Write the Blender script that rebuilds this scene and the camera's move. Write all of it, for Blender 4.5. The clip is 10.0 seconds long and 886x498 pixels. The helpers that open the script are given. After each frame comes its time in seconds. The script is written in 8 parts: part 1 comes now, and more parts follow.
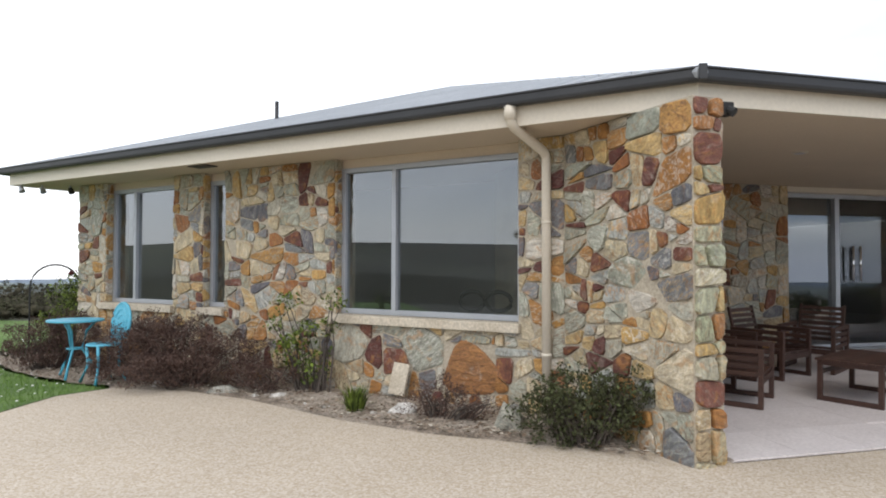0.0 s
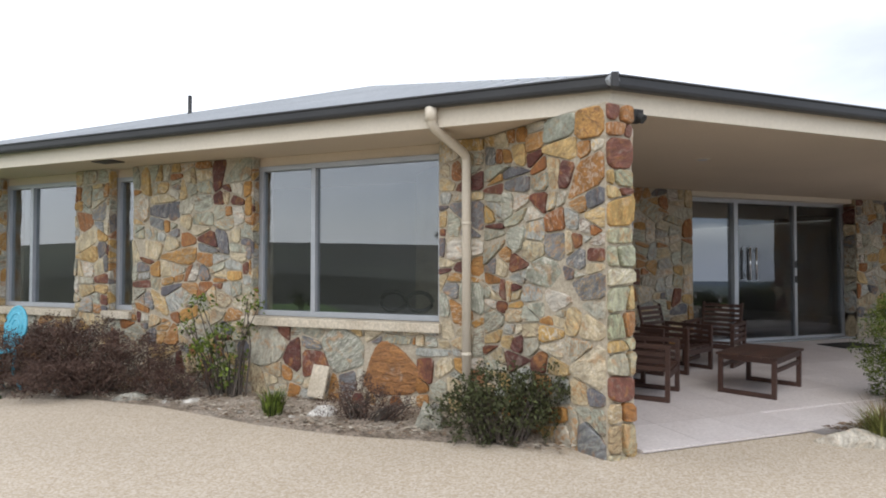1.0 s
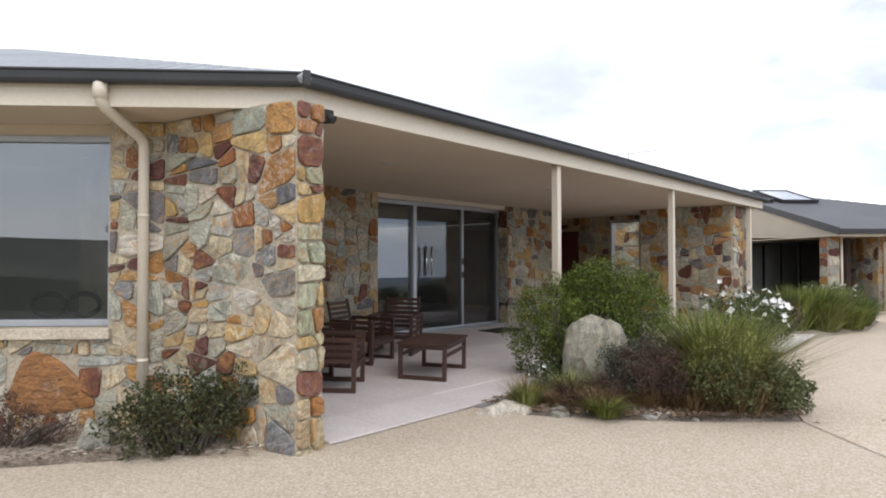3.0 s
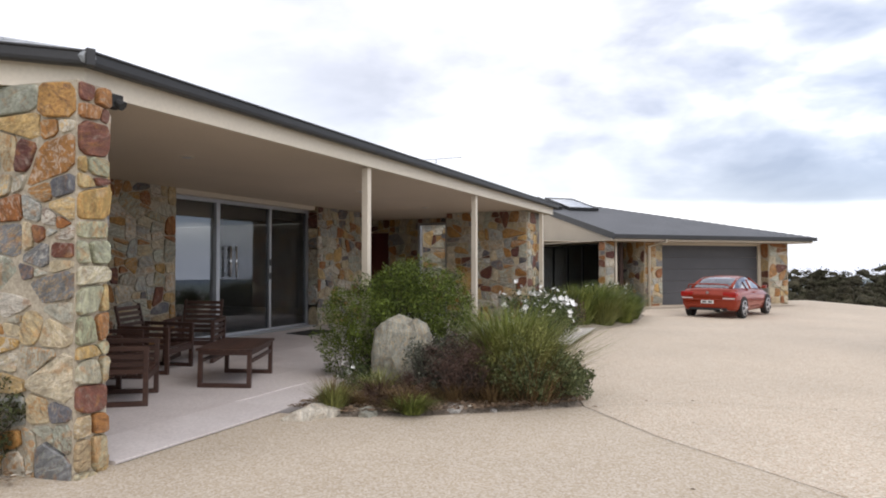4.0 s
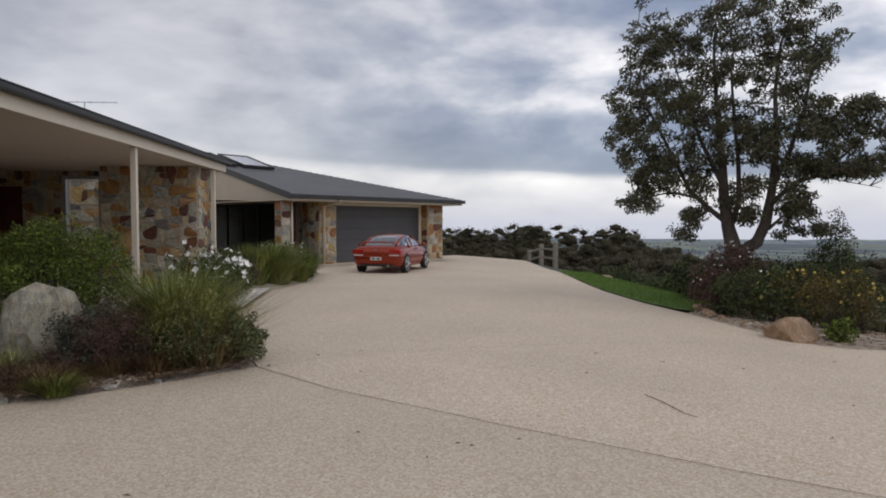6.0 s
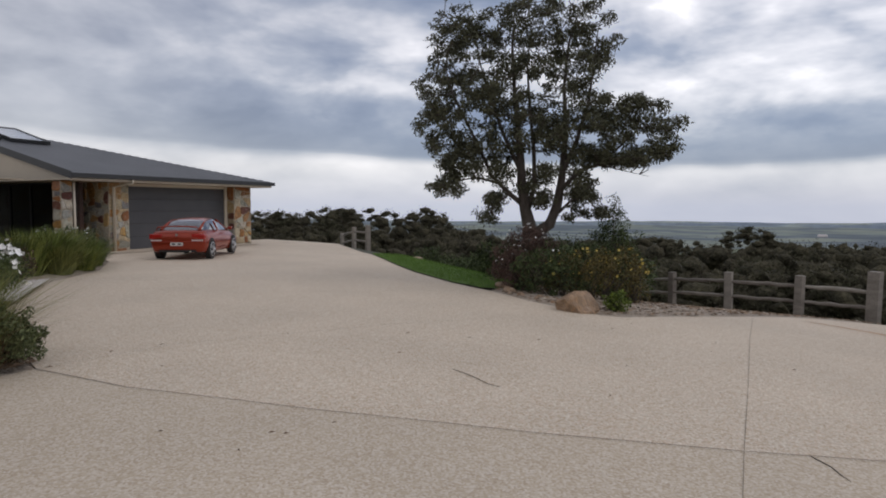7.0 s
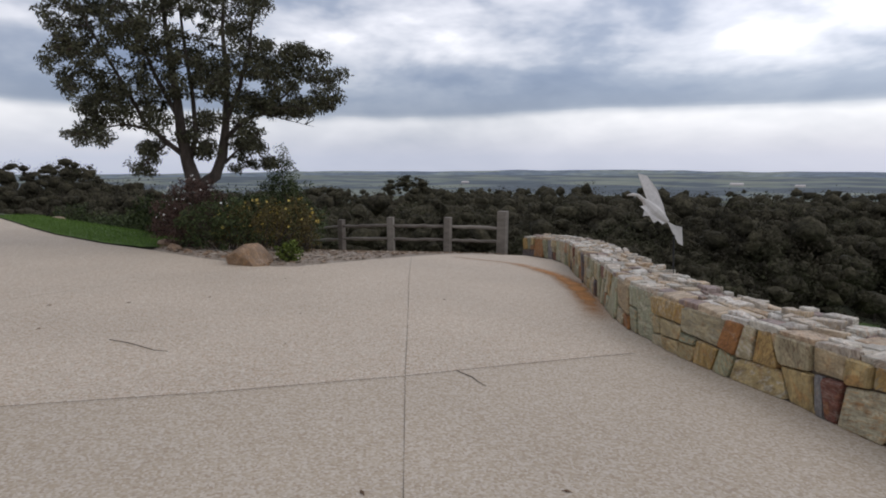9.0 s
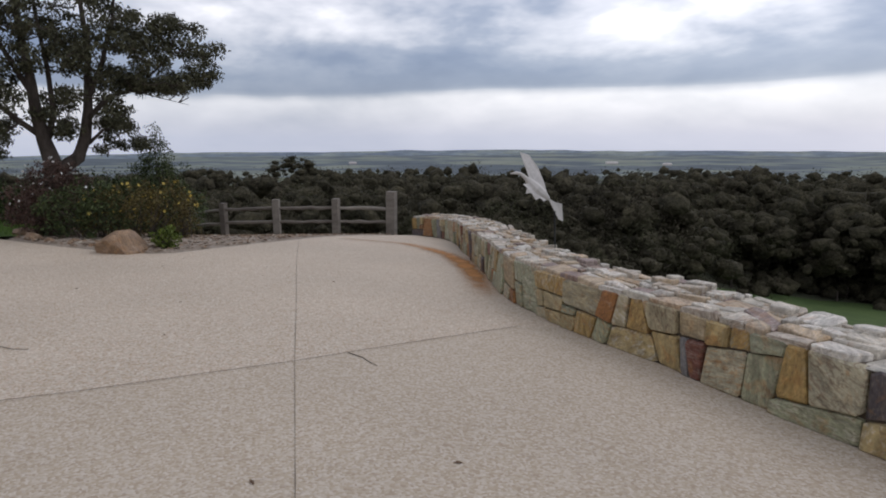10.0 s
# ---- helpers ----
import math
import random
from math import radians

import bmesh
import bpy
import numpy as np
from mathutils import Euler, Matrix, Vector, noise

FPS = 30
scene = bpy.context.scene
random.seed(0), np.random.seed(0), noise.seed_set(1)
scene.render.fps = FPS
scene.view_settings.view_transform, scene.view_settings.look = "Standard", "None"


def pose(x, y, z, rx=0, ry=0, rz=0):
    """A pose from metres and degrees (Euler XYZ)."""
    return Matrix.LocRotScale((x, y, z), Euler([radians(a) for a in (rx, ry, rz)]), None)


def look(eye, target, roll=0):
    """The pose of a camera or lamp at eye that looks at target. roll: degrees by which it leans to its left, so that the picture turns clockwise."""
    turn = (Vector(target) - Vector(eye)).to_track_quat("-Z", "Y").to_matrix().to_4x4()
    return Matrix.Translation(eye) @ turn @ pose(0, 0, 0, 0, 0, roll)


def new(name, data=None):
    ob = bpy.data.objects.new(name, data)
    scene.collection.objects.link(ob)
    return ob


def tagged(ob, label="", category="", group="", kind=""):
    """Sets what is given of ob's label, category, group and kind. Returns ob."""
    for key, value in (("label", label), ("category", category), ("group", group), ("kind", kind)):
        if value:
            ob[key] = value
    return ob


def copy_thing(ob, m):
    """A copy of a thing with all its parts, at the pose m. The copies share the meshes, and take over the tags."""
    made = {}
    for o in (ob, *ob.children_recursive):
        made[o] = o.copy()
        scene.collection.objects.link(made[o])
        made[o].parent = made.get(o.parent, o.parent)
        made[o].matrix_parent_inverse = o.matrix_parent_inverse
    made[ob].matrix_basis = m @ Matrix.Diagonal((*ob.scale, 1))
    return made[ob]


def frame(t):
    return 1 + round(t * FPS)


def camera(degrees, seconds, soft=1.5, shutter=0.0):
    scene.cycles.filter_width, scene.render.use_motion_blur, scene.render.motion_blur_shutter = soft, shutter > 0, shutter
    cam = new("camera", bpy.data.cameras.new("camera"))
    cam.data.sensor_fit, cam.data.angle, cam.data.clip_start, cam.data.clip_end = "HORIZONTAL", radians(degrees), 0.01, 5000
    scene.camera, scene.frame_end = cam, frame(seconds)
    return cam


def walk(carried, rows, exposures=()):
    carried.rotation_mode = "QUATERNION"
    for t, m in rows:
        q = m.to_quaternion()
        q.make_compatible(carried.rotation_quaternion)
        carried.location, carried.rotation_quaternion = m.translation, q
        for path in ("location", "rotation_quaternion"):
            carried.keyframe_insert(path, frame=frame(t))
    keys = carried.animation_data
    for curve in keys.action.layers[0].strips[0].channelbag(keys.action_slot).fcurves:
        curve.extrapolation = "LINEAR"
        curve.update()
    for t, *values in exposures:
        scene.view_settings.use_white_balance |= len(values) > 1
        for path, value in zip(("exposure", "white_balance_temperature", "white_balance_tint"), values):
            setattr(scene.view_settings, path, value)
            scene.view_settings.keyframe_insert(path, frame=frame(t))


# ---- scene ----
cam = camera(69.1, 10.0, 1.9)
PATH = [
    (0.0, pose(-0.000, -0.000, 1.306, 91.48, -0.11, -14.59)),
    (0.5, pose(0.000, -0.002, 1.305, 91.47, -0.06, -17.32)),
    (1.0, pose(0.004, -0.003, 1.306, 91.53, -0.02, -21.58)),
    (1.5, pose(0.009, 0.001, 1.306, 91.50, 0.08, -26.62)),
    (2.0, pose(0.012, -0.004, 1.306, 91.49, 0.14, -33.23)),
    (2.5, pose(0.013, 0.001, 1.302, 91.28, 0.08, -40.36)),
    (2.7, pose(0.015, 0.002, 1.300, 91.27, 0.12, -43.52)),
    (3.8, pose(0.032, -0.006, 1.297, 91.41, -0.05, -62.10)),
    (4.0, pose(0.032, -0.010, 1.296, 91.39, 0.06, -65.23)),
    (4.5, pose(0.040, -0.025, 1.297, 91.37, -0.01, -72.52)),
    (5.0, pose(0.053, -0.039, 1.295, 90.59, -0.02, -80.27)),
    (5.5, pose(0.060, -0.047, 1.294, 89.52, 0.10, -86.75)),
    (5.7, pose(0.058, -0.049, 1.294, 88.71, 0.08, -89.28)),
    (6.8, pose(0.034, -0.044, 1.301, 86.53, -0.00, -106.30)),
    (7.0, pose(0.033, -0.045, 1.302, 86.24, -0.05, -109.94)),
    (7.5, pose(0.027, -0.055, 1.303, 85.50, -0.04, -118.29)),
    (8.0, pose(0.021, -0.065, 1.301, 84.74, 0.02, -126.40)),
    (8.5, pose(0.018, -0.075, 1.301, 83.43, 0.09, -132.92)),
    (9.0, pose(0.014, -0.082, 1.296, 81.87, 0.12, -138.55)),
    (9.5, pose(0.013, -0.094, 1.293, 80.72, 0.18, -143.51)),
    (10.0, pose(0.005, -0.096, 1.288, 80.13, 0.18, -148.42)),
]
walk(cam, PATH, [(0.0, 0.36, 6500, 10), (2.5, 0.47, 6520, 11), (4.5, 0.06, 6690, 13), (5.5, -0.46, 6700, 13), (7.0, -0.74, 6500, 14), (8.5, -0.73, 6390, 14), (10.0, -0.74, 6350, 15)])

# ---- light: overcast sky with broken cloud, one weak wide sun ----
SUN_AZ, SUN_EL = radians(205), radians(48)   # azimuth clockwise from +y
world = bpy.data.worlds.new("sky")
scene.world = world
world.use_nodes = True
wn, wl = world.node_tree.nodes, world.node_tree.links
wn.clear()
w_out = wn.new("ShaderNodeOutputWorld")
w_bg = wn.new("ShaderNodeBackground")
sky = wn.new("ShaderNodeTexSky")
sky.sky_type, sky.sun_disc = "NISHITA", False
sky.sun_elevation, sky.sun_rotation = SUN_EL, SUN_AZ
tc = wn.new("ShaderNodeTexCoord")
sep = wn.new("ShaderNodeSeparateXYZ")
wl.new(tc.outputs["Generated"], sep.inputs[0])


def w_math(op, a, b, c=None):
    """A maths node of the sky; each input is a number or a socket."""
    t_ = wn.new("ShaderNodeMath")
    t_.operation = op
    for k_, v_ in enumerate((a, b, c)):
        if v_ is None:
            continue
        if isinstance(v_, (int, float)):
            t_.inputs[k_].default_value = v_
        else:
            wl.new(v_, t_.inputs[k_])
    return t_.outputs[0]


def w_ramp(fac, stops):
    t_ = wn.new("ShaderNodeValToRGB")
    while len(t_.color_ramp.elements) < len(stops):
        t_.color_ramp.elements.new(0.5)
    for e_, (p_, c_) in zip(t_.color_ramp.elements, stops):
        e_.position, e_.color = p_, ((*c_, 1) if isinstance(c_, tuple) else (c_, c_, c_, 1))
    wl.new(fac, t_.inputs[0])
    return t_.outputs[0]


squash = wn.new("ShaderNodeVectorMath"); squash.operation = "MULTIPLY"; squash.inputs[1].default_value = (1.0, 1.0, 2.5)
wl.new(tc.outputs["Generated"], squash.inputs[0])


def w_noise(scale, detail, rough, distortion=0.0):
    t_ = wn.new("ShaderNodeTexNoise")
    t_.inputs["Scale"].default_value, t_.inputs["Detail"].default_value = scale, detail
    t_.inputs["Roughness"].default_value, t_.inputs["Distortion"].default_value = rough, distortion
    wl.new(squash.outputs[0], t_.inputs["Vector"])
    return t_.outputs["Fac"]


cloud, puff, drift = w_noise(2.6, 6.0, 0.52, 0.3), w_noise(6.2, 4.0, 0.5, 0.15), w_noise(1.7, 3.0, 0.5)
# over the valley: a bright strip on the horizon, a flat-bottomed blue bank above it, then broken cloud
dotv = wn.new("ShaderNodeVectorMath"); dotv.operation = "DOT_PRODUCT"
dotv.inputs[1].default_value = (0.60, -0.80, 0.0)
wl.new(tc.outputs["Generated"], dotv.inputs[0])
valley = wn.new("ShaderNodeMapRange")
valley.inputs["From Min"].default_value, valley.inputs["From Max"].default_value = 0.15, 0.62
wl.new(dotv.outputs["Value"], valley.inputs["Value"])
height = w_math("ADD", w_math("MULTIPLY_ADD", dotv.outputs["Value"], 0.075, -0.04), w_math("MULTIPLY_ADD", drift, 0.05, -0.025))
height = w_math("ADD", height, sep.outputs["Z"])
layer = w_ramp(height, [(0.0, 0.55), (0.06, 0.57), (0.092, 0.585), (0.101, 0.50), (0.107, 0.36), (0.128, 0.36), (0.150, 0.41), (0.170, 0.48), (0.195, 0.60), (0.24, 0.59), (0.30, 0.52), (0.45, 0.49)])
calm = w_ramp(height, [(0.0, 0.40), (0.09, 0.42), (0.115, 0.45), (0.15, 0.9), (0.20, 1.0)])
stir = w_math("ADD", w_math("MULTIPLY_ADD", cloud, 0.95, -0.475), w_math("MULTIPLY_ADD", puff, 0.62, -0.31))
mild = w_math("MULTIPLY_ADD", w_math("SUBTRACT", calm, 0.58), valley.outputs[0], 0.58)
base_v = w_math("MULTIPLY_ADD", w_math("SUBTRACT", layer, 0.5), valley.outputs[0], 0.5)
density = w_math("MULTIPLY_ADD", stir, mild, base_v)
ramp = w_ramp(density, [(0.28, (0.52, 0.54, 0.60)), (0.40, (0.70, 0.72, 0.78)), (0.48, (0.90, 0.92, 0.97)), (0.56, (1.08, 1.09, 1.13)), (0.66, (1.52, 1.50, 1.50))])
ramp_v = w_ramp(density, [(0.28, (0.29, 0.37, 0.56)), (0.39, (0.43, 0.52, 0.71)), (0.49, (0.68, 0.76, 0.91)), (0.57, (1.16, 1.20, 1.28)), (0.65, (1.62, 1.63, 1.66)), (0.74, (2.4, 2.38, 2.36))])
tint = wn.new("ShaderNodeMix"); tint.data_type = "RGBA"
blue = wn.new("ShaderNodeMapRange")
blue.inputs["From Min"].default_value, blue.inputs["From Max"].default_value = 0.35, 0.85
wl.new(dotv.outputs["Value"], blue.inputs["Value"])
wl.new(blue.outputs[0], tint.inputs["Factor"]); wl.new(ramp, tint.inputs["A"]); wl.new(ramp_v, tint.inputs["B"])
# brighter and whiter low over the house side and close to the horizon
dotn = wn.new("ShaderNodeVectorMath"); dotn.operation = "DOT_PRODUCT"
dotn.inputs[1].default_value = (-0.48, 0.87, 0.10)
wl.new(tc.outputs["Generated"], dotn.inputs[0])
side = wn.new("ShaderNodeMapRange")
side.inputs["From Min"].default_value, side.inputs["From Max"].default_value = 0.05, 0.72
side.inputs["To Min"].default_value, side.inputs["To Max"].default_value = 0.0, 1.0
wl.new(dotn.outputs["Value"], side.inputs["Value"])
low = wn.new("ShaderNodeMapRange")
low.inputs["From Min"].default_value, low.inputs["From Max"].default_value = 0.0, 0.06
low.inputs["To Min"].default_value, low.inputs["To Max"].default_value = 0.8, 0.0
wl.new(sep.outputs["Z"], low.inputs["Value"])
mix_low = wn.new("ShaderNodeMix"); mix_low.data_type = "RGBA"
wl.new(low.outputs[0], mix_low.inputs["Factor"])
wl.new(tint.outputs["Result"], mix_low.inputs["A"]); mix_low.inputs["B"].default_value = (0.95, 1.06, 1.30, 1)
mix_side = wn.new("ShaderNodeMix"); mix_side.data_type = "RGBA"
wl.new(side.outputs[0], mix_side.inputs["Factor"])
wl.new(mix_low.outputs["Result"], mix_side.inputs["A"]); mix_side.inputs["B"].default_value = (1.35, 1.37, 1.42, 1)
add = wn.new("ShaderNodeMix"); add.data_type = "RGBA"; add.blend_type = "ADD"
add.inputs["Factor"].default_value = 0.05
wl.new(mix_side.outputs["Result"], add.inputs["A"]); wl.new(sky.outputs[0], add.inputs["B"])
dots = wn.new("ShaderNodeVectorMath"); dots.operation = "DOT_PRODUCT"
dots.inputs[1].default_value = (math.sin(SUN_AZ), math.cos(SUN_AZ), 0.0)
wl.new(tc.outputs["Generated"], dots.inputs[0])
glow = wn.new("ShaderNodeMapRange")
glow.inputs["From Min"].default_value, glow.inputs["From Max"].default_value = 0.45, 0.95
glow.inputs["To Min"].default_value, glow.inputs["To Max"].default_value = 1.0, 1.12
wl.new(dots.outputs["Value"], glow.inputs["Value"])
sunny = wn.new("ShaderNodeMix"); sunny.data_type = "RGBA"; sunny.blend_type = "MULTIPLY"; sunny.inputs["Factor"].default_value = 1.0
wl.new(add.outputs["Result"], sunny.inputs["A"]); wl.new(glow.outputs[0], sunny.inputs["B"])
wl.new(sunny.outputs["Result"], w_bg.inputs["Color"])
w_bg.inputs["Strength"].default_value = 0.8
wl.new(w_bg.outputs[0], w_out.inputs[0])

sun = new("sun", bpy.data.lights.new("sun", "SUN"))
sun.data.energy, sun.data.angle, sun.data.color = 0.9, radians(50), (1.0, 0.95, 0.88)
sun.matrix_world = look((math.sin(SUN_AZ) * 50, math.cos(SUN_AZ) * 50, math.tan(SUN_EL) * 50), (0, 0, 0))

# ---- materials ----
MATS = {}


def mat(name, stops, scale=3.0, detail=6.0, rough=0.8, bump=0.25, bscale=60.0, metal=0.0, by_object=0.0, island=False,
        stretch=(1, 1, 1), grain=0.25, gscale=40.0, spec=0.5, bdist=0.01):
    """A node material: a noise drives the colour stops, a finer one darkens and roughens, a third gives relief."""
    m = bpy.data.materials.new(name)
    m.use_nodes = True
    n, l = m.node_tree.nodes, m.node_tree.links
    b = n["Principled BSDF"]
    b.inputs["Roughness"].default_value, b.inputs["Metallic"].default_value = rough, metal
    b.inputs["Specular IOR Level"].default_value = spec
    co = n.new("ShaderNodeTexCoord")
    mp = n.new("ShaderNodeMapping")
    mp.inputs["Scale"].default_value = stretch
    l.new(co.outputs["Object"], mp.inputs["Vector"])
    vec = mp.outputs[0]
    if by_object or island:
        inf = n.new("ShaderNodeNewGeometry" if island else "ShaderNodeObjectInfo")
        rnd = inf.outputs["Random Per Island" if island else "Random"]
        sc = n.new("ShaderNodeMath"); sc.operation = "MULTIPLY"; sc.inputs[1].default_value = 57.0
        l.new(rnd, sc.inputs[0])
        ad = n.new("ShaderNodeVectorMath"); ad.operation = "ADD"
        l.new(vec, ad.inputs[0]); l.new(sc.outputs[0], ad.inputs[1])
        vec = ad.outputs[0]
    noi = n.new("ShaderNodeTexNoise")
    noi.inputs["Scale"].default_value, noi.inputs["Detail"].default_value = scale, detail
    noi.inputs["Distortion"].default_value = 0.4
    l.new(vec, noi.inputs["Vector"])
    fac = noi.outputs["Fac"]
    if by_object or island:
        k = by_object or 0.7
        mr = n.new("ShaderNodeMath"); mr.operation = "MULTIPLY_ADD"
        mr.inputs[1].default_value, mr.inputs[2].default_value = k, 0.5 - 0.5 * k - 0.0
        l.new(rnd, mr.inputs[0])
        nn = n.new("ShaderNodeMath"); nn.operation = "MULTIPLY_ADD"
        nn.inputs[1].default_value, nn.inputs[2].default_value = 1.0 - k, -0.5 * (1.0 - k)
        l.new(fac, nn.inputs[0])
        sm = n.new("ShaderNodeMath"); sm.operation = "ADD"
        l.new(mr.outputs[0], sm.inputs[0]); l.new(nn.outputs[0], sm.inputs[1])
        fac = sm.outputs[0]
    cr = n.new("ShaderNodeValToRGB")
    while len(cr.color_ramp.elements) < len(stops):
        cr.color_ramp.elements.new(0.5)
    for e, (p, c) in zip(cr.color_ramp.elements, stops):
        e.position, e.color = p, (*c, 1)
    l.new(fac, cr.inputs[0])
    fine = n.new("ShaderNodeTexNoise")
    fine.inputs["Scale"].default_value, fine.inputs["Detail"].default_value = gscale, 4.0
    l.new(vec, fine.inputs["Vector"])
    gr = n.new("ShaderNodeMapRange")
    gr.inputs["From Min"].default_value, gr.inputs["From Max"].default_value = 0.3, 0.7
    gr.inputs["To Min"].default_value, gr.inputs["To Max"].default_value = 1.0 - grain, 1.0 + grain * 0.6
    l.new(fine.outputs["Fac"], gr.inputs["Value"])
    mu = n.new("ShaderNodeMix"); mu.data_type = "RGBA"; mu.blend_type = "MULTIPLY"; mu.inputs["Factor"].default_value = 1.0
    l.new(cr.outputs[0], mu.inputs["A"]); l.new(gr.outputs[0], mu.inputs["B"])
    l.new(mu.outputs["Result"], b.inputs["Base Color"])
    if bump:
        bn = n.new("ShaderNodeTexNoise")
        bn.inputs["Scale"].default_value, bn.inputs["Detail"].default_value = bscale, 5.0
        l.new(vec, bn.inputs["Vector"])
        bp = n.new("ShaderNodeBump")
        bp.inputs["Strength"].default_value, bp.inputs["Distance"].default_value = bump, bdist
        l.new(bn.outputs["Fac"], bp.inputs["Height"])
        l.new(bp.outputs[0], b.inputs["Normal"])
    MATS[name] = m
    return m



def stone_material(name, palette, rust=0.55, bumps=1.0, veined=0.62):
    """Random fieldstone: a colour per stone, rust blooms, dark seams and a layered split face."""
    m_ = bpy.data.materials.new(name); m_.use_nodes = True
    n_, l_ = m_.node_tree.nodes, m_.node_tree.links
    b_ = n_["Principled BSDF"]
    inf = n_.new("ShaderNodeObjectInfo")
    co_ = n_.new("ShaderNodeTexCoord")
    sc = n_.new("ShaderNodeMath"); sc.operation = "MULTIPLY"; sc.inputs[1].default_value = 91.0
    l_.new(inf.outputs["Random"], sc.inputs[0])
    ad = n_.new("ShaderNodeVectorMath"); ad.operation = "ADD"
    l_.new(co_.outputs["Object"], ad.inputs[0]); l_.new(sc.outputs[0], ad.inputs[1])
    rot = n_.new("ShaderNodeVectorRotate"); rot.rotation_type = "EULER_XYZ"
    rv = n_.new("ShaderNodeCombineXYZ")
    ra = n_.new("ShaderNodeMath"); ra.operation = "MULTIPLY"; ra.inputs[1].default_value = 23.0
    l_.new(inf.outputs["Random"], ra.inputs[0])
    for k_ in range(2):
        l_.new(ra.outputs[0], rv.inputs[k_])
    l_.new(ad.outputs[0], rot.inputs["Vector"]); l_.new(rv.outputs[0], rot.inputs["Rotation"])
    base = n_.new("ShaderNodeValToRGB"); base.color_ramp.interpolation = "CONSTANT"
    while len(base.color_ramp.elements) < len(palette):
        base.color_ramp.elements.new(0.5)
    for k_, (e_, c_) in enumerate(zip(base.color_ramp.elements, palette)):
        e_.position, e_.color = k_ / len(palette), (*c_, 1)
    l_.new(inf.outputs["Random"], base.inputs[0])

    def noise_(scale, detail, vec, dist=0.0, rough=0.55):
        t_ = n_.new("ShaderNodeTexNoise")
        t_.inputs["Scale"].default_value, t_.inputs["Detail"].default_value = scale, detail
        t_.inputs["Distortion"].default_value, t_.inputs["Roughness"].default_value = dist, rough
        l_.new(vec, t_.inputs["Vector"])
        return t_.outputs["Fac"]

    def mapr(val, a0, a1, b0, b1):
        t_ = n_.new("ShaderNodeMapRange")
        for k_, v_ in zip(("From Min", "From Max", "To Min", "To Max"), (a0, a1, b0, b1)):
            t_.inputs[k_].default_value = v_
        l_.new(val, t_.inputs["Value"])
        return t_.outputs[0]

    def mixc(fac, a_, b2, mode="MIX"):
        t_ = n_.new("ShaderNodeMix"); t_.data_type = "RGBA"; t_.blend_type = mode
        if isinstance(fac, float):
            t_.inputs["Factor"].default_value = fac
        else:
            l_.new(fac, t_.inputs["Factor"])
        l_.new(a_, t_.inputs["A"])
        if isinstance(b2, tuple):
            t_.inputs["B"].default_value = (*b2, 1)
        else:
            l_.new(b2, t_.inputs["B"])
        return t_.outputs["Result"]

    second = n_.new("ShaderNodeValToRGB"); second.color_ramp.interpolation = "CONSTANT"
    sm_ = n_.new("ShaderNodeMath"); sm_.operation = "MULTIPLY"; sm_.inputs[1].default_value = 37.7
    sf_ = n_.new("ShaderNodeMath"); sf_.operation = "FRACT"
    l_.new(inf.outputs["Random"], sm_.inputs[0]); l_.new(sm_.outputs[0], sf_.inputs[0]); l_.new(sf_.outputs[0], second.inputs[0])
    veins = [(0.44, 0.21, 0.055), (0.60, 0.54, 0.42), (0.32, 0.33, 0.28), (0.52, 0.34, 0.13), (0.58, 0.55, 0.48), (0.13, 0.055, 0.03), (0.44, 0.38, 0.27)]
    while len(second.color_ramp.elements) < len(veins):
        second.color_ramp.elements.new(0.5)
    for k_, (e_, c_) in enumerate(zip(second.color_ramp.elements, veins)):
        e_.position, e_.color = k_ / len(veins), (*c_, 1)
    lay_map = n_.new("ShaderNodeMapping"); lay_map.inputs["Scale"].default_value = (1.0, 1.0, 3.4)
    l_.new(rot.outputs[0], lay_map.inputs["Vector"])
    bed = noise_(7.0, 6.0, lay_map.outputs[0], 0.6)
    bloom = noise_(8.0, 4.0, ad.outputs[0], 0.8)
    fine_ = noise_(48.0, 4.0, ad.outputs[0])
    swirl = noise_(13.0, 5.0, lay_map.outputs[0], 1.6)
    share = n_.new("ShaderNodeMath"); share.operation = "MULTIPLY"      # dark stones carry few pale veins
    l_.new(mapr(swirl, 0.51, 0.60, 0.0, min(0.85, veined + 0.1)), share.inputs[0])
    l_.new(mapr(base.outputs[0], 0.04, 0.24, 0.15, 1.0), share.inputs[1])
    col = mixc(share.outputs[0], base.outputs[0], second.outputs[0])
    col = mixc(mapr(bloom, 0.56, 0.68, 0.0, rust), col, (0.40, 0.19, 0.055))
    col = mixc(mapr(bloom, 0.40, 0.30, 0.0, 0.30), col, (0.54, 0.50, 0.42))
    col = mixc(1.0, col, mapr(bed, 0.34, 0.62, 0.68, 1.18), "MULTIPLY")
    seam = noise_(4.5, 3.0, lay_map.outputs[0], 1.2)
    col = mixc(mapr(seam, 0.515, 0.500, 0.0, 0.55), col, mixc(mapr(seam, 0.485, 0.500, 0.0, 1.0), col, (0.13, 0.075, 0.045)))
    col = mixc(1.0, col, mapr(fine_, 0.3, 0.7, 0.78, 1.15), "MULTIPLY")
    l_.new(col, b_.inputs["Base Color"])
    b_.inputs["Roughness"].default_value = 0.62
    b_.inputs["Specular IOR Level"].default_value = 0.45
    hs = n_.new("ShaderNodeMath"); hs.operation = "MULTIPLY_ADD"; hs.inputs[1].default_value = 0.35
    l_.new(fine_, hs.inputs[0]); l_.new(bed, hs.inputs[2])
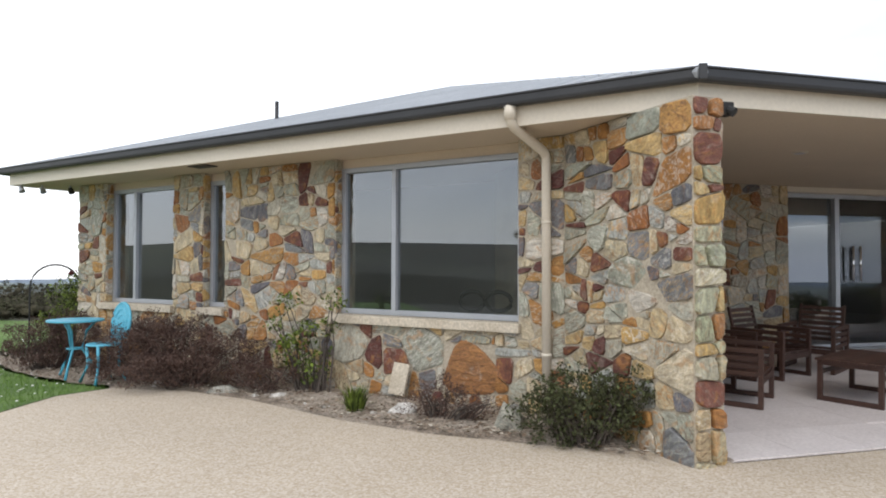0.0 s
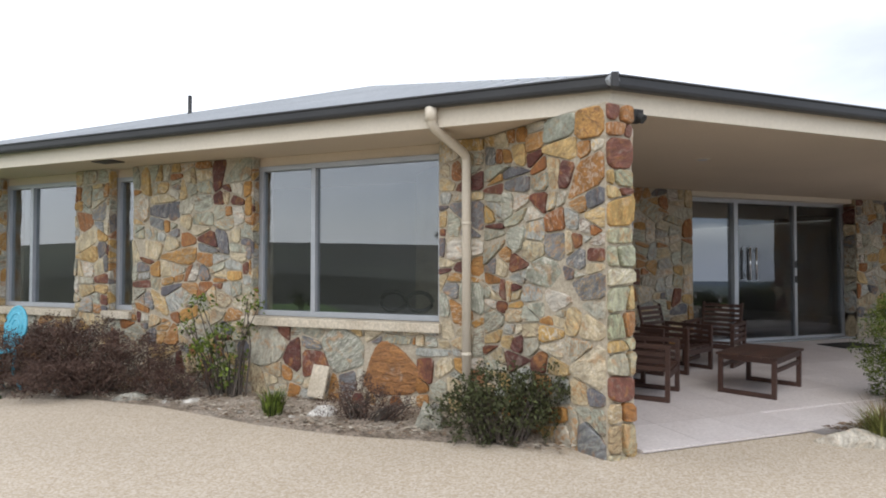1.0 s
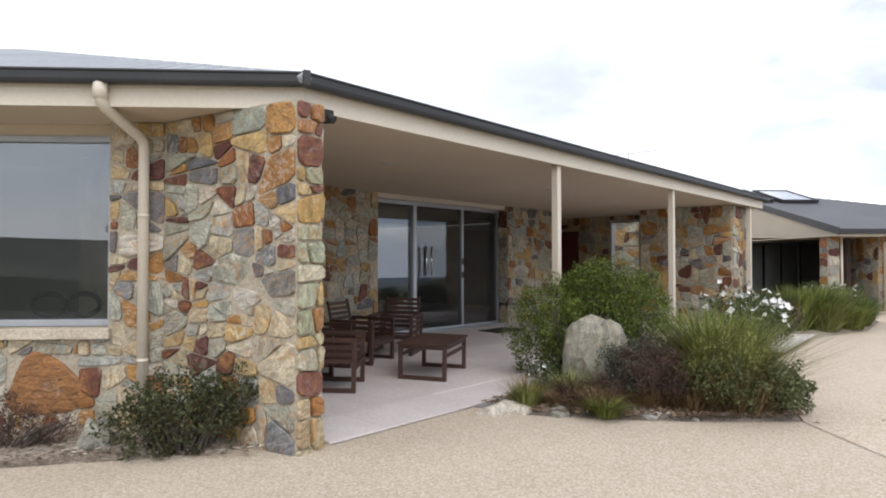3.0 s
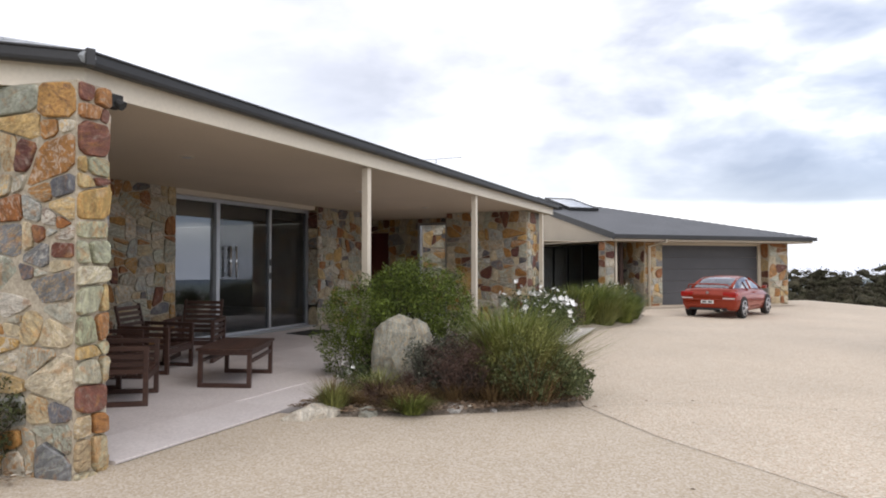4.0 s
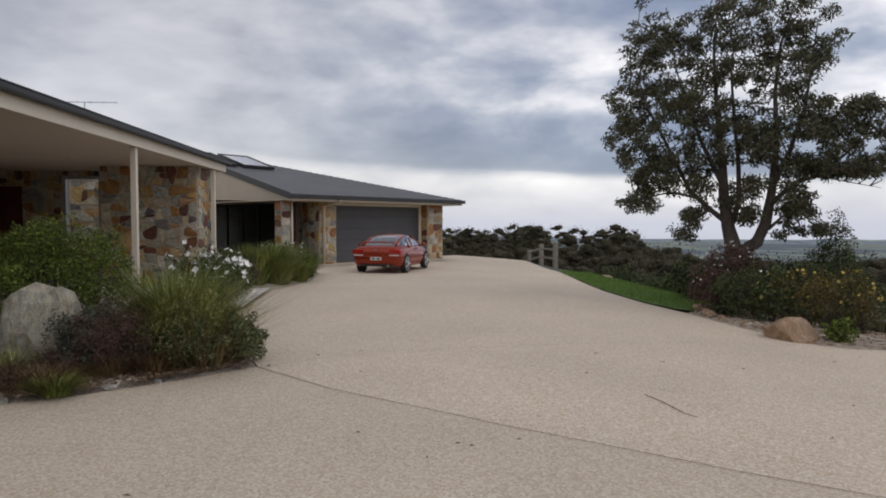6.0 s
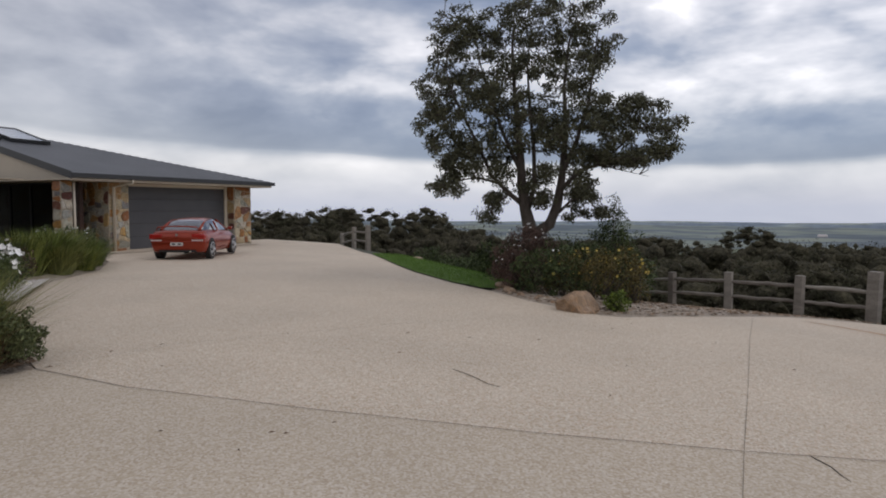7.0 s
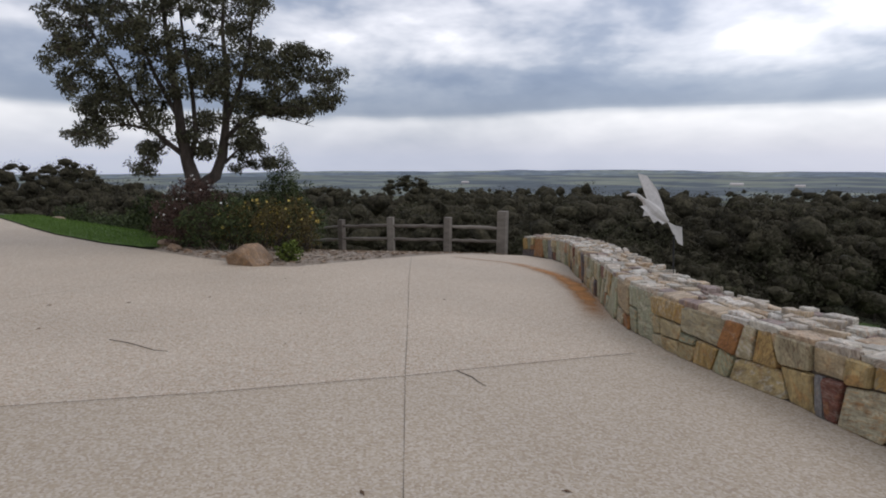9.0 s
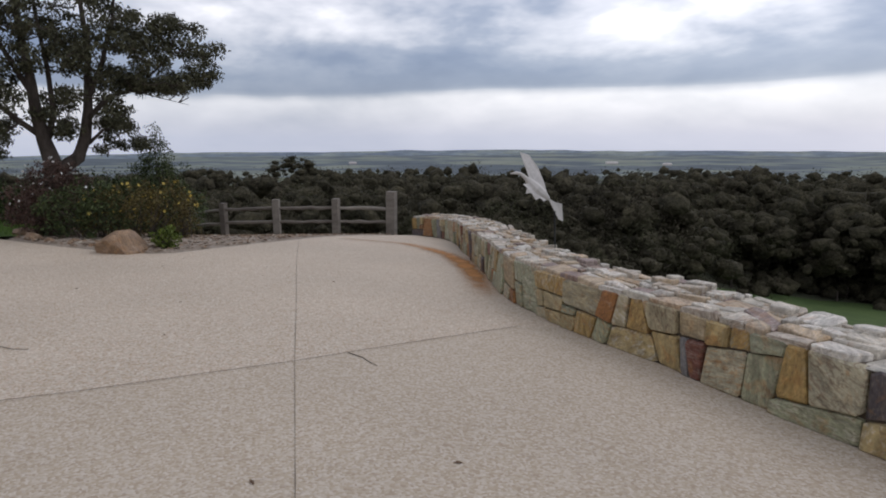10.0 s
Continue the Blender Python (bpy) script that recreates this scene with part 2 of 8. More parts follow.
    bp_ = n_.new("ShaderNodeBump"); bp_.inputs["Strength"].default_value, bp_.inputs["Distance"].default_value = bumps * 0.75, 0.024
    l_.new(hs.outputs[0], bp_.inputs["Height"]); l_.new(bp_.outputs[0], b_.inputs["Normal"])
    return m_


M_STONE = stone_material("fieldstone", [
    (0.341, 0.346, 0.274), (0.475, 0.397, 0.258), (0.372, 0.200, 0.056), (0.299, 0.305, 0.278), (0.475, 0.433, 0.350), (0.260, 0.097, 0.028), (0.361, 0.361, 0.289), (0.107, 0.107, 0.121),
    (0.433, 0.278, 0.098), (0.097, 0.028, 0.021), (0.464, 0.397, 0.278), (0.299, 0.310, 0.247), (0.424, 0.341, 0.206), (0.176, 0.181, 0.186), (0.402, 0.377, 0.299), (0.315, 0.144, 0.039),
    (0.505, 0.469, 0.402), (0.139, 0.046, 0.028), (0.341, 0.350, 0.320), (0.454, 0.320, 0.144), (0.289, 0.294, 0.238), (0.464, 0.382, 0.247), (0.372, 0.382, 0.310), (0.335, 0.167, 0.051)], rust=0.5, veined=0.55)
M_RUSTSTONE = stone_material("rusty_ironstone", [(0.30, 0.14, 0.05), (0.34, 0.17, 0.06)], rust=0.5, veined=0.7)
M_WALLSTONE = stone_material("drystone", [
    (0.33, 0.335, 0.215), (0.42, 0.345, 0.19), (0.29, 0.30, 0.205), (0.40, 0.27, 0.10), (0.43, 0.39, 0.27), (0.10, 0.085, 0.09), (0.34, 0.35, 0.24), (0.44, 0.34, 0.165),
    (0.17, 0.065, 0.045), (0.36, 0.36, 0.245), (0.40, 0.345, 0.22), (0.33, 0.15, 0.05), (0.38, 0.35, 0.25), (0.20, 0.19, 0.19), (0.31, 0.325, 0.21), (0.42, 0.33, 0.20)], rust=0.5, bumps=0.8, veined=0.4)
M_FLAG = stone_material("flagstone", [
    (0.52, 0.48, 0.40), (0.64, 0.59, 0.50), (0.46, 0.43, 0.37), (0.50, 0.39, 0.27), (0.68, 0.64, 0.57), (0.27, 0.20, 0.18), (0.54, 0.51, 0.44), (0.54, 0.43, 0.30), (0.50, 0.44, 0.36), (0.60, 0.57, 0.50)], rust=0.32, bumps=0.7, veined=0.3)
M_MORTAR = mat("mortar", [(0.3, (0.375, 0.328, 0.250)), (0.7, (0.470, 0.412, 0.322))], scale=6, rough=0.95, bump=0.6, bscale=70)
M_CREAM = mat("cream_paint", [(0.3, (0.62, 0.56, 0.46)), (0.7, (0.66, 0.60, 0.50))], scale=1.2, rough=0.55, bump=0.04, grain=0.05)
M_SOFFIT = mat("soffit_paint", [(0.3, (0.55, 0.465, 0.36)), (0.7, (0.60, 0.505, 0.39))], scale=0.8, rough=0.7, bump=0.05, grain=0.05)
M_GUTTER = mat("dark_gutter_steel", [(0.3, (0.018, 0.019, 0.021)), (0.7, (0.028, 0.029, 0.031))], scale=2, rough=0.5, bump=0.02, grain=0.12)
M_ROOF = mat("grey_roof_steel", [(0.3, (0.30, 0.32, 0.34)), (0.7, (0.37, 0.39, 0.41))], scale=1.0, rough=0.45, bump=0.03, grain=0.1)
M_ROOF2 = mat("dark_roof_steel", [(0.3, (0.075, 0.080, 0.088)), (0.7, (0.10, 0.105, 0.115))], scale=1.0, rough=0.5, bump=0.03, grain=0.1)
M_STEEL = mat("polished_steel", [(0.3, (0.74, 0.75, 0.76)), (0.7, (0.80, 0.81, 0.82))], scale=3, rough=0.16, bump=0.0, grain=0.03, metal=1.0)
M_ALU = mat("window_aluminium", [(0.3, (0.42, 0.44, 0.47)), (0.7, (0.50, 0.52, 0.55))], scale=3, rough=0.35, bump=0.02, grain=0.06, metal=0.6)
M_SLAB = mat("veranda_paving", [(0.3, (0.55, 0.50, 0.485)), (0.7, (0.66, 0.615, 0.60))], scale=1.7, rough=0.75, bump=0.15, bscale=80, grain=0.12, by_object=0.35)
M_SILL = mat("sandstone_sill", [(0.3, (0.44, 0.38, 0.29)), (0.7, (0.56, 0.50, 0.40))], scale=3, rough=0.85, bump=0.4, bscale=40)
M_PLATE = mat("white_enamel", [(0.3, (0.66, 0.66, 0.64)), (0.7, (0.72, 0.72, 0.70))], rough=0.4, bump=0.0, grain=0.03)
M_DIRT = mat("garden_soil", [(0.30, (0.25, 0.20, 0.15)), (0.5, (0.36, 0.30, 0.24)), (0.7, (0.40, 0.35, 0.29))], scale=3.5, rough=0.95, bump=0.9, bscale=25, grain=0.45, bdist=0.03)
M_GRASS = mat("lawn", [(0.3, (0.075, 0.14, 0.026)), (0.7, (0.13, 0.21, 0.045))], scale=2.0, rough=0.9, bump=0.8, bscale=50, grain=0.4, gscale=60)
M_FIELD = mat("terrain", [(0.34, (0.045, 0.045, 0.030)), (0.46, (0.060, 0.060, 0.038)), (0.54, (0.080, 0.088, 0.050)), (0.66, (0.105, 0.112, 0.066))], scale=0.006, rough=0.95, bump=0.0, grain=0.35, gscale=0.15)
M_WOOD = mat("dark_hardwood", [(0.3, (0.040, 0.019, 0.014)), (0.7, (0.075, 0.036, 0.025))], scale=4, rough=0.5, bump=0.2, stretch=(1, 1, 6), by_object=0.3)
M_FENCE = mat("weathered_rail", [(0.3, (0.15, 0.13, 0.11)), (0.7, (0.27, 0.245, 0.21))], scale=3, rough=0.9, bump=0.6, bscale=30, stretch=(1, 1, 3), by_object=0.3)
M_GREYWALL = mat("grey_plaster", [(0.3, (0.24, 0.23, 0.22)), (0.7, (0.28, 0.27, 0.26))], scale=1, rough=0.9, bump=0.02, grain=0.05)
M_WINFRAME = mat("grey_window_frame", [(0.3, (0.36, 0.38, 0.41)), (0.7, (0.42, 0.44, 0.47))], scale=3, rough=0.4, bump=0.02, grain=0.06, metal=0.4)
M_BLIND = mat("roller_blind", [(0.3, (0.10, 0.10, 0.105)), (0.7, (0.13, 0.13, 0.135))], scale=2, rough=0.9, bump=0.05)
M_ROOM = mat("room_plaster", [(0.3, (0.58, 0.55, 0.50)), (0.7, (0.64, 0.61, 0.56))], scale=1, rough=0.9, bump=0.02, grain=0.05)
M_ROOMFLOOR = mat("room_floor", [(0.3, (0.36, 0.31, 0.25)), (0.7, (0.42, 0.37, 0.30))], scale=2, rough=0.5, bump=0.05)
M_GDOOR = mat("garage_door_steel", [(0.3, (0.050, 0.050, 0.056)), (0.7, (0.066, 0.066, 0.072))], scale=1.5, rough=0.5, bump=0.03, grain=0.08)
M_REDDOOR = mat("red_door_paint", [(0.3, (0.085, 0.014, 0.014)), (0.7, (0.105, 0.019, 0.018))], scale=2, rough=0.45, bump=0.05)
M_BLACK = mat("black_rubber", [(0.3, (0.012, 0.012, 0.012)), (0.7, (0.03, 0.03, 0.03))], scale=5, rough=0.8, bump=0.2)
M_BARK = mat("bark", [(0.3, (0.045, 0.036, 0.030)), (0.7, (0.11, 0.09, 0.075))], scale=5, rough=0.95, bump=1.0, bscale=18, stretch=(1, 1, 0.3), bdist=0.03)

# exposed-aggregate concrete: pebble cells in two sizes over a buff matrix, with broad stains
def aggregate(name, pebbles):
    """Exposed-aggregate concrete: pebble cells over a matrix, with broad stains."""
    m = bpy.data.materials.new(name); m.use_nodes = True
    n, l = m.node_tree.nodes, m.node_tree.links
    bs = n["Principled BSDF"]; bs.inputs["Roughness"].default_value = 0.85
    co = n.new("ShaderNodeTexCoord")
    vor = n.new("ShaderNodeTexVoronoi"); vor.inputs["Scale"].default_value = 74.0
    l.new(co.outputs["Object"], vor.inputs["Vector"])
    cr = n.new("ShaderNodeValToRGB")
    while len(cr.color_ramp.elements) < len(pebbles):
        cr.color_ramp.elements.new(0.5)
    for e, (p, c) in zip(cr.color_ramp.elements, pebbles):
        e.position, e.color = p, (*c, 1)
    sx = n.new("ShaderNodeSeparateColor")
    l.new(vor.outputs["Color"], sx.inputs[0]); l.new(sx.outputs[0], cr.inputs[0])
    big = n.new("ShaderNodeTexNoise"); big.inputs["Scale"].default_value, big.inputs["Detail"].default_value = 0.55, 7.0
    l.new(co.outputs["Object"], big.inputs["Vector"])
    br = n.new("ShaderNodeMapRange")
    br.inputs["From Min"].default_value, br.inputs["From Max"].default_value = 0.3, 0.7
    br.inputs["To Min"].default_value, br.inputs["To Max"].default_value = 0.85, 0.97
    l.new(big.outputs["Fac"], br.inputs["Value"])
    mm = n.new("ShaderNodeMix"); mm.data_type = "RGBA"; mm.blend_type = "MULTIPLY"; mm.inputs["Factor"].default_value = 1.0
    l.new(cr.outputs[0], mm.inputs["A"]); l.new(br.outputs[0], mm.inputs["B"])
    l.new(mm.outputs["Result"], bs.inputs["Base Color"])
    bp = n.new("ShaderNodeBump"); bp.inputs["Strength"].default_value, bp.inputs["Distance"].default_value = 0.30, 0.004
    bp.invert = True
    l.new(vor.outputs["Distance"], bp.inputs["Height"]); l.new(bp.outputs[0], bs.inputs["Normal"])
    return m


M_DRIVE = aggregate("buff_aggregate", [(0.0, (0.43, 0.335, 0.24)), (0.2, (0.515, 0.412, 0.295)), (0.42, (0.545, 0.480, 0.385)), (0.58, (0.60, 0.475, 0.365)), (0.74, (0.63, 0.560, 0.455)), (0.92, (0.70, 0.635, 0.535)), (1.0, (0.44, 0.35, 0.27))])
M_DRIVEGREY = aggregate("grey_aggregate", [(0.0, (0.42, 0.335, 0.245)), (0.2, (0.485, 0.398, 0.292)), (0.5, (0.523, 0.446, 0.344)), (0.72, (0.585, 0.511, 0.412)), (0.9, (0.635, 0.57, 0.48)), (1.0, (0.43, 0.35, 0.27))])


def glass(name, tint, head_on=0.09, slant=1.0):
    """Clear tinted glass that mirrors more at a slant; head_on is the share that it mirrors face on."""
    g = bpy.data.materials.new(name); g.use_nodes = True
    nn, ll = g.node_tree.nodes, g.node_tree.links
    nn.clear()
    o = nn.new("ShaderNodeOutputMaterial")
    tr = nn.new("ShaderNodeBsdfTransparent"); tr.inputs[0].default_value = (*tint, 1)
    gl = nn.new("ShaderNodeBsdfGlossy"); gl.inputs["Roughness"].default_value = 0.0
    gl.inputs["Color"].default_value = (0.92, 0.95, 1.0, 1)
    lw = nn.new("ShaderNodeLayerWeight"); lw.inputs["Blend"].default_value = 0.5
    pw = nn.new("ShaderNodeMath"); pw.operation = "POWER"; pw.inputs[1].default_value = 4.0
    ll.new(lw.outputs["Facing"], pw.inputs[0])
    ma_ = nn.new("ShaderNodeMath"); ma_.operation = "MULTIPLY_ADD"
    ma_.inputs[1].default_value, ma_.inputs[2].default_value = slant * (1.0 - head_on), head_on
    ll.new(pw.outputs[0], ma_.inputs[0])
    mx = nn.new("ShaderNodeMixShader")
    ll.new(ma_.outputs[0], mx.inputs[0]); ll.new(tr.outputs[0], mx.inputs[1]); ll.new(gl.outputs[0], mx.inputs[2])
    ll.new(mx.outputs[0], o.inputs[0])
    return g


M_GLASSDARK = glass("dark_window_glass", (0.40, 0.41, 0.42), 0.03, 0.06)
M_GLASSDOOR = glass("door_glass", (0.70, 0.72, 0.72), 0.12)
M_GLASS = glass("tinted_window_glass", (0.78, 0.80, 0.80), 0.13)

# ---- mesh helpers ----


def finish(ob, material, smooth=False):
    ob.data.materials.append(material)
    if smooth:
        for p in ob.data.polygons:
            p.use_smooth = True
    return ob


def pyd(name, verts, faces, material, parent=None, label="", smooth=False):
    me = bpy.data.meshes.new(name)
    me.from_pydata([tuple(v) for v in verts], [], faces)
    me.validate()
    me.update()
    ob = finish(new(name, me), material, smooth)
    if parent:
        ob.parent = parent
    if label:
        ob["label"] = label
    return ob


def part(name, bm, material, parent=None, label="", smooth=False):
    bmesh.ops.recalc_face_normals(bm, faces=bm.faces)
    me = bpy.data.meshes.new(name)
    bm.to_mesh(me)
    bm.free()
    ob = finish(new(name, me), material, smooth)
    if parent:
        ob.parent = parent
    if label:
        ob["label"] = label
    return ob


def empty(name, m=None):
    ob = new(name)
    ob.empty_display_size = 0.1
    if m is not None:
        ob.matrix_world = m
    return ob


def box(bm, x0, x1, y0, y1, z0, z1, bevel=0.0, m=None):
    r = bmesh.ops.create_cube(bm, size=1.0)
    vs = r["verts"]
    for v in vs:
        v.co = Vector((x0 + (v.co.x + 0.5) * (x1 - x0), y0 + (v.co.y + 0.5) * (y1 - y0), z0 + (v.co.z + 0.5) * (z1 - z0)))
    if bevel:
        es = list({e for v in vs for e in v.link_edges})
        r = bmesh.ops.bevel(bm, geom=es, offset=bevel, segments=2, profile=0.7, affect="EDGES")
        vs = list({v for f in r["faces"] for v in f.verts} | {v for v in vs if v.is_valid})
    if m is not None:
        for v in vs:
            v.co = m @ v.co
    return vs


def boxes(name, dims, material, parent=None, label="", m=None, bevel=0.0):
    bm = bmesh.new()
    for d in dims:
        box(bm, *d, bevel=bevel, m=m)
    return part(name, bm, material, parent, label)


def tube(bm, pts, radii, sides=10, cap=True):
    """A round bar through the points."""
    pts = [Vector(p) for p in pts]
    rings = []
    up = Vector((0, 0, 1))
    for i, p in enumerate(pts):
        d = (pts[min(i + 1, len(pts) - 1)] - pts[max(i - 1, 0)]).normalized()
        ref = up if abs(d.z) < 0.95 else Vector((1, 0, 0))
        a = d.cross(ref).normalized()
        b = d.cross(a).normalized()
        r = radii[i] if isinstance(radii, (list, tuple)) else radii
        rings.append([bm.verts.new(p + (a * math.cos(t) + b * math.sin(t)) * r) for t in [2 * math.pi * k / sides for k in range(sides)]])
    for r0, r1 in zip(rings, rings[1:]):
        for k in range(sides):
            bm.faces.new((r0[k], r0[(k + 1) % sides], r1[(k + 1) % sides], r1[k]))
    if cap:
        bm.faces.new(rings[0][::-1])
        bm.faces.new(rings[-1])


def sweep(name, pts, profile, material, parent=None, label="", closed=False):
    """A profile of (out, z) pairs swept along a plan line with mitred corners; out is to the right of the way."""
    pts = [Vector((p[0], p[1])) for p in pts]
    n_ = len(pts)
    rings = []
    for i, p in enumerate(pts):
        d0 = (p - pts[i - 1]).normalized() if i else None
        d1 = (pts[i + 1] - p).normalized() if i < n_ - 1 else None
        d0, d1 = d0 or d1, d1 or d0
        n0, n1 = Vector((d0.y, -d0.x)), Vector((d1.y, -d1.x))
        mi = (n0 + n1).normalized()
        mi = mi / max(mi.dot(n0), 0.3)
        rings.append([(p.x + mi.x * o, p.y + mi.y * o, z) for o, z in profile])
    k = len(profile)
    vs = [v for r in rings for v in r]
    fs = [(i * k + j, i * k + (j + 1) % k, (i + 1) * k + (j + 1) % k, (i + 1) * k + j) for i in range(n_ - 1) for j in range(k)]
    fs += [tuple(range(k))[::-1], tuple(range((n_ - 1) * k, n_ * k))]
    return pyd(name, vs, fs, material, parent, label)


# ---- ground ----


def ground_z(x, y):
    """The lie of the drive: level by the house, falling away to the south-east."""
    u, v = max(0.0, 2 - y), min(max(0.0, x - 6), 18.0)
    z = -0.08 - 0.0045 * min(u, 17) ** 2 - 0.0002 * v * v - 0.15 * max(0.0, u - 17)
    if y < -6.5:
        z -= 0.08 * max(0.0, x - 9) * min(1.0, (-6.5 - y) / 3.0)
    return z


def terrain_z(x, y):
    """The hill top, the valley beyond the fence and the far plain."""
    se = 0.60 * x - 0.80 * y
    lim = 9.5 if x < 3 else 17.0
    s1 = max(0.0, se - lim - 0.25 * max(0.0, x - 9))
    s2 = max(0.0, x - 32) * 0.9
    s3 = max(0.0, -y - 4.6 - 1.2 * max(0.0, x - 0.5))
    s3 *= max(0.0, 1 - max(0.0, -x - 6) / 30)
    s = max(s1, s2, s3 if x < 9 else 0.0)
    z = ground_z(min(x, 30), max(y, -16)) - 0.035
    z -= 15 * (1 - math.exp(-s / 50.0)) + 80 * (1 - math.exp(-max(0.0, s - 150) / 700.0))
    w = max(0.0, -x - 9)
    r = math.hypot(x, y)
    z -= 2.0 * (1 - math.exp(-w / 30)) if x < -9 else 0.0
    if x < -5 and y > 20:
        z -= 3.6 * min(1.0, (y - 20) / 60) * min(1.0, (-5 - x) / 10)
        q = max(0.0, y - 60) * min(1.0, (-5 - x) / 10)
        z -= 15 * (1 - math.exp(-q / 250)) + 76 * (1 - math.exp(-max(0.0, q - 700) / 500))
    if x < -40 and y < -0.9 * x:
        k_ = min(1.0, (-0.9 * x - y) / (0.6 * -x))
        z += k_ * (0.056 * min(-x - 40, 260) + 2.0)
    if r > 60:
        z += 0.02 * min(r - 60, 400) * noise.noise(Vector((x * 0.004, y * 0.004, 3.1)))
    return z


verts, faces = [(0, 0, terrain_z(0, 0))], []
RADII = [0.6 * 1.085 ** i for i in range(109)]
SECT = 180
for r in RADII:
    for k in range(SECT):
        a = 2 * math.pi * k / SECT
        x, y = r * math.cos(a), r * math.sin(a)
        verts.append((x, y, terrain_z(x, y)))
for k in range(SECT):
    faces.append((0, 1 + k, 1 + (k + 1) % SECT))
for i in range(len(RADII) - 1):
    for k in range(SECT):
        a, b = 1 + i * SECT + k, 1 + i * SECT + (k + 1) % SECT
        faces.append((a, a + SECT, b + SECT, b))
ground = pyd("ground", verts, faces, M_FIELD, smooth=True)
# outer rings go paler and bluer: distance haze put into their colours
ground.data.materials.append(mat("middle_plain_hazed", [(0.40, (0.032, 0.042, 0.036)), (0.50, (0.048, 0.060, 0.048)), (0.54, (0.10, 0.13, 0.080)), (0.62, (0.14, 0.16, 0.10))], scale=0.004, rough=1.0, bump=0.0, grain=0.3, gscale=0.03, stretch=(1, 1, 1)))
ground.data.materials.append(mat("far_plain_hazed", [(0.40, (0.072, 0.096, 0.115)), (0.49, (0.105, 0.134, 0.150)), (0.54, (0.155, 0.190, 0.168)), (0.64, (0.21, 0.235, 0.19))], scale=0.0032, rough=1.0, bump=0.0, grain=0.25, gscale=0.015))
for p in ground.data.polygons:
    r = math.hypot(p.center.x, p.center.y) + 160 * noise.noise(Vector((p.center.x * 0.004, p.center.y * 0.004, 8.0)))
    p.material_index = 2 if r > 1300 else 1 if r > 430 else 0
tagged(ground, "dark green hillside falling to a wide plain", "ground", kind="structure")


def drape(name, outline, lift, material, step=0.5, parent=None, zfun=None):
    """A sheet of the given plan outline laid on the ground."""
    bm = bmesh.new()
    bm.faces.new([bm.verts.new((x, y, 0)) for x, y in outline])
    bmesh.ops.triangulate(bm, faces=bm.faces)
    xs, ys = [p[0] for p in outline], [p[1] for p in outline]
    for ax, lo, hi in ((0, min(xs), max(xs)), (1, min(ys), max(ys))):
        v = lo + step
        while v < hi:
            co_, no_ = Vector((v, 0, 0) if ax == 0 else (0, v, 0)), Vector((1, 0, 0) if ax == 0 else (0, 1, 0))
            bmesh.ops.bisect_plane(bm, geom=bm.verts[:] + bm.edges[:] + bm.faces[:], plane_co=co_, plane_no=no_)
            v += step
    ol = [Vector(p) for p in outline]

    def edge(p):
        best = 9.0
        for a_, b2 in zip(ol, ol[1:] + ol[:1]):
            ab = b2 - a_
            t_ = min(1.0, max(0.0, (p - a_).dot(ab) / ab.length_squared))
            best = min(best, (a_ + ab * t_ - p).length)
        return best

    for v in bm.verts:
        z = ground_z(v.co.x, v.co.y) + lift
        v.co.z = z if not zfun else z + (zfun(v.co.x, v.co.y) - z) * min(1.0, edge(v.co.xy) / 0.3)
    bmesh.ops.recalc_face_normals(bm, faces=bm.faces)
    for f in bm.faces:
        if f.normal.z < 0:
            f.normal_flip()
    me = bpy.data.meshes.new(name)
    bm.to_mesh(me); bm.free()
    ob = finish(new(name, me), material, True)
    if parent:
        ob.parent = parent
    return ob


DRIVE = [(-9, -1.5), (-9, 3.5), (-5.0, 5.4), (-2.48, 6.9), (-2.22, 7.62), (-1.76, 7.97), (-0.94, 7.59), (-0.26, 6.95), (0.56, 5.85), (1.23, 5.18), (2.03, 4.62),
         (3.2, 4.0), (4.84, 3.95), (4.9, 3.35), (5.3, 2.6), (5.8, 1.9), (6.3, 1.37), (7.3, 1.75), (9.0, 2.45), (10.8, 2.62), (13.3, 2.78),
         (15.9, 2.25), (18.5, 2.4), (21.0, 3.2), (24.0, 3.0), (31.5, -2.6), (29.5, -5.6), (23.2, -5.35), (22.2, -5.4), (19.5, -5.15), (17.2, -4.9), (15.0, -4.75), (12.7, -4.83),
         (11.3, -5.1), (9.9, -5.2), (9.0, -5.35), (8.3, -5.6), (8.15, -5.9), (8.6, -8.5), (9.6, -12.6), (9.6, -13.6),
         (8.0, -13.0), (6.9, -11.75), (5.2, -9.3), (3.73, -7.25), (2.82, -6.0), (1.86, -5.1), (0.89, -4.47), (0.06, -3.86), (-1.2, -3.1), (-4, -2.2)]
drive = drape("drive", DRIVE, 0.0, M_DRIVE)
tagged(drive, "buff exposed-aggregate concrete driveway with sawn joints", "driveway", kind="structure")
CUT = [(5.41, 0.56), (4.42, -0.77), (3.59, -2.04), (3.02, -3.08), (2.20, -4.90)]
slab_w = drape("drive_slab", DRIVE[:DRIVE.index((6.3, 1.37)) + 1] + CUT + DRIVE[DRIVE.index((1.86, -5.1)):], 0.004, M_DRIVEGREY)
tagged(slab_w, "greyer pour of pebbled concrete before the house", "driveway", kind="structure")
LAWN_E = [(22.2, -5.42), (19.5, -5.17), (17.2, -4.92), (15.0, -4.77), (12.7, -4.85), (11.7, -5.1), (11.4, -6.0), (12.6, -6.7), (14.5, -7.2), (18, -8.2), (22.5, -7.3)]
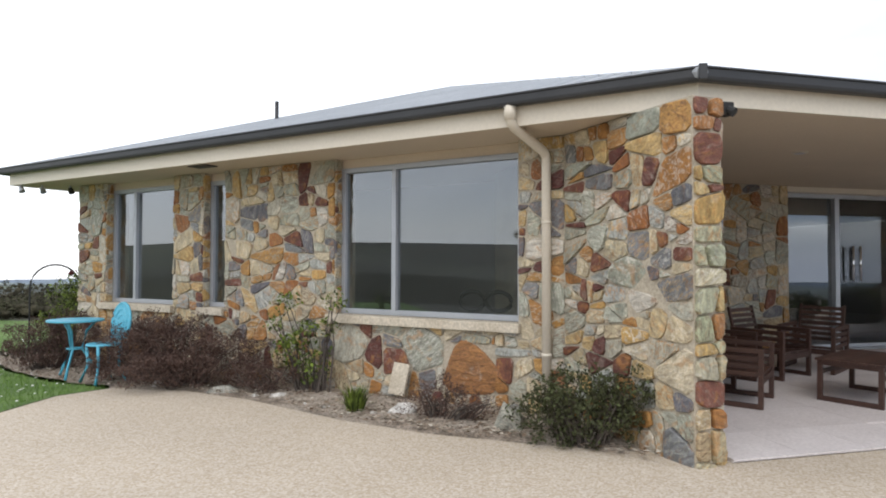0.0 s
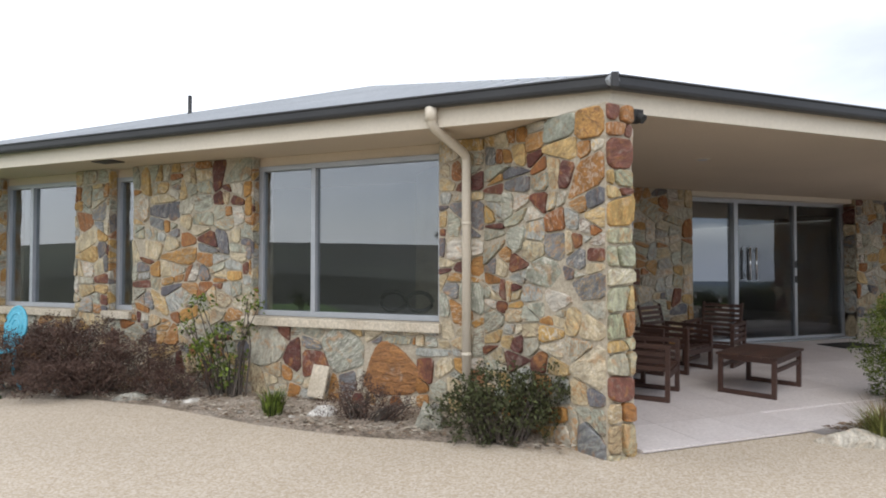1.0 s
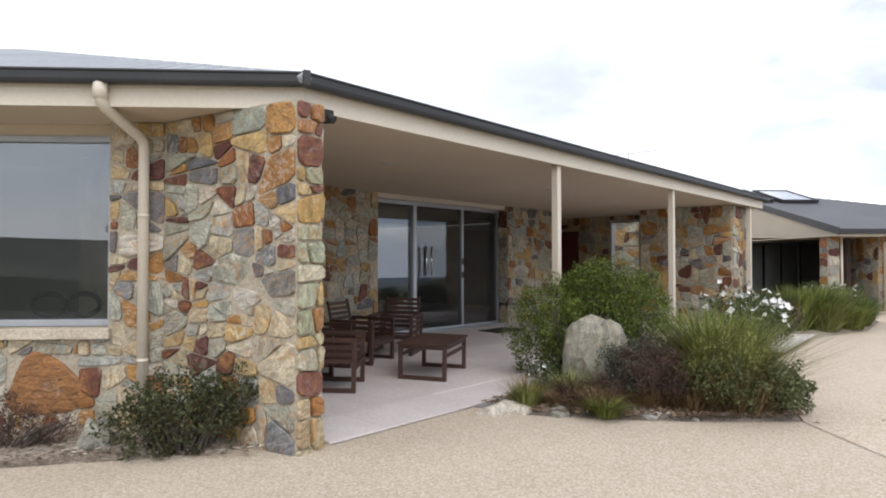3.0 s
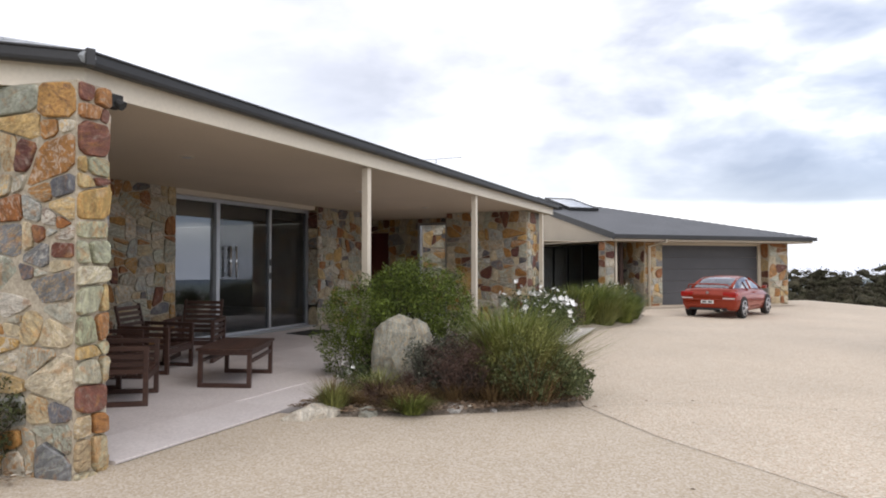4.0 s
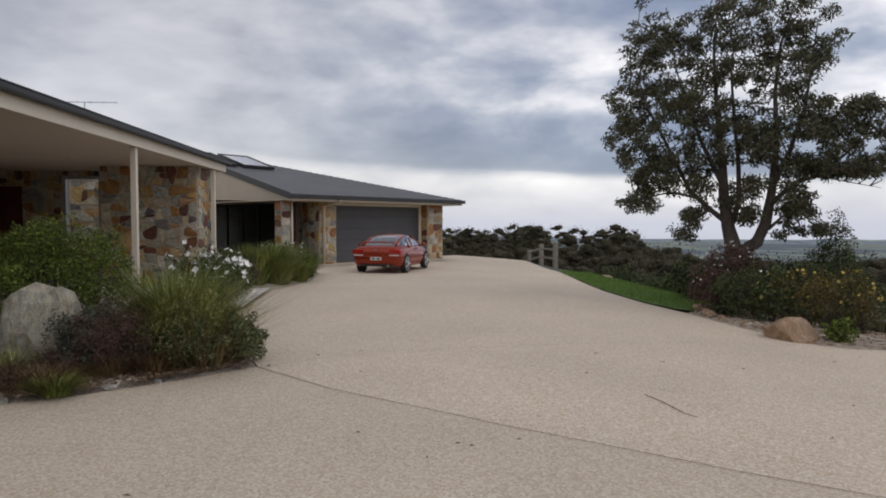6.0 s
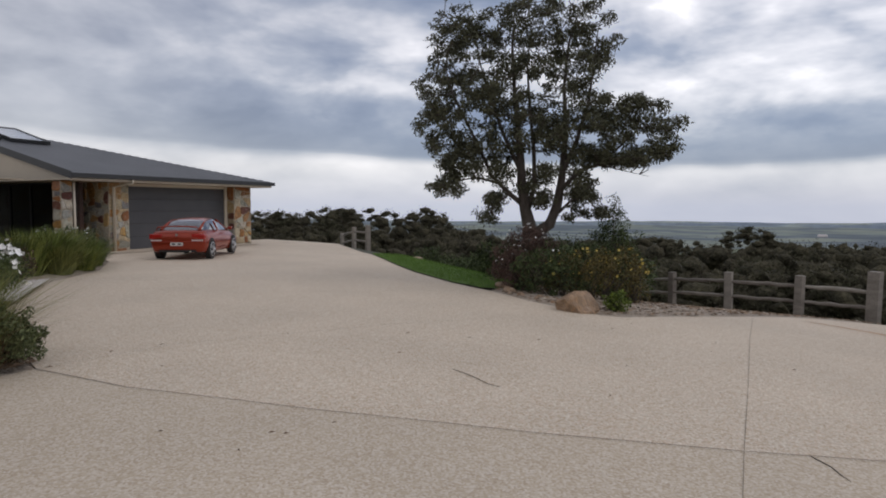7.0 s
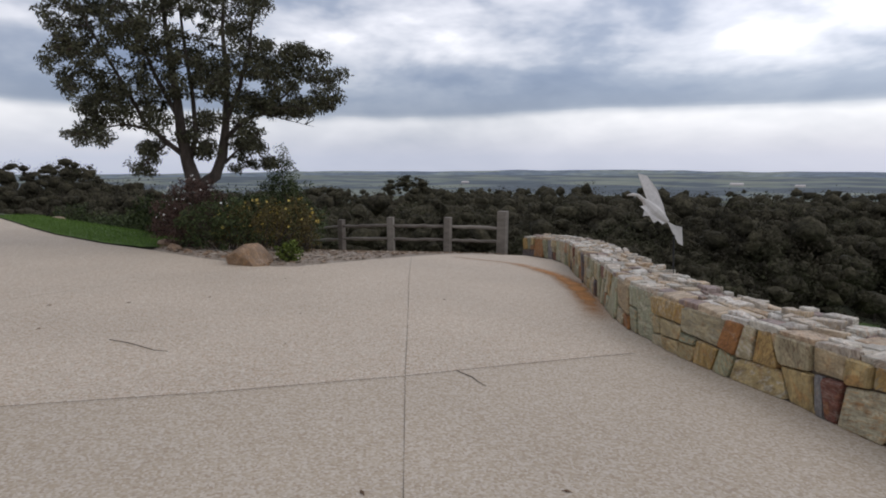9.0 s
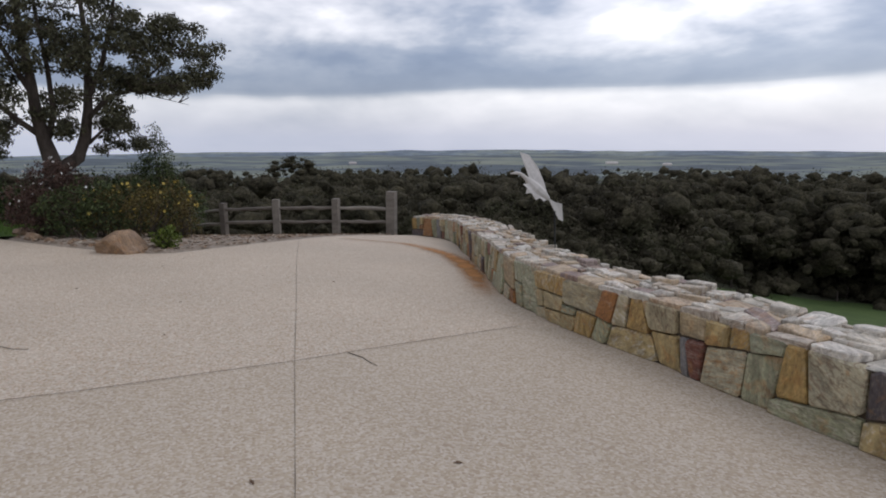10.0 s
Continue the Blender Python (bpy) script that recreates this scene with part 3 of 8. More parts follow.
lawn_e = drape("lawn", LAWN_E, 0.02, M_GRASS)
tagged(lawn_e, "strip of short green lawn beside the drive", "lawn", kind="structure")
LAWN_W = [(-9, 3.55), (-5.0, 5.45), (-2.5, 6.95), (-2.24, 7.66), (-1.8, 8.0), (-2.6, 8.6), (-3.4, 9.6), (-4.4, 11.4), (-4.0, 12.4), (-4.2, 17.4), (-7.0, 18.4), (-16, 19), (-16, 3.6)]
lawn_w = drape("lawn", LAWN_W, 0.0, M_GRASS)
tagged(lawn_w, "green lawn dotted with small white daisies", "lawn", kind="structure")
BED_W = [(-1.76, 8.0), (-0.94, 7.6), (-0.26, 6.97), (0.56, 5.87), (1.23, 5.2), (2.03, 4.64), (2.6, 4.0), (2.9, 4.4), (2.6, 5.6), (1.0, 7.2), (-2.8, 10.9), (-4.4, 11.4), (-3.4, 9.6), (-2.6, 8.6)]
bed_w = drape("garden_bed", BED_W, -0.012, M_DIRT, 0.3, zfun=lambda x, y: ground_z(x, y) + 0.035 + 0.04 * noise.noise(Vector((x * 3, y * 3, 0))))
tagged(bed_w, "bare stony garden bed along the house wall", "garden bed", kind="structure")
BED_E = [(4.9, 3.84), (4.9, 3.35), (5.3, 2.6), (5.8, 1.9), (6.3, 1.37), (7.3, 1.75), (9.0, 2.45), (10.8, 2.62), (13.3, 2.78), (15.9, 2.25), (18.5, 2.4), (20.4, 3.4), (19.5, 7), (15, 6), (14.6, 3.98), (6.6, 3.98)]
bed_e = drape("garden_bed", BED_E, -0.012, M_DIRT, 0.4, zfun=lambda x, y: ground_z(x, y) + 0.05 + 0.05 * noise.noise(Vector((x * 3, y * 3, 0))))
tagged(bed_e, "planted garden bed between drive and veranda", "garden bed", kind="structure")
BED_S = [(11.4, -5.15), (9.9, -5.25), (9.0, -5.4), (8.35, -5.65), (8.2, -5.9), (8.35, -7.0), (8.65, -8.5), (9.15, -10.5), (9.65, -12.6), (9.7, -13.7), (11.5, -14.0), (15, -12.5), (14, -8), (12.6, -6.75), (11.2, -6.2)]
bed_s = drape("garden_bed", BED_S, -0.01, M_DIRT, 0.5, zfun=lambda x, y: terrain_z(x, y) + 0.06)
tagged(bed_s, "gravelly soil verge inside the rail fence", "garden bed", kind="structure")
M_JOINT = mat("joint_filler", [(0.3, (0.10, 0.08, 0.06)), (0.7, (0.16, 0.13, 0.10))], scale=8, rough=0.95, bump=0.3)
for wj, pts in zip((0.9, 0.30, 0.45), ([(6.28, 1.38), (5.41, 0.56), (4.42, -0.77), (3.59, -2.04), (3.02, -3.08), (2.20, -4.90)],
            [(0.2, -0.2), (1.86, -1.91), (3.04, -3.11), (4.41, -4.53), (6.43, -6.6), (9.1, -9.4)],
            [(6.28, 1.38), (7.0, 0.3), (7.35, -1.16), (7.7, -2.2), (8.3, -5.5)])):
    vs, fs = [], []
    dense = []
    for (x0, y0), (x1, y1) in zip(pts, pts[1:]):
        k = max(2, int(math.hypot(x1 - x0, y1 - y0) / 0.25))
        dense += [(x0 + (x1 - x0) * i / k, y0 + (y1 - y0) * i / k) for i in range(k)]
    dense.append(pts[-1])
    for i, (x, y) in enumerate(dense):
        x2, y2 = dense[min(i + 1, len(dense) - 1)]
        x1, y1 = dense[max(i - 1, 0)]
        d = Vector((x2 - x1, y2 - y1)).normalized()
        w = wj * 0.0050 + 0.0012 * noise.noise(Vector((x * 4, y * 4, 1)))
        for sgn in (-1, 1):
            vs.append((x - d.y * w * sgn, y + d.x * w * sgn, ground_z(x, y) + 0.010))
        if i:
            fs.append((2 * i - 2, 2 * i - 1, 2 * i + 1, 2 * i))
    pyd("joint", vs, fs, M_JOINT, drive)

# ---- rubble stonework ----


def clip(poly, a, b, c):
    """The part of a convex polygon with a*x + b*y <= c."""
    out = []
    for i, p in enumerate(poly):
        q = poly[(i + 1) % len(poly)]
        dp, dq = a * p[0] + b * p[1] - c, a * q[0] + b * q[1] - c
        if dp <= 0:
            out.append(p)
        if dp * dq < 0:
            t = dp / (dp - dq)
            out.append((p[0] + (q[0] - p[0]) * t, p[1] + (q[1] - p[1]) * t))
    return out


def area(p):
    return 0.5 * abs(sum(p[k][0] * p[(k + 1) % len(p)][1] - p[(k + 1) % len(p)][0] * p[k][1] for k in range(len(p))))


def inset(p, gap):
    """A convex outline drawn in by gap on every side."""
    out_, k = list(p), len(p)
    cu, cv = sum(c[0] for c in p) / k, sum(c[1] for c in p) / k
    for i in range(k):
        (x0, y0), (x1, y1) = p[i], p[(i + 1) % k]
        ln = math.hypot(x1 - x0, y1 - y0)
        if ln < 1e-5:
            continue
        a, b = (y1 - y0) / ln, (x0 - x1) / ln
        c = a * x0 + b * y0
        if a * cu + b * cv > c:
            a, b, c = -a, -b, -c
        out_ = clip(out_, a, b, c - gap)
        if len(out_) < 3:
            return []
    return out_


def rubble(u0, u1, v0, v1, size, seed, holes=(), gap=0.0068, aspect=1.25, spread=0.6, sheets=1.9):
    """Angular stones of mixed sizes in a rectangle, less the holes: large cells broken again along slanting lines, with joints between."""
    rg = random.Random(seed)
    big = size * sheets
    nu, nv = max(1, round((u1 - u0) / (big * aspect))), max(1, round((v1 - v0) / big))
    sites = []
    for j in range(nv):
        for i in range(nu):
            sites.append((u0 + (u1 - u0) * (i + 0.5 + (0.25 if j % 2 else -0.25) + rg.uniform(-0.20, 0.20)) / nu, v0 + (v1 - v0) * (j + 0.5 + rg.uniform(-0.24, 0.24)) / nv))
    polys = []
    for i, (u, v) in enumerate(sites):
        p = [(u0, v0), (u1, v0), (u1, v1), (u0, v1)]
        for j, (s, t) in enumerate(sites):
            if i == j or abs(s - u) > 4 * big * aspect or abs(t - v) > 4 * big or len(p) < 3:
                continue
            du, dv = (s - u) / aspect ** 2, t - v
            p = clip(p, du, dv, du * (s + u) / 2 + dv * (t + v) / 2)
        todo = [p]
        while todo:
            p = todo.pop()
            if len(p) < 3:
                continue
            ar = area(p)
            cu, cv = sum(c[0] for c in p) / len(p), sum(c[1] for c in p) / len(p)
            if ar < size * size * 1.15 * math.exp(rg.gauss(0, spread)) or ar < size * size * 0.16:
                polys.append(p)
                continue
            wu, wv = max(c[0] for c in p) - min(c[0] for c in p), max(c[1] for c in p) - min(c[1] for c in p)
            ang = (0.0 if wu > wv * aspect * rg.uniform(0.75, 1.25) else math.pi / 2) + rg.gauss(0, 0.17)
            a, b = math.cos(ang), math.sin(ang)
            w = math.sqrt(ar) * rg.uniform(-0.2, 0.2)
            c = a * cu + b * cv + w
            todo += [clip(p, a, b, c), clip(p, -a, -b, -c)]
    out_ = []
    for p in polys:
        bits = [p]
        for h in holes:
            rest = []
            for b in bits:
                if min(c[0] for c in b) >= h[1] or max(c[0] for c in b) <= h[0] or min(c[1] for c in b) >= h[3] or max(c[1] for c in b) <= h[2]:
                    rest.append(b)
                    continue
                mid = clip(clip(b, -1, 0, -h[0]), 1, 0, h[1])
                rest += [q for q in (clip(b, 1, 0, h[0]), clip(b, -1, 0, -h[1]), clip(mid, 0, 1, h[2]), clip(mid, 0, -1, -h[3])) if len(q) > 2]
            bits = rest
        for p in bits:
            p = inset(p, gap * rg.uniform(0.7, 1.5))
            p = [c for k, c in enumerate(p) if math.hypot(c[0] - p[k - 1][0], c[1] - p[k - 1][1]) > 0.012]
            if len(p) < 3:
                continue
            per = sum(math.hypot(p[k][0] - p[k - 1][0], p[k][1] - p[k - 1][1]) for k in range(len(p)))
            if area(p) > 0.0013 and area(p) / per ** 2 > 0.018:
                out_.append(p)
    return out_


def courses(u0, u1, v0, v1, size, seed, gap=0.006, aspect=1.7, wave=0.22, cut=0.45, holes=(), tall=0.0, lean=0.10):
    """Roughly squared stones in wavering courses; some stand through two courses."""
    rg = random.Random(seed)
    k = max(2, round((v1 - v0) / (size * 0.75)))
    hs = [rg.uniform(0.6, 1.5) for _ in range(k)]
    tot = sum(hs)
    lines, v = [], v0
    for i in range(k + 1):
        lines.append(v)
        if i < k:
            v += hs[i] / tot * (v1 - v0)

    def edge_v(i, u):
        w = 0.0 if i in (0, k) else wave * size * (noise.noise(Vector((u * 2.1, i * 7.3, seed))) * 1.4 + 0.6 * noise.noise(Vector((u * 6.0, i * 3.1, seed))))
        return lines[i] + w

    polys = []
    taken = [[] for _ in range(k + 1)]
    for i in range(k):
        h = lines[i + 1] - lines[i]
        u, t0 = u0, 0.0
        while u < u1 - 0.02:
            hit = [b for b in taken[i] if b[0] - 0.01 <= u < b[1]]
            if hit:
                u, t0 = hit[0][1], 0.0
                continue
            stop = min([b[0] for b in taken[i] if b[0] > u] + [u1])
            w = max(h * aspect * rg.uniform(0.35, 1.25), size * 0.3)
            un = min(u + w, stop)
            if stop - un < size * 0.3:
                un = stop
            i2 = i + 1
            if tall and i + 2 <= k and rg.random() < tall and size * 0.5 < un - u < size * 1.5:
                i2 = i + 2
                taken[i + 1].append((u, un))
            t1 = 0.0 if un == stop or i2 > i + 1 else rg.gauss(0, lean) * h
            t2 = 0.0 if i2 > i + 1 else t0
            q = [(u - t2 + gap, edge_v(i, u) + gap), (un - t1 - gap, edge_v(i, un) + gap), (un + t1 - gap, edge_v(i2, un) - gap), (u + t2 + gap, edge_v(i2, u) - gap)]
            p = []
            for j, c in enumerate(q):
                if rg.random() < cut:
                    a, b = q[j - 1], q[(j + 1) % 4]
                    m_, n_ = rg.uniform(0.08, 0.30), rg.uniform(0.08, 0.30)
                    p += [(c[0] + (a[0] - c[0]) * m_, c[1] + (a[1] - c[1]) * m_), (c[0] + (b[0] - c[0]) * n_, c[1] + (b[1] - c[1]) * n_)]
                else:
                    p.append(c)
            u, t0 = un, t1
            for h_ in holes:
                mu, mv = sum(c[0] for c in p) / max(1, len(p)), sum(c[1] for c in p) / max(1, len(p))
                if not p or min(c[0] for c in p) >= h_[1] or max(c[0] for c in p) <= h_[0] or min(c[1] for c in p) >= h_[3] or max(c[1] for c in p) <= h_[2]:
                    continue
                kk = max((h_[0] - mu, 0), (mu - h_[1], 1), (h_[2] - mv, 2), (mv - h_[3], 3))
                if kk[0] < 0:
                    p = []
                    break
                p = clip(p, *((1, 0, h_[0]), (-1, 0, -h_[1]), (0, 1, h_[2]), (0, -1, -h_[3]))[kk[1]])
            if len(p) >= 3 and area(p) > 0.0012:
                polys.append(p)
    return polys


def lay(polys, place, parent, depth=0.020, seed=0, name="stone", material=None, sink=0.02, limit=10000, worn=(0.08, 0.24)):
    """Each outline as a rounded stone of its own; place(u, v, d) gives the point d proud of the bed."""
    rg = random.Random(seed)
    for p in polys[:limit]:
        cu, cv = sum(q[0] for q in p) / len(p), sum(q[1] for q in p) / len(p)
        ring = []
        for i, q in enumerate(p):
            a, b = p[i - 1], p[(i + 1) % len(p)]
            k = rg.uniform(*worn)
            ring.append((q[0] + (a[0] - q[0]) * k, q[1] + (a[1] - q[1]) * k))
            ring.append((q[0] + (b[0] - q[0]) * k, q[1] + (b[1] - q[1]) * k))
        n_ = len(ring)
        d = depth * rg.uniform(0.45, 1.3)
        tu, tv = rg.uniform(-0.12, 0.12), rg.uniform(-0.12, 0.12)
        vs = [place(u, v, -sink) for u, v in ring]
        vs += [place(u, v, d * 0.72 + (u - cu) * tu + (v - cv) * tv) for u, v in ring]
        ins = [(cu + (u - cu) * 0.92, cv + (v - cv) * 0.92) for u, v in ring]
        vs += [place(u, v, d + (u - cu) * tu + (v - cv) * tv + rg.uniform(-0.1, 0.1) * d) for u, v in ins]
        vs.append(place(cu, cv, d * rg.uniform(0.95, 1.2)))
        fs = []
        for i in range(n_):
            j = (i + 1) % n_
            fs += [(i, j, n_ + j, n_ + i), (n_ + i, n_ + j, 2 * n_ + j, 2 * n_ + i), (2 * n_ + i, 2 * n_ + j, 3 * n_)]
        pyd(name, vs, fs, material or M_STONE, parent)


def wall_face(name, p0, p1, z0, z1, thick, label, size=0.26, seed=1, holes=(), depth=0.020, stones=True, category="wall", ends=(True, True), core=None):
    """A stone-faced wall: p0 to p1 in plan, its face to the right of that way; holes in (along, along, z, z)."""
    p0, p1 = Vector(p0), Vector(p1)
    ln = (p1 - p0).length
    d = (p1 - p0) / ln
    nr = Vector((d.y, -d.x))
    bm = bmesh.new()
    cuts_u = sorted({0, ln, *[c for h in holes for c in h[:2]]})
    cuts_v = sorted({z0, z1, *[c for h in holes for c in h[2:]]})
    for ua, ub in zip(cuts_u, cuts_u[1:]):
        for va, vb in zip(cuts_v, cuts_v[1:]):
            um, vm = (ua + ub) / 2, (va + vb) / 2
            if any(h[0] < um < h[1] and h[2] < vm < h[3] for h in holes):
                continue
            c = [(p0 + d * u - nr * w) for u, w in ((ua, 0), (ub, 0), (ub, thick), (ua, thick))]
            lo = [bm.verts.new((q.x, q.y, va)) for q in c]
            hi = [bm.verts.new((q.x, q.y, vb)) for q in c]
            bm.faces.new(lo[::-1]); bm.faces.new(hi)
            for i in range(4):
                bm.faces.new((lo[i], lo[(i + 1) % 4], hi[(i + 1) % 4], hi[i]))
    bmesh.ops.remove_doubles(bm, verts=bm.verts, dist=0.0005)
    ob = part(name, bm, core or M_MORTAR)
    tagged(ob, label, category, kind="structure")
    STONES.append((ob, p0, d, nr, ln, z0, z1, size, seed, holes, depth, thick, ends, stones))
    return ob


STONES = []

# ---- house: a wing at 45 degrees, a veranda along x, a garage wing ----
R2 = math.sqrt(0.5)
FLOOR_Z, SOFFIT_Z, EAVE_Z = 0.04, 2.50, 2.75
GA, GB, GC = (2.94, 3.95), (-4.02, 10.91), (15.3, 3.95)      # gutter corners
RIDGE = (2.94, 10.8, 4.43)


def wing(s, d=5.60):
    """A plan point of the angled wing: s along it from the veranda end, d its distance behind the face line."""
    return ((d - s) * R2, (d + s) * R2)


W_END, W_NEAR = wing(9.67), wing(2.0)
HEAD_Z = 2.40
wall_wing = wall_face("wall_wing", W_END, W_NEAR, -0.25, SOFFIT_Z, 0.35, "house wall of random fieldstone in gold, grey and rust",
                      size=0.20, seed=3, holes=[(0.70, 2.20, 0.72, SOFFIT_Z), (2.80, 3.20, 0.72, SOFFIT_Z), (4.99, 7.21, 0.74, SOFFIT_Z)])
P1, P2 = (2.79, 3.86), (3.045, 3.895)
wall_spur = wall_face("wall_spur", W_NEAR, P1, -0.25, SOFFIT_Z - 0.003, 0.25, "stone spur wall ending in a rough corner pillar",
                      size=0.20, seed=8, depth=0.022)
wall_spur_end = wall_face("wall_spur_end", P1, P2, -0.25, SOFFIT_Z - 0.006, 0.02, "rough quoin stones of the corner pillar", size=0.22, seed=14, depth=0.035)
wall_spur_back = wall_face("wall_spur_back", P2, (3.05, 5.25), -0.25, SOFFIT_Z - 0.006, 0.02, "stone face of the spur wall under the veranda", size=0.25, seed=15)
wall_west = wall_face("wall_west", (3.05, 5.25), (3.05, 7.9), -0.2, SOFFIT_Z, 0.3, "stone end wall of the veranda", size=0.27, seed=16)
wall_back = wall_face("wall_back", (3.05, 7.9), (13.0, 7.9), -0.2, SOFFIT_Z, 0.32, "shaded stone wall behind the veranda",
                      size=0.225, seed=5, holes=[(4.27, 7.95, FLOOR_Z, SOFFIT_Z)])
wall_recess_a = wall_face("wall_recess_a", (13.0, 7.9), (13.0, 9.6), -0.2, SOFFIT_Z, 0.3, "stone side of the entry recess", size=0.3, seed=21)
wall_recess_b = wall_face("wall_recess_b", (13.0, 9.6), (15.1, 9.6), -0.2, SOFFIT_Z, 0.3, "stone end of the entry recess", size=0.3, seed=22)
wall_entry = wall_face("wall_entry", (15.1, 9.6), (15.1, 6.2), -0.2, SOFFIT_Z, 0.3, "stone wall beside the front door", size=0.225, seed=23,
                       holes=[(0.2, 1.05, FLOOR_Z, 2.15), (1.93, 2.76, FLOOR_Z, 2.38)])
wall_east = wall_face("wall_east", (13.8, 6.25), (13.8, 4.286), -0.2, SOFFIT_Z, 0.3, "stone wall at the end of the veranda", size=0.225, seed=24)
wall_east_end = wall_face("wall_east_end", (13.804, 4.28), (14.75, 4.28), -0.2, SOFFIT_Z - 0.004, 0.9, "stone wall end beside the veranda post", size=0.225, seed=25)
wall_court = wall_face("wall_court", (17.3, 10.0), (17.3, 6.2), -0.25, 3.0, 0.3, "pale stone wall beyond the entry opening", size=0.3, seed=26)

# plain walls and floors that close the rooms
sweep("wall_rear", [(15.39, 9.6), (15.39, 17.4), (3.3, 17.4), (-2.6, 11.05)], [(0, -0.2), (0.2, -0.2), (0.2, SOFFIT_Z), (0, SOFFIT_Z)], M_ROOM)
tagged(bpy.data.objects["wall_rear"], "plain rendered wall at the back of the house", "wall", kind="structure")
sweep("wall_partition", [wing(9.3, 8.3), wing(3.2, 8.3)], [(0, 0.0), (0.1, 0.0), (0.1, SOFFIT_Z), (0, SOFFIT_Z)], M_GREYWALL)
tagged(bpy.data.objects["wall_partition"], "plain grey inner wall of the front room", "wall", kind="structure")
pyd("room_floor", [(*p, FLOOR_Z) for p in [(-2.5, 10.7), (2.75, 5.7), (3.2, 8.1), (15.2, 8.1), (15.2, 17.3), (3.3, 17.3)]], [(0, 1, 2, 3, 4, 5)], M_ROOMFLOOR)
tagged(bpy.data.objects["room_floor"], "pale carpeted floor of the rooms", "floor", kind="structure")

# soffit and ceiling in one sheet
out = [(2.998, 4.091), (15.22, 4.091), (15.22, 17.9), (3.3, 17.9), (-3.82, 10.908)]
vs = [(x, y, SOFFIT_Z) for x, y in out] + [(x, y, SOFFIT_Z + 0.03) for x, y in out]
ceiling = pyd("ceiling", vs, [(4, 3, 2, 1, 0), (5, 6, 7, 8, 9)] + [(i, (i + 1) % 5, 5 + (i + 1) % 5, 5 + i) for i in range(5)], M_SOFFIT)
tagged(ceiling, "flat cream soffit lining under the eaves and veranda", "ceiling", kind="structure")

EAVES = [(3.3, 17.98), GB, GA, GC, (15.3, 17.98)]
fascia = sweep("fascia", EAVES, [(-0.14, SOFFIT_Z - 0.012), (-0.115, SOFFIT_Z - 0.012), (-0.115, 2.70), (-0.14, 2.70)], M_CREAM)
tagged(fascia, "cream painted timber fascia board", "fascia", kind="structure")
gutter = sweep("gutter", EAVES, [(-0.113, 2.652), (-0.03, 2.640), (-0.006, 2.648), (0.0, 2.668), (0.0, 2.722), (0.012, 2.730), (0.010, 2.742), (-0.012, 2.744), (-0.016, 2.735), (-0.016, 2.675), (-0.035, 2.660), (-0.113, 2.665)], M_GUTTER)
tagged(gutter, "charcoal steel eaves gutter", "gutter", kind="structure")
# corner cover of the gutter
boxes("gutter_joint", [(-0.035, 0.014, -0.028, 0.028, 2.636, 2.748)], M_GUTTER, gutter, m=pose(GA[0], GA[1], 0, 0, 0, 67.5), bevel=0.004)

# roof: ribbed steel sheets in five planes


def roof_plane(name, corners, material, parent=None, pitch=0.2, rib=0.02, thick=0.03):
    """Corners in order, the first two along the eave; ribs run up the slope."""
    c = [Vector(p) for p in corners]
    ex = (c[1] - c[0]).normalized()
    nz = (c[1] - c[0]).cross(c[2] - c[0]).normalized()
    if nz.z < 0:
        nz = -nz
    ey = nz.cross(ex)
    if ey.z < 0:
        ey = -ey
    flat = [((p - c[0]).dot(ex), (p - c[0]).dot(ey)) for p in c]
    umin, umax = min(f[0] for f in flat), max(f[0] for f in flat)
    vs, fs = [], []
    u = umin
    prof = [(0.0, 0.0), (pitch * 0.72, 0.0), (pitch * 0.80, rib), (pitch * 0.92, rib), (pitch, 0.0)]

    def span(uu):
        ys = []
        for i, p in enumerate(flat):
            q = flat[(i + 1) % len(flat)]
            if (p[0] - uu) * (q[0] - uu) <= 0 and abs(p[0] - q[0]) > 1e-6:
                ys.append(p[1] + (q[1] - p[1]) * (uu - p[0]) / (q[0] - p[0]))
        return (min(ys), max(ys)) if len(ys) > 1 else None

    while u < umax - 1e-4:
        for (a, ha), (b, hb) in zip(prof, prof[1:]):
            ua, ub = min(max(u + a, umin + 1e-4), umax - 1e-4), min(u + b, umax - 1e-4)
            sa, sb_ = span(ua), span(ub)
            if not sa or not sb_ or ub <= ua:
                continue
            k = len(vs)
            for uu, vv, hh in ((ua, sa[0], ha), (ub, sb_[0], hb), (ub, sb_[1], hb), (ua, sa[1], ha)):
                vs.append(c[0] + ex * uu + ey * vv + nz * hh)
            fs.append((k, k + 1, k + 2, k + 3))
        u += pitch
    ob = pyd(name, vs, fs, material, parent)
    return ob


roof = empty("roof")
tagged(roof, "hipped roof of pale grey ribbed steel sheeting", "roof", kind="structure")
EV = EAVE_Z - 0.03
RB = (15.3, 10.8, 4.43)
for cs in ([(*GB, EV), (*GA, EV), RIDGE], [(*GA, EV), (*GC, EV), RB, RIDGE], [(3.3, 17.98, EV), (*GB, EV), RIDGE],
           [(15.3, 17.98, EV), (3.3, 17.98, EV), RIDGE, RB]):
    roof_plane("roof_sheet", cs, M_ROOF, roof)
pyd("gable", [(15.28, 3.95, EV), (15.28, 17.98, EV), (15.28, 10.8, 4.46)], [(0, 1, 2)], M_CREAM, roof)
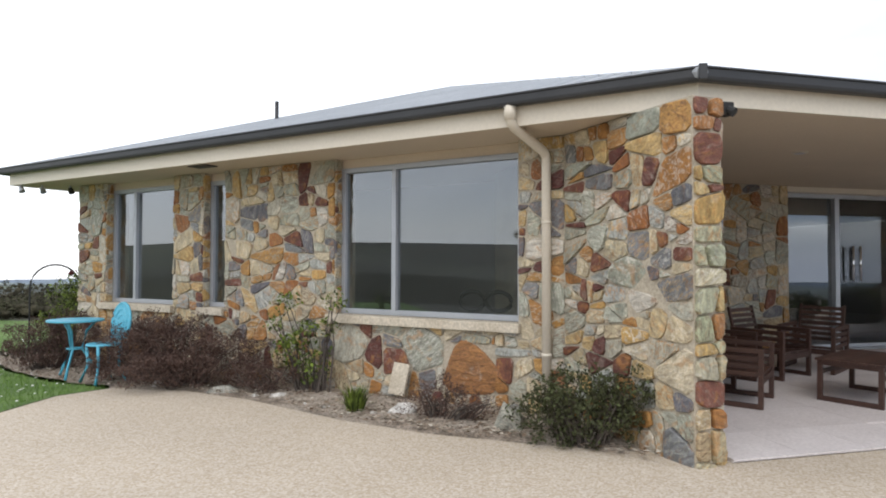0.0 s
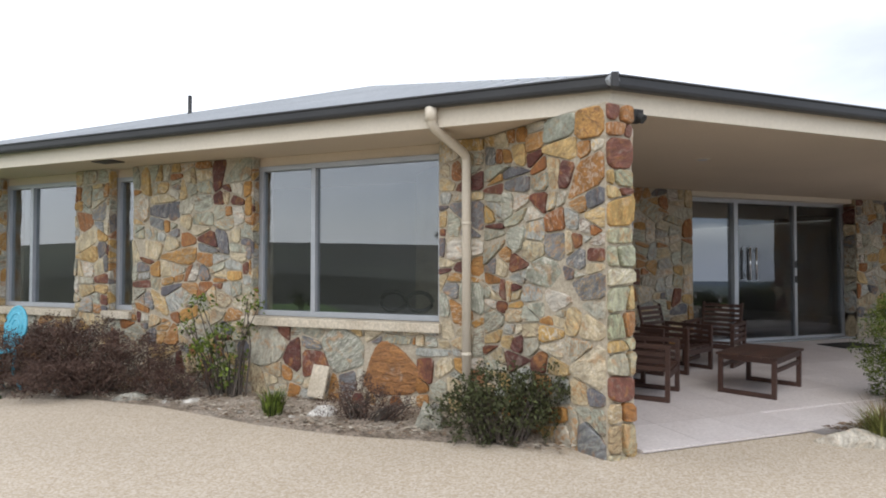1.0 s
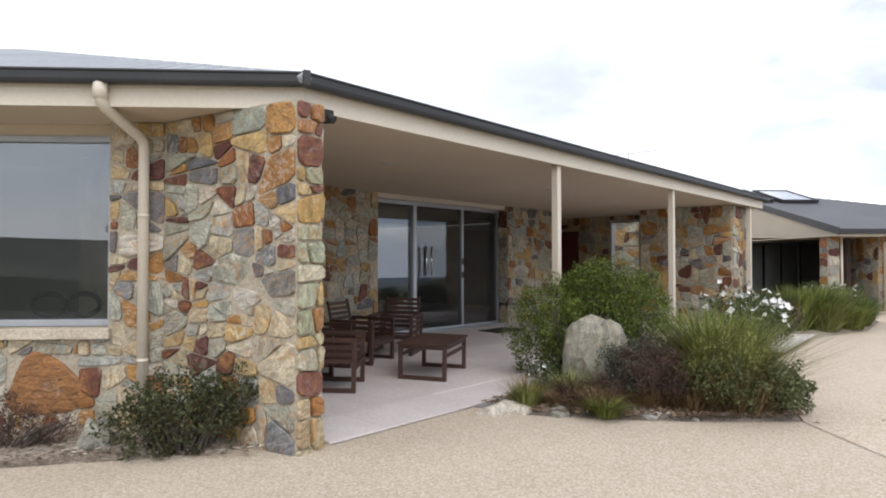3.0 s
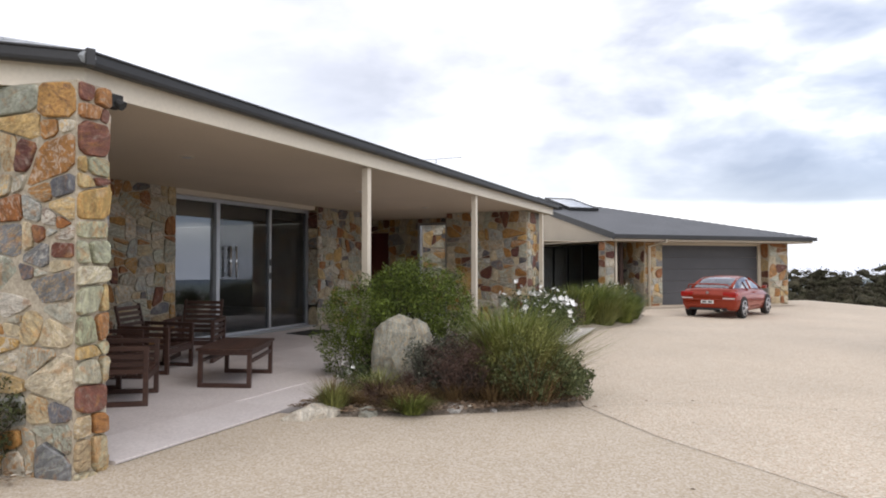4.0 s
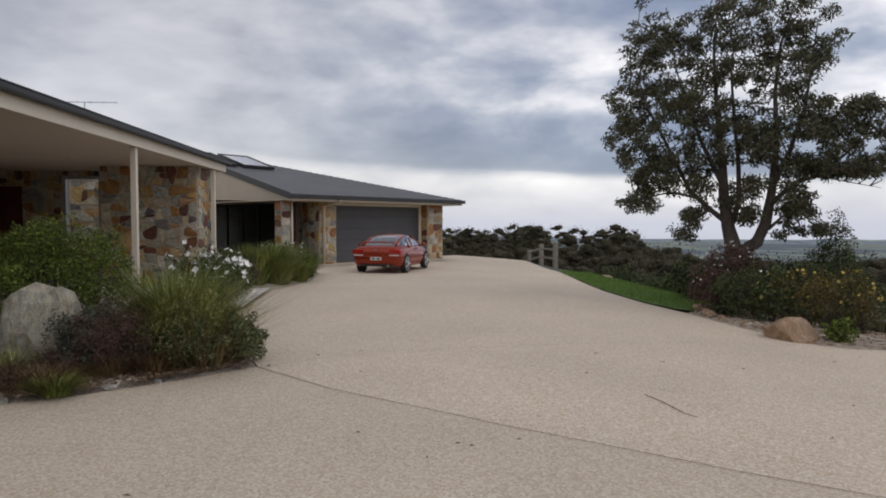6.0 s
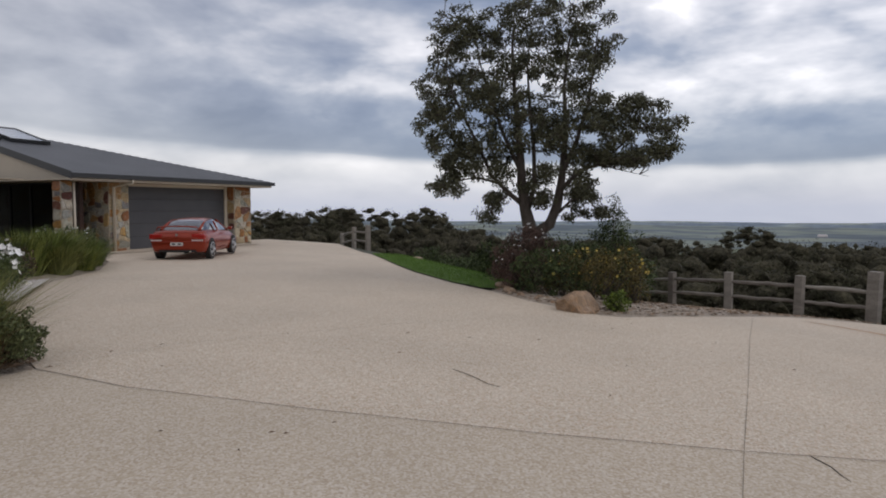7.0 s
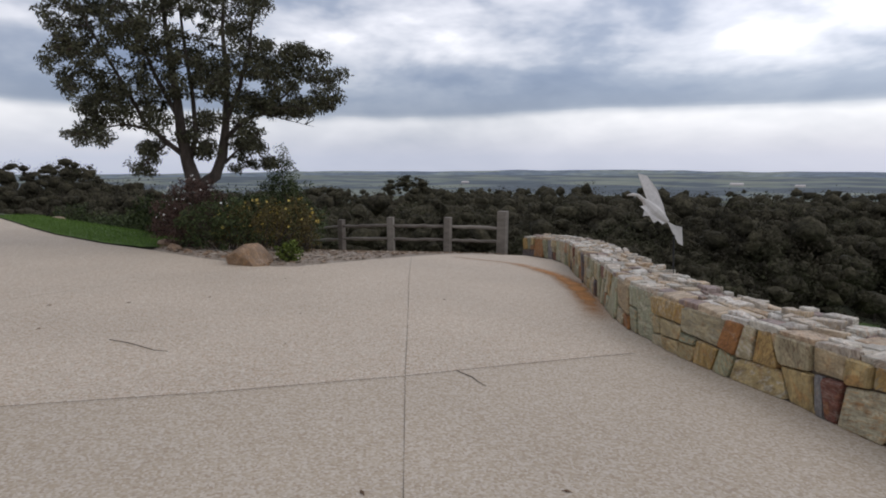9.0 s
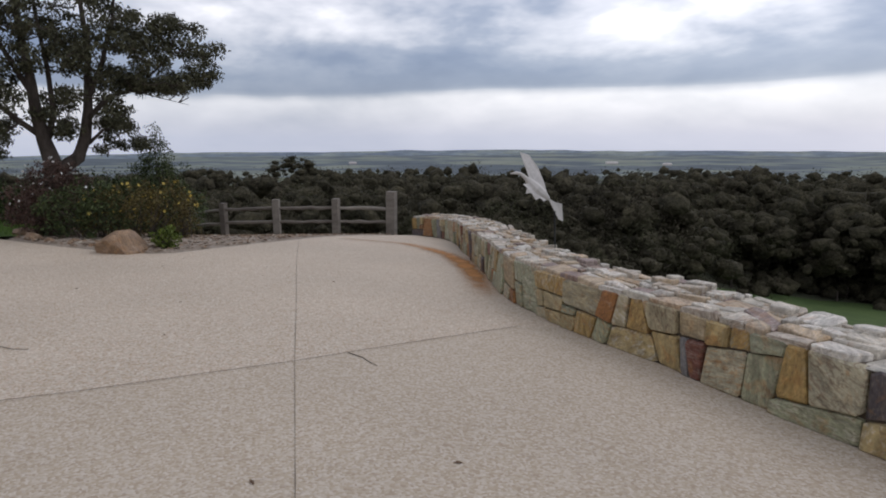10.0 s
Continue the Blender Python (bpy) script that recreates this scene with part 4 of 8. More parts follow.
for a, b in (((*GA, EV), RIDGE), ((*GB, EV), RIDGE), (RIDGE, RB)):
    bm = bmesh.new(); tube(bm, [Vector(a) - Vector((0, 0, 0.03)), Vector(b) - Vector((0, 0, 0.03))], 0.05, 8)
    part("ridge_cap", bm, M_ROOF, roof)

# downpipe
pipe = empty("downpipe")
tagged(pipe, "cream round downpipe swept back from gutter to wall", "downpipe", kind="structure")
wx, wy = wing(2.15, 5.52)
gx, gy = 1.90, 5.07
bm = bmesh.new()
tube(bm, [(gx, gy, 2.655), (gx, gy, 2.55), (gx + 0.012, gy + 0.012, 2.515), (gx + 0.05, gy + 0.04, 2.485), (wx - 0.05, wy - 0.04, 2.345), (wx - 0.012, wy - 0.012, 2.31), (wx, wy, 2.27), (wx, wy, -0.1)], 0.043, 14)
part("pipe", bm, M_CREAM, pipe, smooth=True)
bm = bmesh.new(); tube(bm, [(gx, gy, 2.66), (gx, gy, 2.535)], 0.052, 14); part("outlet", bm, M_CREAM, pipe, smooth=True)
for z in (0.5, 1.7):
    bm = bmesh.new(); tube(bm, [(wx, wy, z - 0.014), (wx, wy, z + 0.014)], 0.047, 14); part("bracket", bm, M_CREAM, pipe, smooth=True)

# veranda floor in pavers, falling a little to the drive


def slab_z(y):
    return -0.05 + (y - 3.87) * 0.09 / 4.03


vs = []
for z in (-0.3, None):
    vs += [(x, y, (slab_z(y) - 0.012) if z is None else z) for x, y in [(3.12, 3.9), (4.92, 3.9), (6.4, 4.02), (15.0, 4.02), (15.0, 9.6), (3.05, 9.6)]]
slab = pyd("veranda_floor", vs, [(5, 4, 3, 2, 1, 0), (6, 7, 8, 9, 10, 11)] + [(i, (i + 1) % 6, 6 + (i + 1) % 6, 6 + i) for i in range(6)], M_SLAB)
tagged(slab, "pale grey stone-paved veranda floor", "floor", kind="structure")

# veranda posts
post0 = empty("veranda_post", pose(6.82, 4.16, 0))
boxes("shaft", [(-0.042, 0.042, -0.042, 0.042, slab_z(4.16) - 0.02, SOFFIT_Z - 0.013)], M_CREAM, post0, bevel=0.004)
boxes("foot_plate", [(-0.065, 0.065, -0.065, 0.065, slab_z(4.16) - 0.015, slab_z(4.16) + 0.012)], M_ALU, post0)
tagged(post0, "square cream steel veranda post", "post", "veranda posts")
for x in (10.37, 14.50):
    copy_thing(post0, pose(x, 4.16, 0))


# windows


M_SCREEN = bpy.data.materials.new("fly_screen_mesh")
M_SCREEN.use_nodes = True
ns_, ls_ = M_SCREEN.node_tree.nodes, M_SCREEN.node_tree.links
wire = ns_["Principled BSDF"]
wire.inputs["Base Color"].default_value, wire.inputs["Roughness"].default_value = (0.018, 0.018, 0.02, 1), 0.7
wire.inputs["Alpha"].default_value = 0.16


def window(name, place, mullions, z0, z1, label, width, pane=None, frame_w=0.055, depth=0.09, metal=None, screens=()):
    """A framed window: local x along, y inward, z up; mullions in metres along; screens: panes behind a fly screen."""
    root = empty(name, place)
    tagged(root, label, "window", kind="structure")
    metal = metal or M_ALU
    boxes("window_frame", [(0, width, 0, depth, z0, z0 + frame_w), (0, width, 0, depth, z1 - frame_w, z1),
                           (0, frame_w, 0.002, depth - 0.002, z0 + frame_w, z1 - frame_w), (width - frame_w, width, 0.002, depth - 0.002, z0 + frame_w, z1 - frame_w)], metal, root, bevel=0.004)
    xs = [frame_w] + [v for mm_ in mullions for v in (mm_ - frame_w * 0.5, mm_ + frame_w * 0.5)] + [width - frame_w]
    for mm_ in mullions:
        boxes("mullion", [(mm_ - frame_w * 0.5, mm_ + frame_w * 0.5, -0.006, depth - 0.01, z0 + frame_w, z1 - frame_w)], metal, root, bevel=0.004)
    for k, (a, b) in enumerate(zip(xs[::2], xs[1::2])):
        pa = boxes("pane", [(a + 0.001, b - 0.001, depth * 0.45, depth * 0.45 + 0.006, z0 + frame_w, z1 - frame_w)], pane or M_GLASS, root)
        pa.visible_shadow = False
        if k in screens:
            boxes("fly_screen", [(a + 0.001, b - 0.001, depth * 0.2, depth * 0.2 + 0.002, z0 + frame_w, z1 - frame_w)], M_SCREEN, root, "dark fly-screen mesh")
    return root


M_WING = pose(*wing(9.67), 0, 0, 0, -45)      # local x towards the veranda, y into the house
for nm, u0, u1, mul, lab in (("window_1", 4.99, 7.21, [0.72], "large grey aluminium window with a dark room behind"),
                             ("window_2", 0.70, 2.20, [0.52], "grey aluminium window reflecting the sky"),
                             ("window_3", 2.80, 3.20, [], "narrow grey aluminium side window")):
    w = window(nm, M_WING @ pose(u0, 0.10, 0), mul, 0.77, HEAD_Z, lab, u1 - u0, metal=M_WINFRAME)
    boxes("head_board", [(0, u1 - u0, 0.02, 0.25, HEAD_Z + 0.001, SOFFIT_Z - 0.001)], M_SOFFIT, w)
sill1 = boxes("window_sill", [(4.90, 7.24, -0.075, 0.24, 0.675, 0.765)], M_SILL, None, m=M_WING, bevel=0.012)
tagged(sill1, "thick sandstone slab sill", "window sill", kind="structure")
sill2 = boxes("window_sill", [(0.62, 2.24, -0.075, 0.24, 0.675, 0.765), (2.74, 3.22, -0.07, 0.24, 0.675, 0.765)], M_SILL, None, m=M_WING, bevel=0.012)
tagged(sill2, "sandstone slab sill under the smaller windows", "window sill", kind="structure")

DOOR_Y = 8.13
slider = window("sliding_door", pose(7.32, DOOR_Y, 0), [1.14, 2.48], FLOOR_Z, 2.42, "three-panel aluminium sliding door with dark blinds", 3.68, M_GLASSDOOR, frame_w=0.06, screens=(1, 2))
boxes("head_board", [(0, 3.68, -0.17, 0.09, 2.421, SOFFIT_Z - 0.001)], M_CREAM, slider)
for x0_, x1_, zb_ in ((0.08, 1.09, 2.10), (1.19, 2.43, 2.12), (2.53, 3.60, 2.20)):
    boxes("roller_blind", [(x0_, x1_, 0.12, 0.16, zb_, 2.40)], M_BLIND, slider)
boxes("stile", [(1.06, 1.10, -0.03, 0.05, FLOOR_Z + 0.06, 2.36)], M_ALU, slider, bevel=0.004)
for hx in (1.38, 1.52):
    bm = bmesh.new()
    tube(bm, [(hx, -0.05, 1.08), (hx, -0.05, 1.62)], 0.017, 10)
    for z in (1.14, 1.56):
        tube(bm, [(hx, -0.05, z), (hx, 0.03, z)], 0.009, 8)
    part("pull_handle", bm, M_STEEL, slider, "long polished pull handle", smooth=True)
for lz in (1.02, 1.28):
    boxes("lock_plate", [(2.45, 2.50, -0.016, -0.004, lz, lz + 0.12)], M_GUTTER, slider)
boxes("threshold", [(0, 3.68, -0.20, -0.004, FLOOR_Z - 0.02, FLOOR_Z + 0.02)], M_ALU, slider)
wall_reveal = wall_face("wall_reveal", (11.0, DOOR_Y), (11.0, 7.905), FLOOR_Z, SOFFIT_Z - 0.004, 0.012, "stone return beside the sliding door", size=0.225, seed=27)
mat_door = boxes("door_mat", [(9.55, 10.35, 7.05, 7.55, slab_z(7.3) - 0.01, slab_z(7.3) + 0.016)], M_BLACK, None, bevel=0.006)
tagged(mat_door, "black rubber door mat on the paving", "door mat")

door_1 = empty("door_1", pose(15.12, 9.4, 0, 0, 0, -90))
boxes("door_leaf", [(0.0, 0.85, 0.05, 0.095, FLOOR_Z, 2.15)], M_REDDOOR, door_1, bevel=0.004)
bm = bmesh.new(); tube(bm, [(0.76, 0.02, 1.0), (0.76, 0.02, 1.3)], 0.012, 8); part("door_handle", bm, M_ALU, door_1)
tagged(door_1, "dark red front door in the entry recess", "door", kind="structure")
jamb_e = boxes("entry_jamb", [(0, 0.05, 0.0, 0.12, FLOOR_Z, 2.38), (0.78, 0.83, 0.0, 0.12, FLOOR_Z, 2.38), (0.05, 0.78, 0.0, 0.12, 2.32, 2.38)], M_ALU, None, m=pose(15.12, 7.67, 0, 0, 0, -90))
tagged(jamb_e, "aluminium frame of the open entry screen", "trim", kind="structure")

# ---- garage wing ----


def gp(d, s):
    return ((d + s) * R2, (d - s) * R2)


def gd(d, s, z=0.0):
    return (*gp(d, s), z)


GZ = -0.13
D_E, S0, S1, GE = 17.39, 12.28, 21.07, 2.26
GR = 3.86
garage_roof = empty("garage_roof")
tagged(garage_roof, "low charcoal ribbed steel roof of the garage wing", "roof", kind="structure")
roof_plane("roof_sheet", [gd(D_E, S0, GE), gd(D_E, S1, GE), gd(D_E + 6.2, S1 - 6.2, GR), gd(D_E + 6.2, S0, GR)], M_ROOF2, garage_roof, rib=0.012)
roof_plane("roof_sheet", [gd(D_E, S1, GE), gd(D_E + 12.4, S1, GE), gd(D_E + 6.2, S1 - 6.2, GR)], M_ROOF2, garage_roof, rib=0.012)
roof_plane("roof_sheet", [gd(D_E + 12.4, S1, GE), gd(D_E + 12.4, S0, GE), gd(D_E + 6.2, S0, GR), gd(D_E + 6.2, S1 - 6.2, GR)], M_ROOF2, garage_roof, rib=0.012)
ge = [gp(D_E, S0 - 0.05), gp(D_E, S1), gp(D_E + 12.4, S1)]
gut2 = sweep("gutter", ge, [(-0.11, GE - 0.13), (0, GE - 0.12), (0.0, GE + 0.01), (-0.02, GE + 0.01), (-0.11, GE)], M_GUTTER)
tagged(gut2, "charcoal gutter of the garage eave", "gutter", kind="structure")
fas2 = sweep("fascia", ge, [(-0.14, GE - 0.20), (-0.112, GE - 0.20), (-0.112, GE - 0.01), (-0.14, GE - 0.01)], M_CREAM)
tagged(fas2, "cream fascia under the garage gutter", "fascia", kind="structure")
eo = [gd(D_E + 0.1, S0, GE - 0.185), gd(D_E + 0.1, S1 - 0.1, GE - 0.185), gd(D_E + 12.3, S1 - 0.1, GE - 0.185), gd(D_E + 12.3, S0, GE - 0.185)]
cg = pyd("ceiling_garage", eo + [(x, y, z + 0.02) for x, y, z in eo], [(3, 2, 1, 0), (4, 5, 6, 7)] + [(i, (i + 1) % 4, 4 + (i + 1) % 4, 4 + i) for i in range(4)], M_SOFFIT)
tagged(cg, "cream lining under the garage eaves", "ceiling", kind="structure")
# raking verge and gable board on the house side
for s_, dz0, dz1, mt, nm in ((S0 - 0.06, -0.16, 0.05, M_GUTTER, "verge_flashing"),):
    a, b = Vector(gd(D_E - 0.02, s_, GE)), Vector(gd(D_E + 6.2, s_, GR))
    o = Vector(gd(0, 0.04))
    vs = [a + Vector((0, 0, dz0)), b + Vector((0, 0, dz0)), b + Vector((0, 0, dz1)), a + Vector((0, 0, dz1))]
    vs += [v + o for v in vs]
    pyd(nm, vs, [(3, 2, 1, 0), (4, 5, 6, 7), (0, 1, 5, 4), (1, 2, 6, 5), (2, 3, 7, 6), (3, 0, 4, 7)], mt, garage_roof)
a, b = gd(D_E + 0.15, S0 + 0.02, GE - 0.19), gd(D_E + 6.2, S0 + 0.02, GE - 0.19)
c = gd(D_E + 6.2, S0 + 0.02, GR - 0.1)
a2 = gd(D_E + 0.15, S0 + 0.02, GE - 0.1)
vs = [a, b, c, a2]
vs += [tuple(Vector(v) + Vector(gd(0, 0.06))) for v in vs]
# cream gable board taken down to tan: its shadow is put into the colour
M_GABLE_SHADED = mat("gable_paint_shaded", [(0.3, (0.35, 0.305, 0.24)), (0.7, (0.39, 0.34, 0.27))], scale=1.2, rough=0.6, bump=0.04, grain=0.06)
gable = pyd("wall_gable", vs, [(3, 2, 1, 0), (4, 5, 6, 7), (0, 1, 5, 4), (1, 2, 6, 5), (2, 3, 7, 6), (3, 0, 4, 7)], M_GABLE_SHADED)
tagged(gable, "gable board of the garage wing, shade put into its tan paint", "wall", kind="structure")

GW = 18.05
GT = GE - 0.19
GLAB = "stone pier of the garage front"
wall_face("wall_pier_a", gp(GW, 12.38), gp(GW, 12.72), GZ - 0.2, GT, 0.36, GLAB, size=0.3, seed=31)
wall_face("wall_pier_b", gp(GW + 0.05, 13.98), gp(GW + 0.05, 14.69), GZ - 0.2, GT, 0.6, GLAB, size=0.3, seed=32)
wall_face("wall_pier_c", gp(GW + 0.05, 19.48), gp(GW + 0.05, 20.38), GZ - 0.2, GT, 0.6, GLAB, size=0.3, seed=33)
wall_face("wall_garage_side", gp(GW + 0.05, 20.40), gp(GW + 11, 20.40), GZ - 0.6, GT, 0.3, "stone side wall of the garage", size=0.34, seed=34)
# added dark leaf that stands in for the deep shade of the porch recess
porch_shade_door = empty("door_2", pose(*gp(GW + 2.0, 13.46), 0, 0, 0, -135))
boxes("door_leaf", [(0.05, 1.25, 0.0, 0.045, GZ + 0.02, GT - 0.06)], M_WOOD, porch_shade_door, bevel=0.004)
boxes("door_frame", [(0.0, 0.046, -0.01, 0.12, GZ, GT - 0.01), (1.254, 1.30, -0.01, 0.12, GZ, GT - 0.01), (0.05, 1.25, -0.01, 0.12, GT - 0.056, GT - 0.01)], M_WOOD, porch_shade_door)
boxes("door_handle", [(1.12, 1.20, -0.04, 0.0, 0.86, 0.89)], M_STEEL, porch_shade_door)
tagged(porch_shade_door, "added dark red-brown door leaf for the shade of the porch recess", "door", kind="structure")
bm = bmesh.new(); x, y = gp(GW - 0.02, 12.775); tube(bm, [(x, y, GT + 0.02), (x, y, GZ)], 0.035, 10)
pier_pipe = part("downpipe", bm, M_CREAM, smooth=True)
tagged(pier_pipe, "slim cream downpipe on the corner pier", "downpipe", kind="structure")
# added lining, hardly seen, that blocks sky light from the garage porch
cc = [gd(GW + 0.9, 7.6, GE - 0.185), gd(GW + 0.9, 11.9, GE - 0.185), gd(GW + 6.9, 11.9, GE - 0.185), gd(GW + 6.9, 7.6, GE - 0.185)]
cover = pyd("ceiling_link", cc + [(x, y, z + 0.02) for x, y, z in cc], [(3, 2, 1, 0), (4, 5, 6, 7)] + [(i, (i + 1) % 4, 4 + (i + 1) % 4, 4 + i) for i in range(4)], M_SOFFIT)
tagged(cover, "added cream lining over the passage, shading the garage porch", "ceiling", kind="structure")
win_g = window("window_5", pose(*gp(GW + 6.5, 13.5), 0, 0, 0, -135), [1.1, 2.2, 3.3], 0.25, GT - 0.02, "dark window under the garage gable", 4.49, M_GLASSDARK, metal=M_GUTTER)
wall_face("wall_sill_side", gp(GW + 6.5, 13.5), gp(GW + 2.01, 13.5), GZ - 0.2, 0.25, 0.3, "low stone wall under the garden window", size=0.3, seed=37)
wall_face("wall_pier_a_side", gp(GW + 0.355, 12.37), gp(GW + 0.01, 12.37), GZ - 0.2, GT - 0.004, 0.008, GLAB, size=0.3, seed=38)
wall_face("wall_pier_b_side", gp(GW + 1.45, 13.97), gp(GW + 0.06, 13.97), GZ - 0.2, GT - 0.004, 0.25, GLAB, size=0.3, seed=39)
wall_face("wall_pier_c_side", gp(GW + 0.40, 19.47), gp(GW + 0.06, 19.47), GZ - 0.2, GT - 0.004, 0.008, GLAB, size=0.3, seed=41)
# added hidden wall: window_5 mirrors its stone and not bright sky
wall_face("wall_court_end", gp(GW + 6.56, 7.5), gp(GW + 6.56, 13.5), GZ - 0.2, GT, 0.3, "added unseen stone wall that darkens the garden window reflection", size=0.3, seed=40)
sweep("wall_garage_back", [gp(GW + 0.62, 14.5), gp(GW + 9.5, 14.5), gp(GW + 9.5, 20.2)], [(0, GZ), (0.1, GZ), (0.1, GT), (0, GT)], M_ROOM)
tagged(bpy.data.objects["wall_garage_back"], "plain inner wall of the garage", "wall", kind="structure")

gdoor = empty("garage_door", pose(*gp(GW + 0.45, 14.62), 0, 0, 0, -45))
tagged(gdoor, "wide charcoal steel panel-lift garage door, closed", "garage door", kind="structure")
for i in range(5):
    h = (GT - 0.10 - GZ) / 5
    boxes("door_panel", [(0.0, 4.72, 0, 0.04, GZ + i * h + 0.002, GZ + (i + 1) * h - 0.002)], M_GDOOR, gdoor, bevel=0.008)
jamb = boxes("garage_jamb", [(4.72, 4.85, -0.05, 0.12, GZ, GT), (0.0, 4.72, -0.02, 0.10, GT - 0.10, GT - 0.002)], M_CREAM, None, m=pose(*gp(GW + 0.45, 14.62), 0, 0, 0, -45))
tagged(jamb, "cream timber jamb and lintel of the garage door", "trim", kind="structure")
dp = empty("downpipe")
bm = bmesh.new(); x, y = gp(GW - 0.03, 14.1); x2, y2 = gp(D_E + 0.06, 14.35)
tube(bm, [(x2, y2, GE - 0.1), (x2, y2, GE - 0.2), (x, y, GE - 0.36), (x, y, GZ)], 0.045, 10)
part("pipe", bm, M_CREAM, dp, smooth=True)
tagged(dp, "cream downpipe on the garage pier", "downpipe", kind="structure")
apron = drape("apron", [gp(GW - 0.9, 12.0), gp(GW + 2, 12.0), gp(GW + 2, 20.2), gp(GW - 0.6, 20.2)], 0.02, M_DRIVE)
tagged(apron, "concrete apron in front of the garage", "pavement", kind="structure")

# ---- low curved stone wall by the drive ----
WALL_LINE = [(-3.2, -2.35), (-1.4, -3.0), (-0.6, -3.42), (0.06, -3.86), (0.89, -4.47), (1.86, -5.10), (2.82, -6.0), (3.73, -7.25), (5.2, -9.3), (6.9, -11.75), (7.9, -12.9), (9.3, -13.75)]


def spline(pts, step):
    out_ = []
    for i in range(len(pts) - 1):
        p = [Vector(pts[min(max(i + k, 0), len(pts) - 1)]) for k in (-1, 0, 1, 2)]
        k = max(2, int((p[2] - p[1]).length / step))
        for j in range(k):
            t = j / k
            out_.append(0.5 * ((2 * p[1]) + (p[2] - p[0]) * t + (2 * p[0] - 5 * p[1] + 4 * p[2] - p[3]) * t * t + (3 * p[1] - p[0] - 3 * p[2] + p[3]) * t ** 3))
    out_.append(Vector(pts[-1]))
    return out_


WL = spline(WALL_LINE, 0.1)
WLS = [0.0]
for a, b in zip(WL, WL[1:]):
    WLS.append(WLS[-1] + (b - a).length)
WALL_LEN = WLS[-1]
WALL_T = 0.55


def on_wall(s):
    s = min(max(s, 0.0), WALL_LEN - 1e-4)
    i = int(np.searchsorted(WLS, s, side="right")) - 1
    i = min(i, len(WL) - 2)
    t = (s - WLS[i]) / (WLS[i + 1] - WLS[i])
    d0 = (WL[min(i + 1, len(WL) - 1)] - WL[max(i - 1, 0)]).normalized()
    d1 = (WL[min(i + 2, len(WL) - 1)] - WL[i]).normalized()
    d = (d0 * (1 - t) + d1 * t).normalized()
    p = WL[i].lerp(WL[i + 1], t)
    return p, Vector((-d.y, d.x))      # normal to the drive


def wall_h(s):
    return 0.41 + 0.06 * min(1.0, s / WALL_LEN * 1.5)


def front(u, v, d):
    p, nr = on_wall(u)
    q = p + nr * d
    return (q.x, q.y, ground_z(p.x, p.y) + v * wall_h(u) / 0.45)


def capf(u, w, d):
    p, nr = on_wall(u)
    q = p - nr * w
    return (q.x, q.y, ground_z(p.x, p.y) + wall_h(u) + d)


vs, fs = [], []
k = 0
s = 0.0
while s < WALL_LEN:
    p, nr = on_wall(s)
    g0 = ground_z(p.x, p.y)
    for w, z in ((0.01, -0.1), (0.01, wall_h(s) - 0.012), (WALL_T - 0.01, wall_h(s) - 0.012), (WALL_T - 0.01, -1.2)):
        q = p - nr * w
        vs.append((q.x, q.y, g0 + z))
    if k:
        b = 4 * k
        fs += [(b - 4, b - 3, b + 1, b), (b - 3, b - 2, b + 2, b + 1), (b - 2, b - 1, b + 3, b + 2)]
    k += 1
    s += 0.15
fs += [(0, 1, 2, 3), (4 * k - 1, 4 * k - 2, 4 * k - 3, 4 * k - 4)]
low_wall = pyd("wall_low", vs, fs, M_JOINT)
tagged(low_wall, "low curved drystone wall capped with flat flagstones", "wall", kind="structure")



def inside(x, y, poly):
    r_ = False
    for (x0, y0), (x1, y1) in zip(poly, poly[1:] + poly[:1]):
        if (y0 > y) != (y1 > y) and x < (x1 - x0) * (y - y0) / (y1 - y0) + x0:
            r_ = not r_
    return r_


# ---- post and rail fences ----


def rail_bm(a, b, r, rg, sides=7):
    a, b = Vector(a), Vector(b)
    bm = bmesh.new()
    k = 7
    tube(bm, [a.lerp(b, i / k) + Vector((rg.uniform(-1, 1), rg.uniform(-1, 1), rg.uniform(-1, 1))) * 0.012 for i in range(k + 1)],
         [r * rg.uniform(0.85, 1.15) * (0.75 if i in (0, k) else 1) for i in range(k + 1)], sides)
    return bm


def fence(points, heights, widths, label, seed, rails=(0.42, 0.80)):
    rg = random.Random(seed)
    root = empty("fence", pose(points[0][0], points[0][1], terrain_z(*points[0])))
    tagged(root, label, "fence")
    o = Vector(root.location)
    root_z = []
    for (x, y), h, w in zip(points, heights, widths):
        z = terrain_z(x, y)
        root_z.append(z)
        bm = bmesh.new()
        box(bm, -w / 2, w / 2, -w / 2, w / 2, -0.3, h, bevel=0.012, m=pose(x - o.x, y - o.y, z - o.z, rg.uniform(-1.5, 1.5), rg.uniform(-1.5, 1.5), rg.uniform(0, 40)))
        part("post", bm, M_FENCE, root)
    hh = min(heights)
    for i in range(len(points) - 1):
        for f in rails:
            a = Vector((*points[i], root_z[i] + hh * f)) - o
            b = Vector((*points[i + 1], root_z[i + 1] + hh * f)) - o
            part("rail", rail_bm(a, b, 0.045, rg), M_FENCE, root)
    return root


fence([(10.12, -13.90), (11.05, -12.75), (12.3, -11.9), (14.2, -11.8), (16.2, -11.8), (18.4, -11.9)], [1.22, 1.0, 0.98, 0.95, 0.95, 0.95], [0.24, 0.17, 0.17, 0.16, 0.16, 0.16],
      "grey weathered split post-and-rail fence", 4)
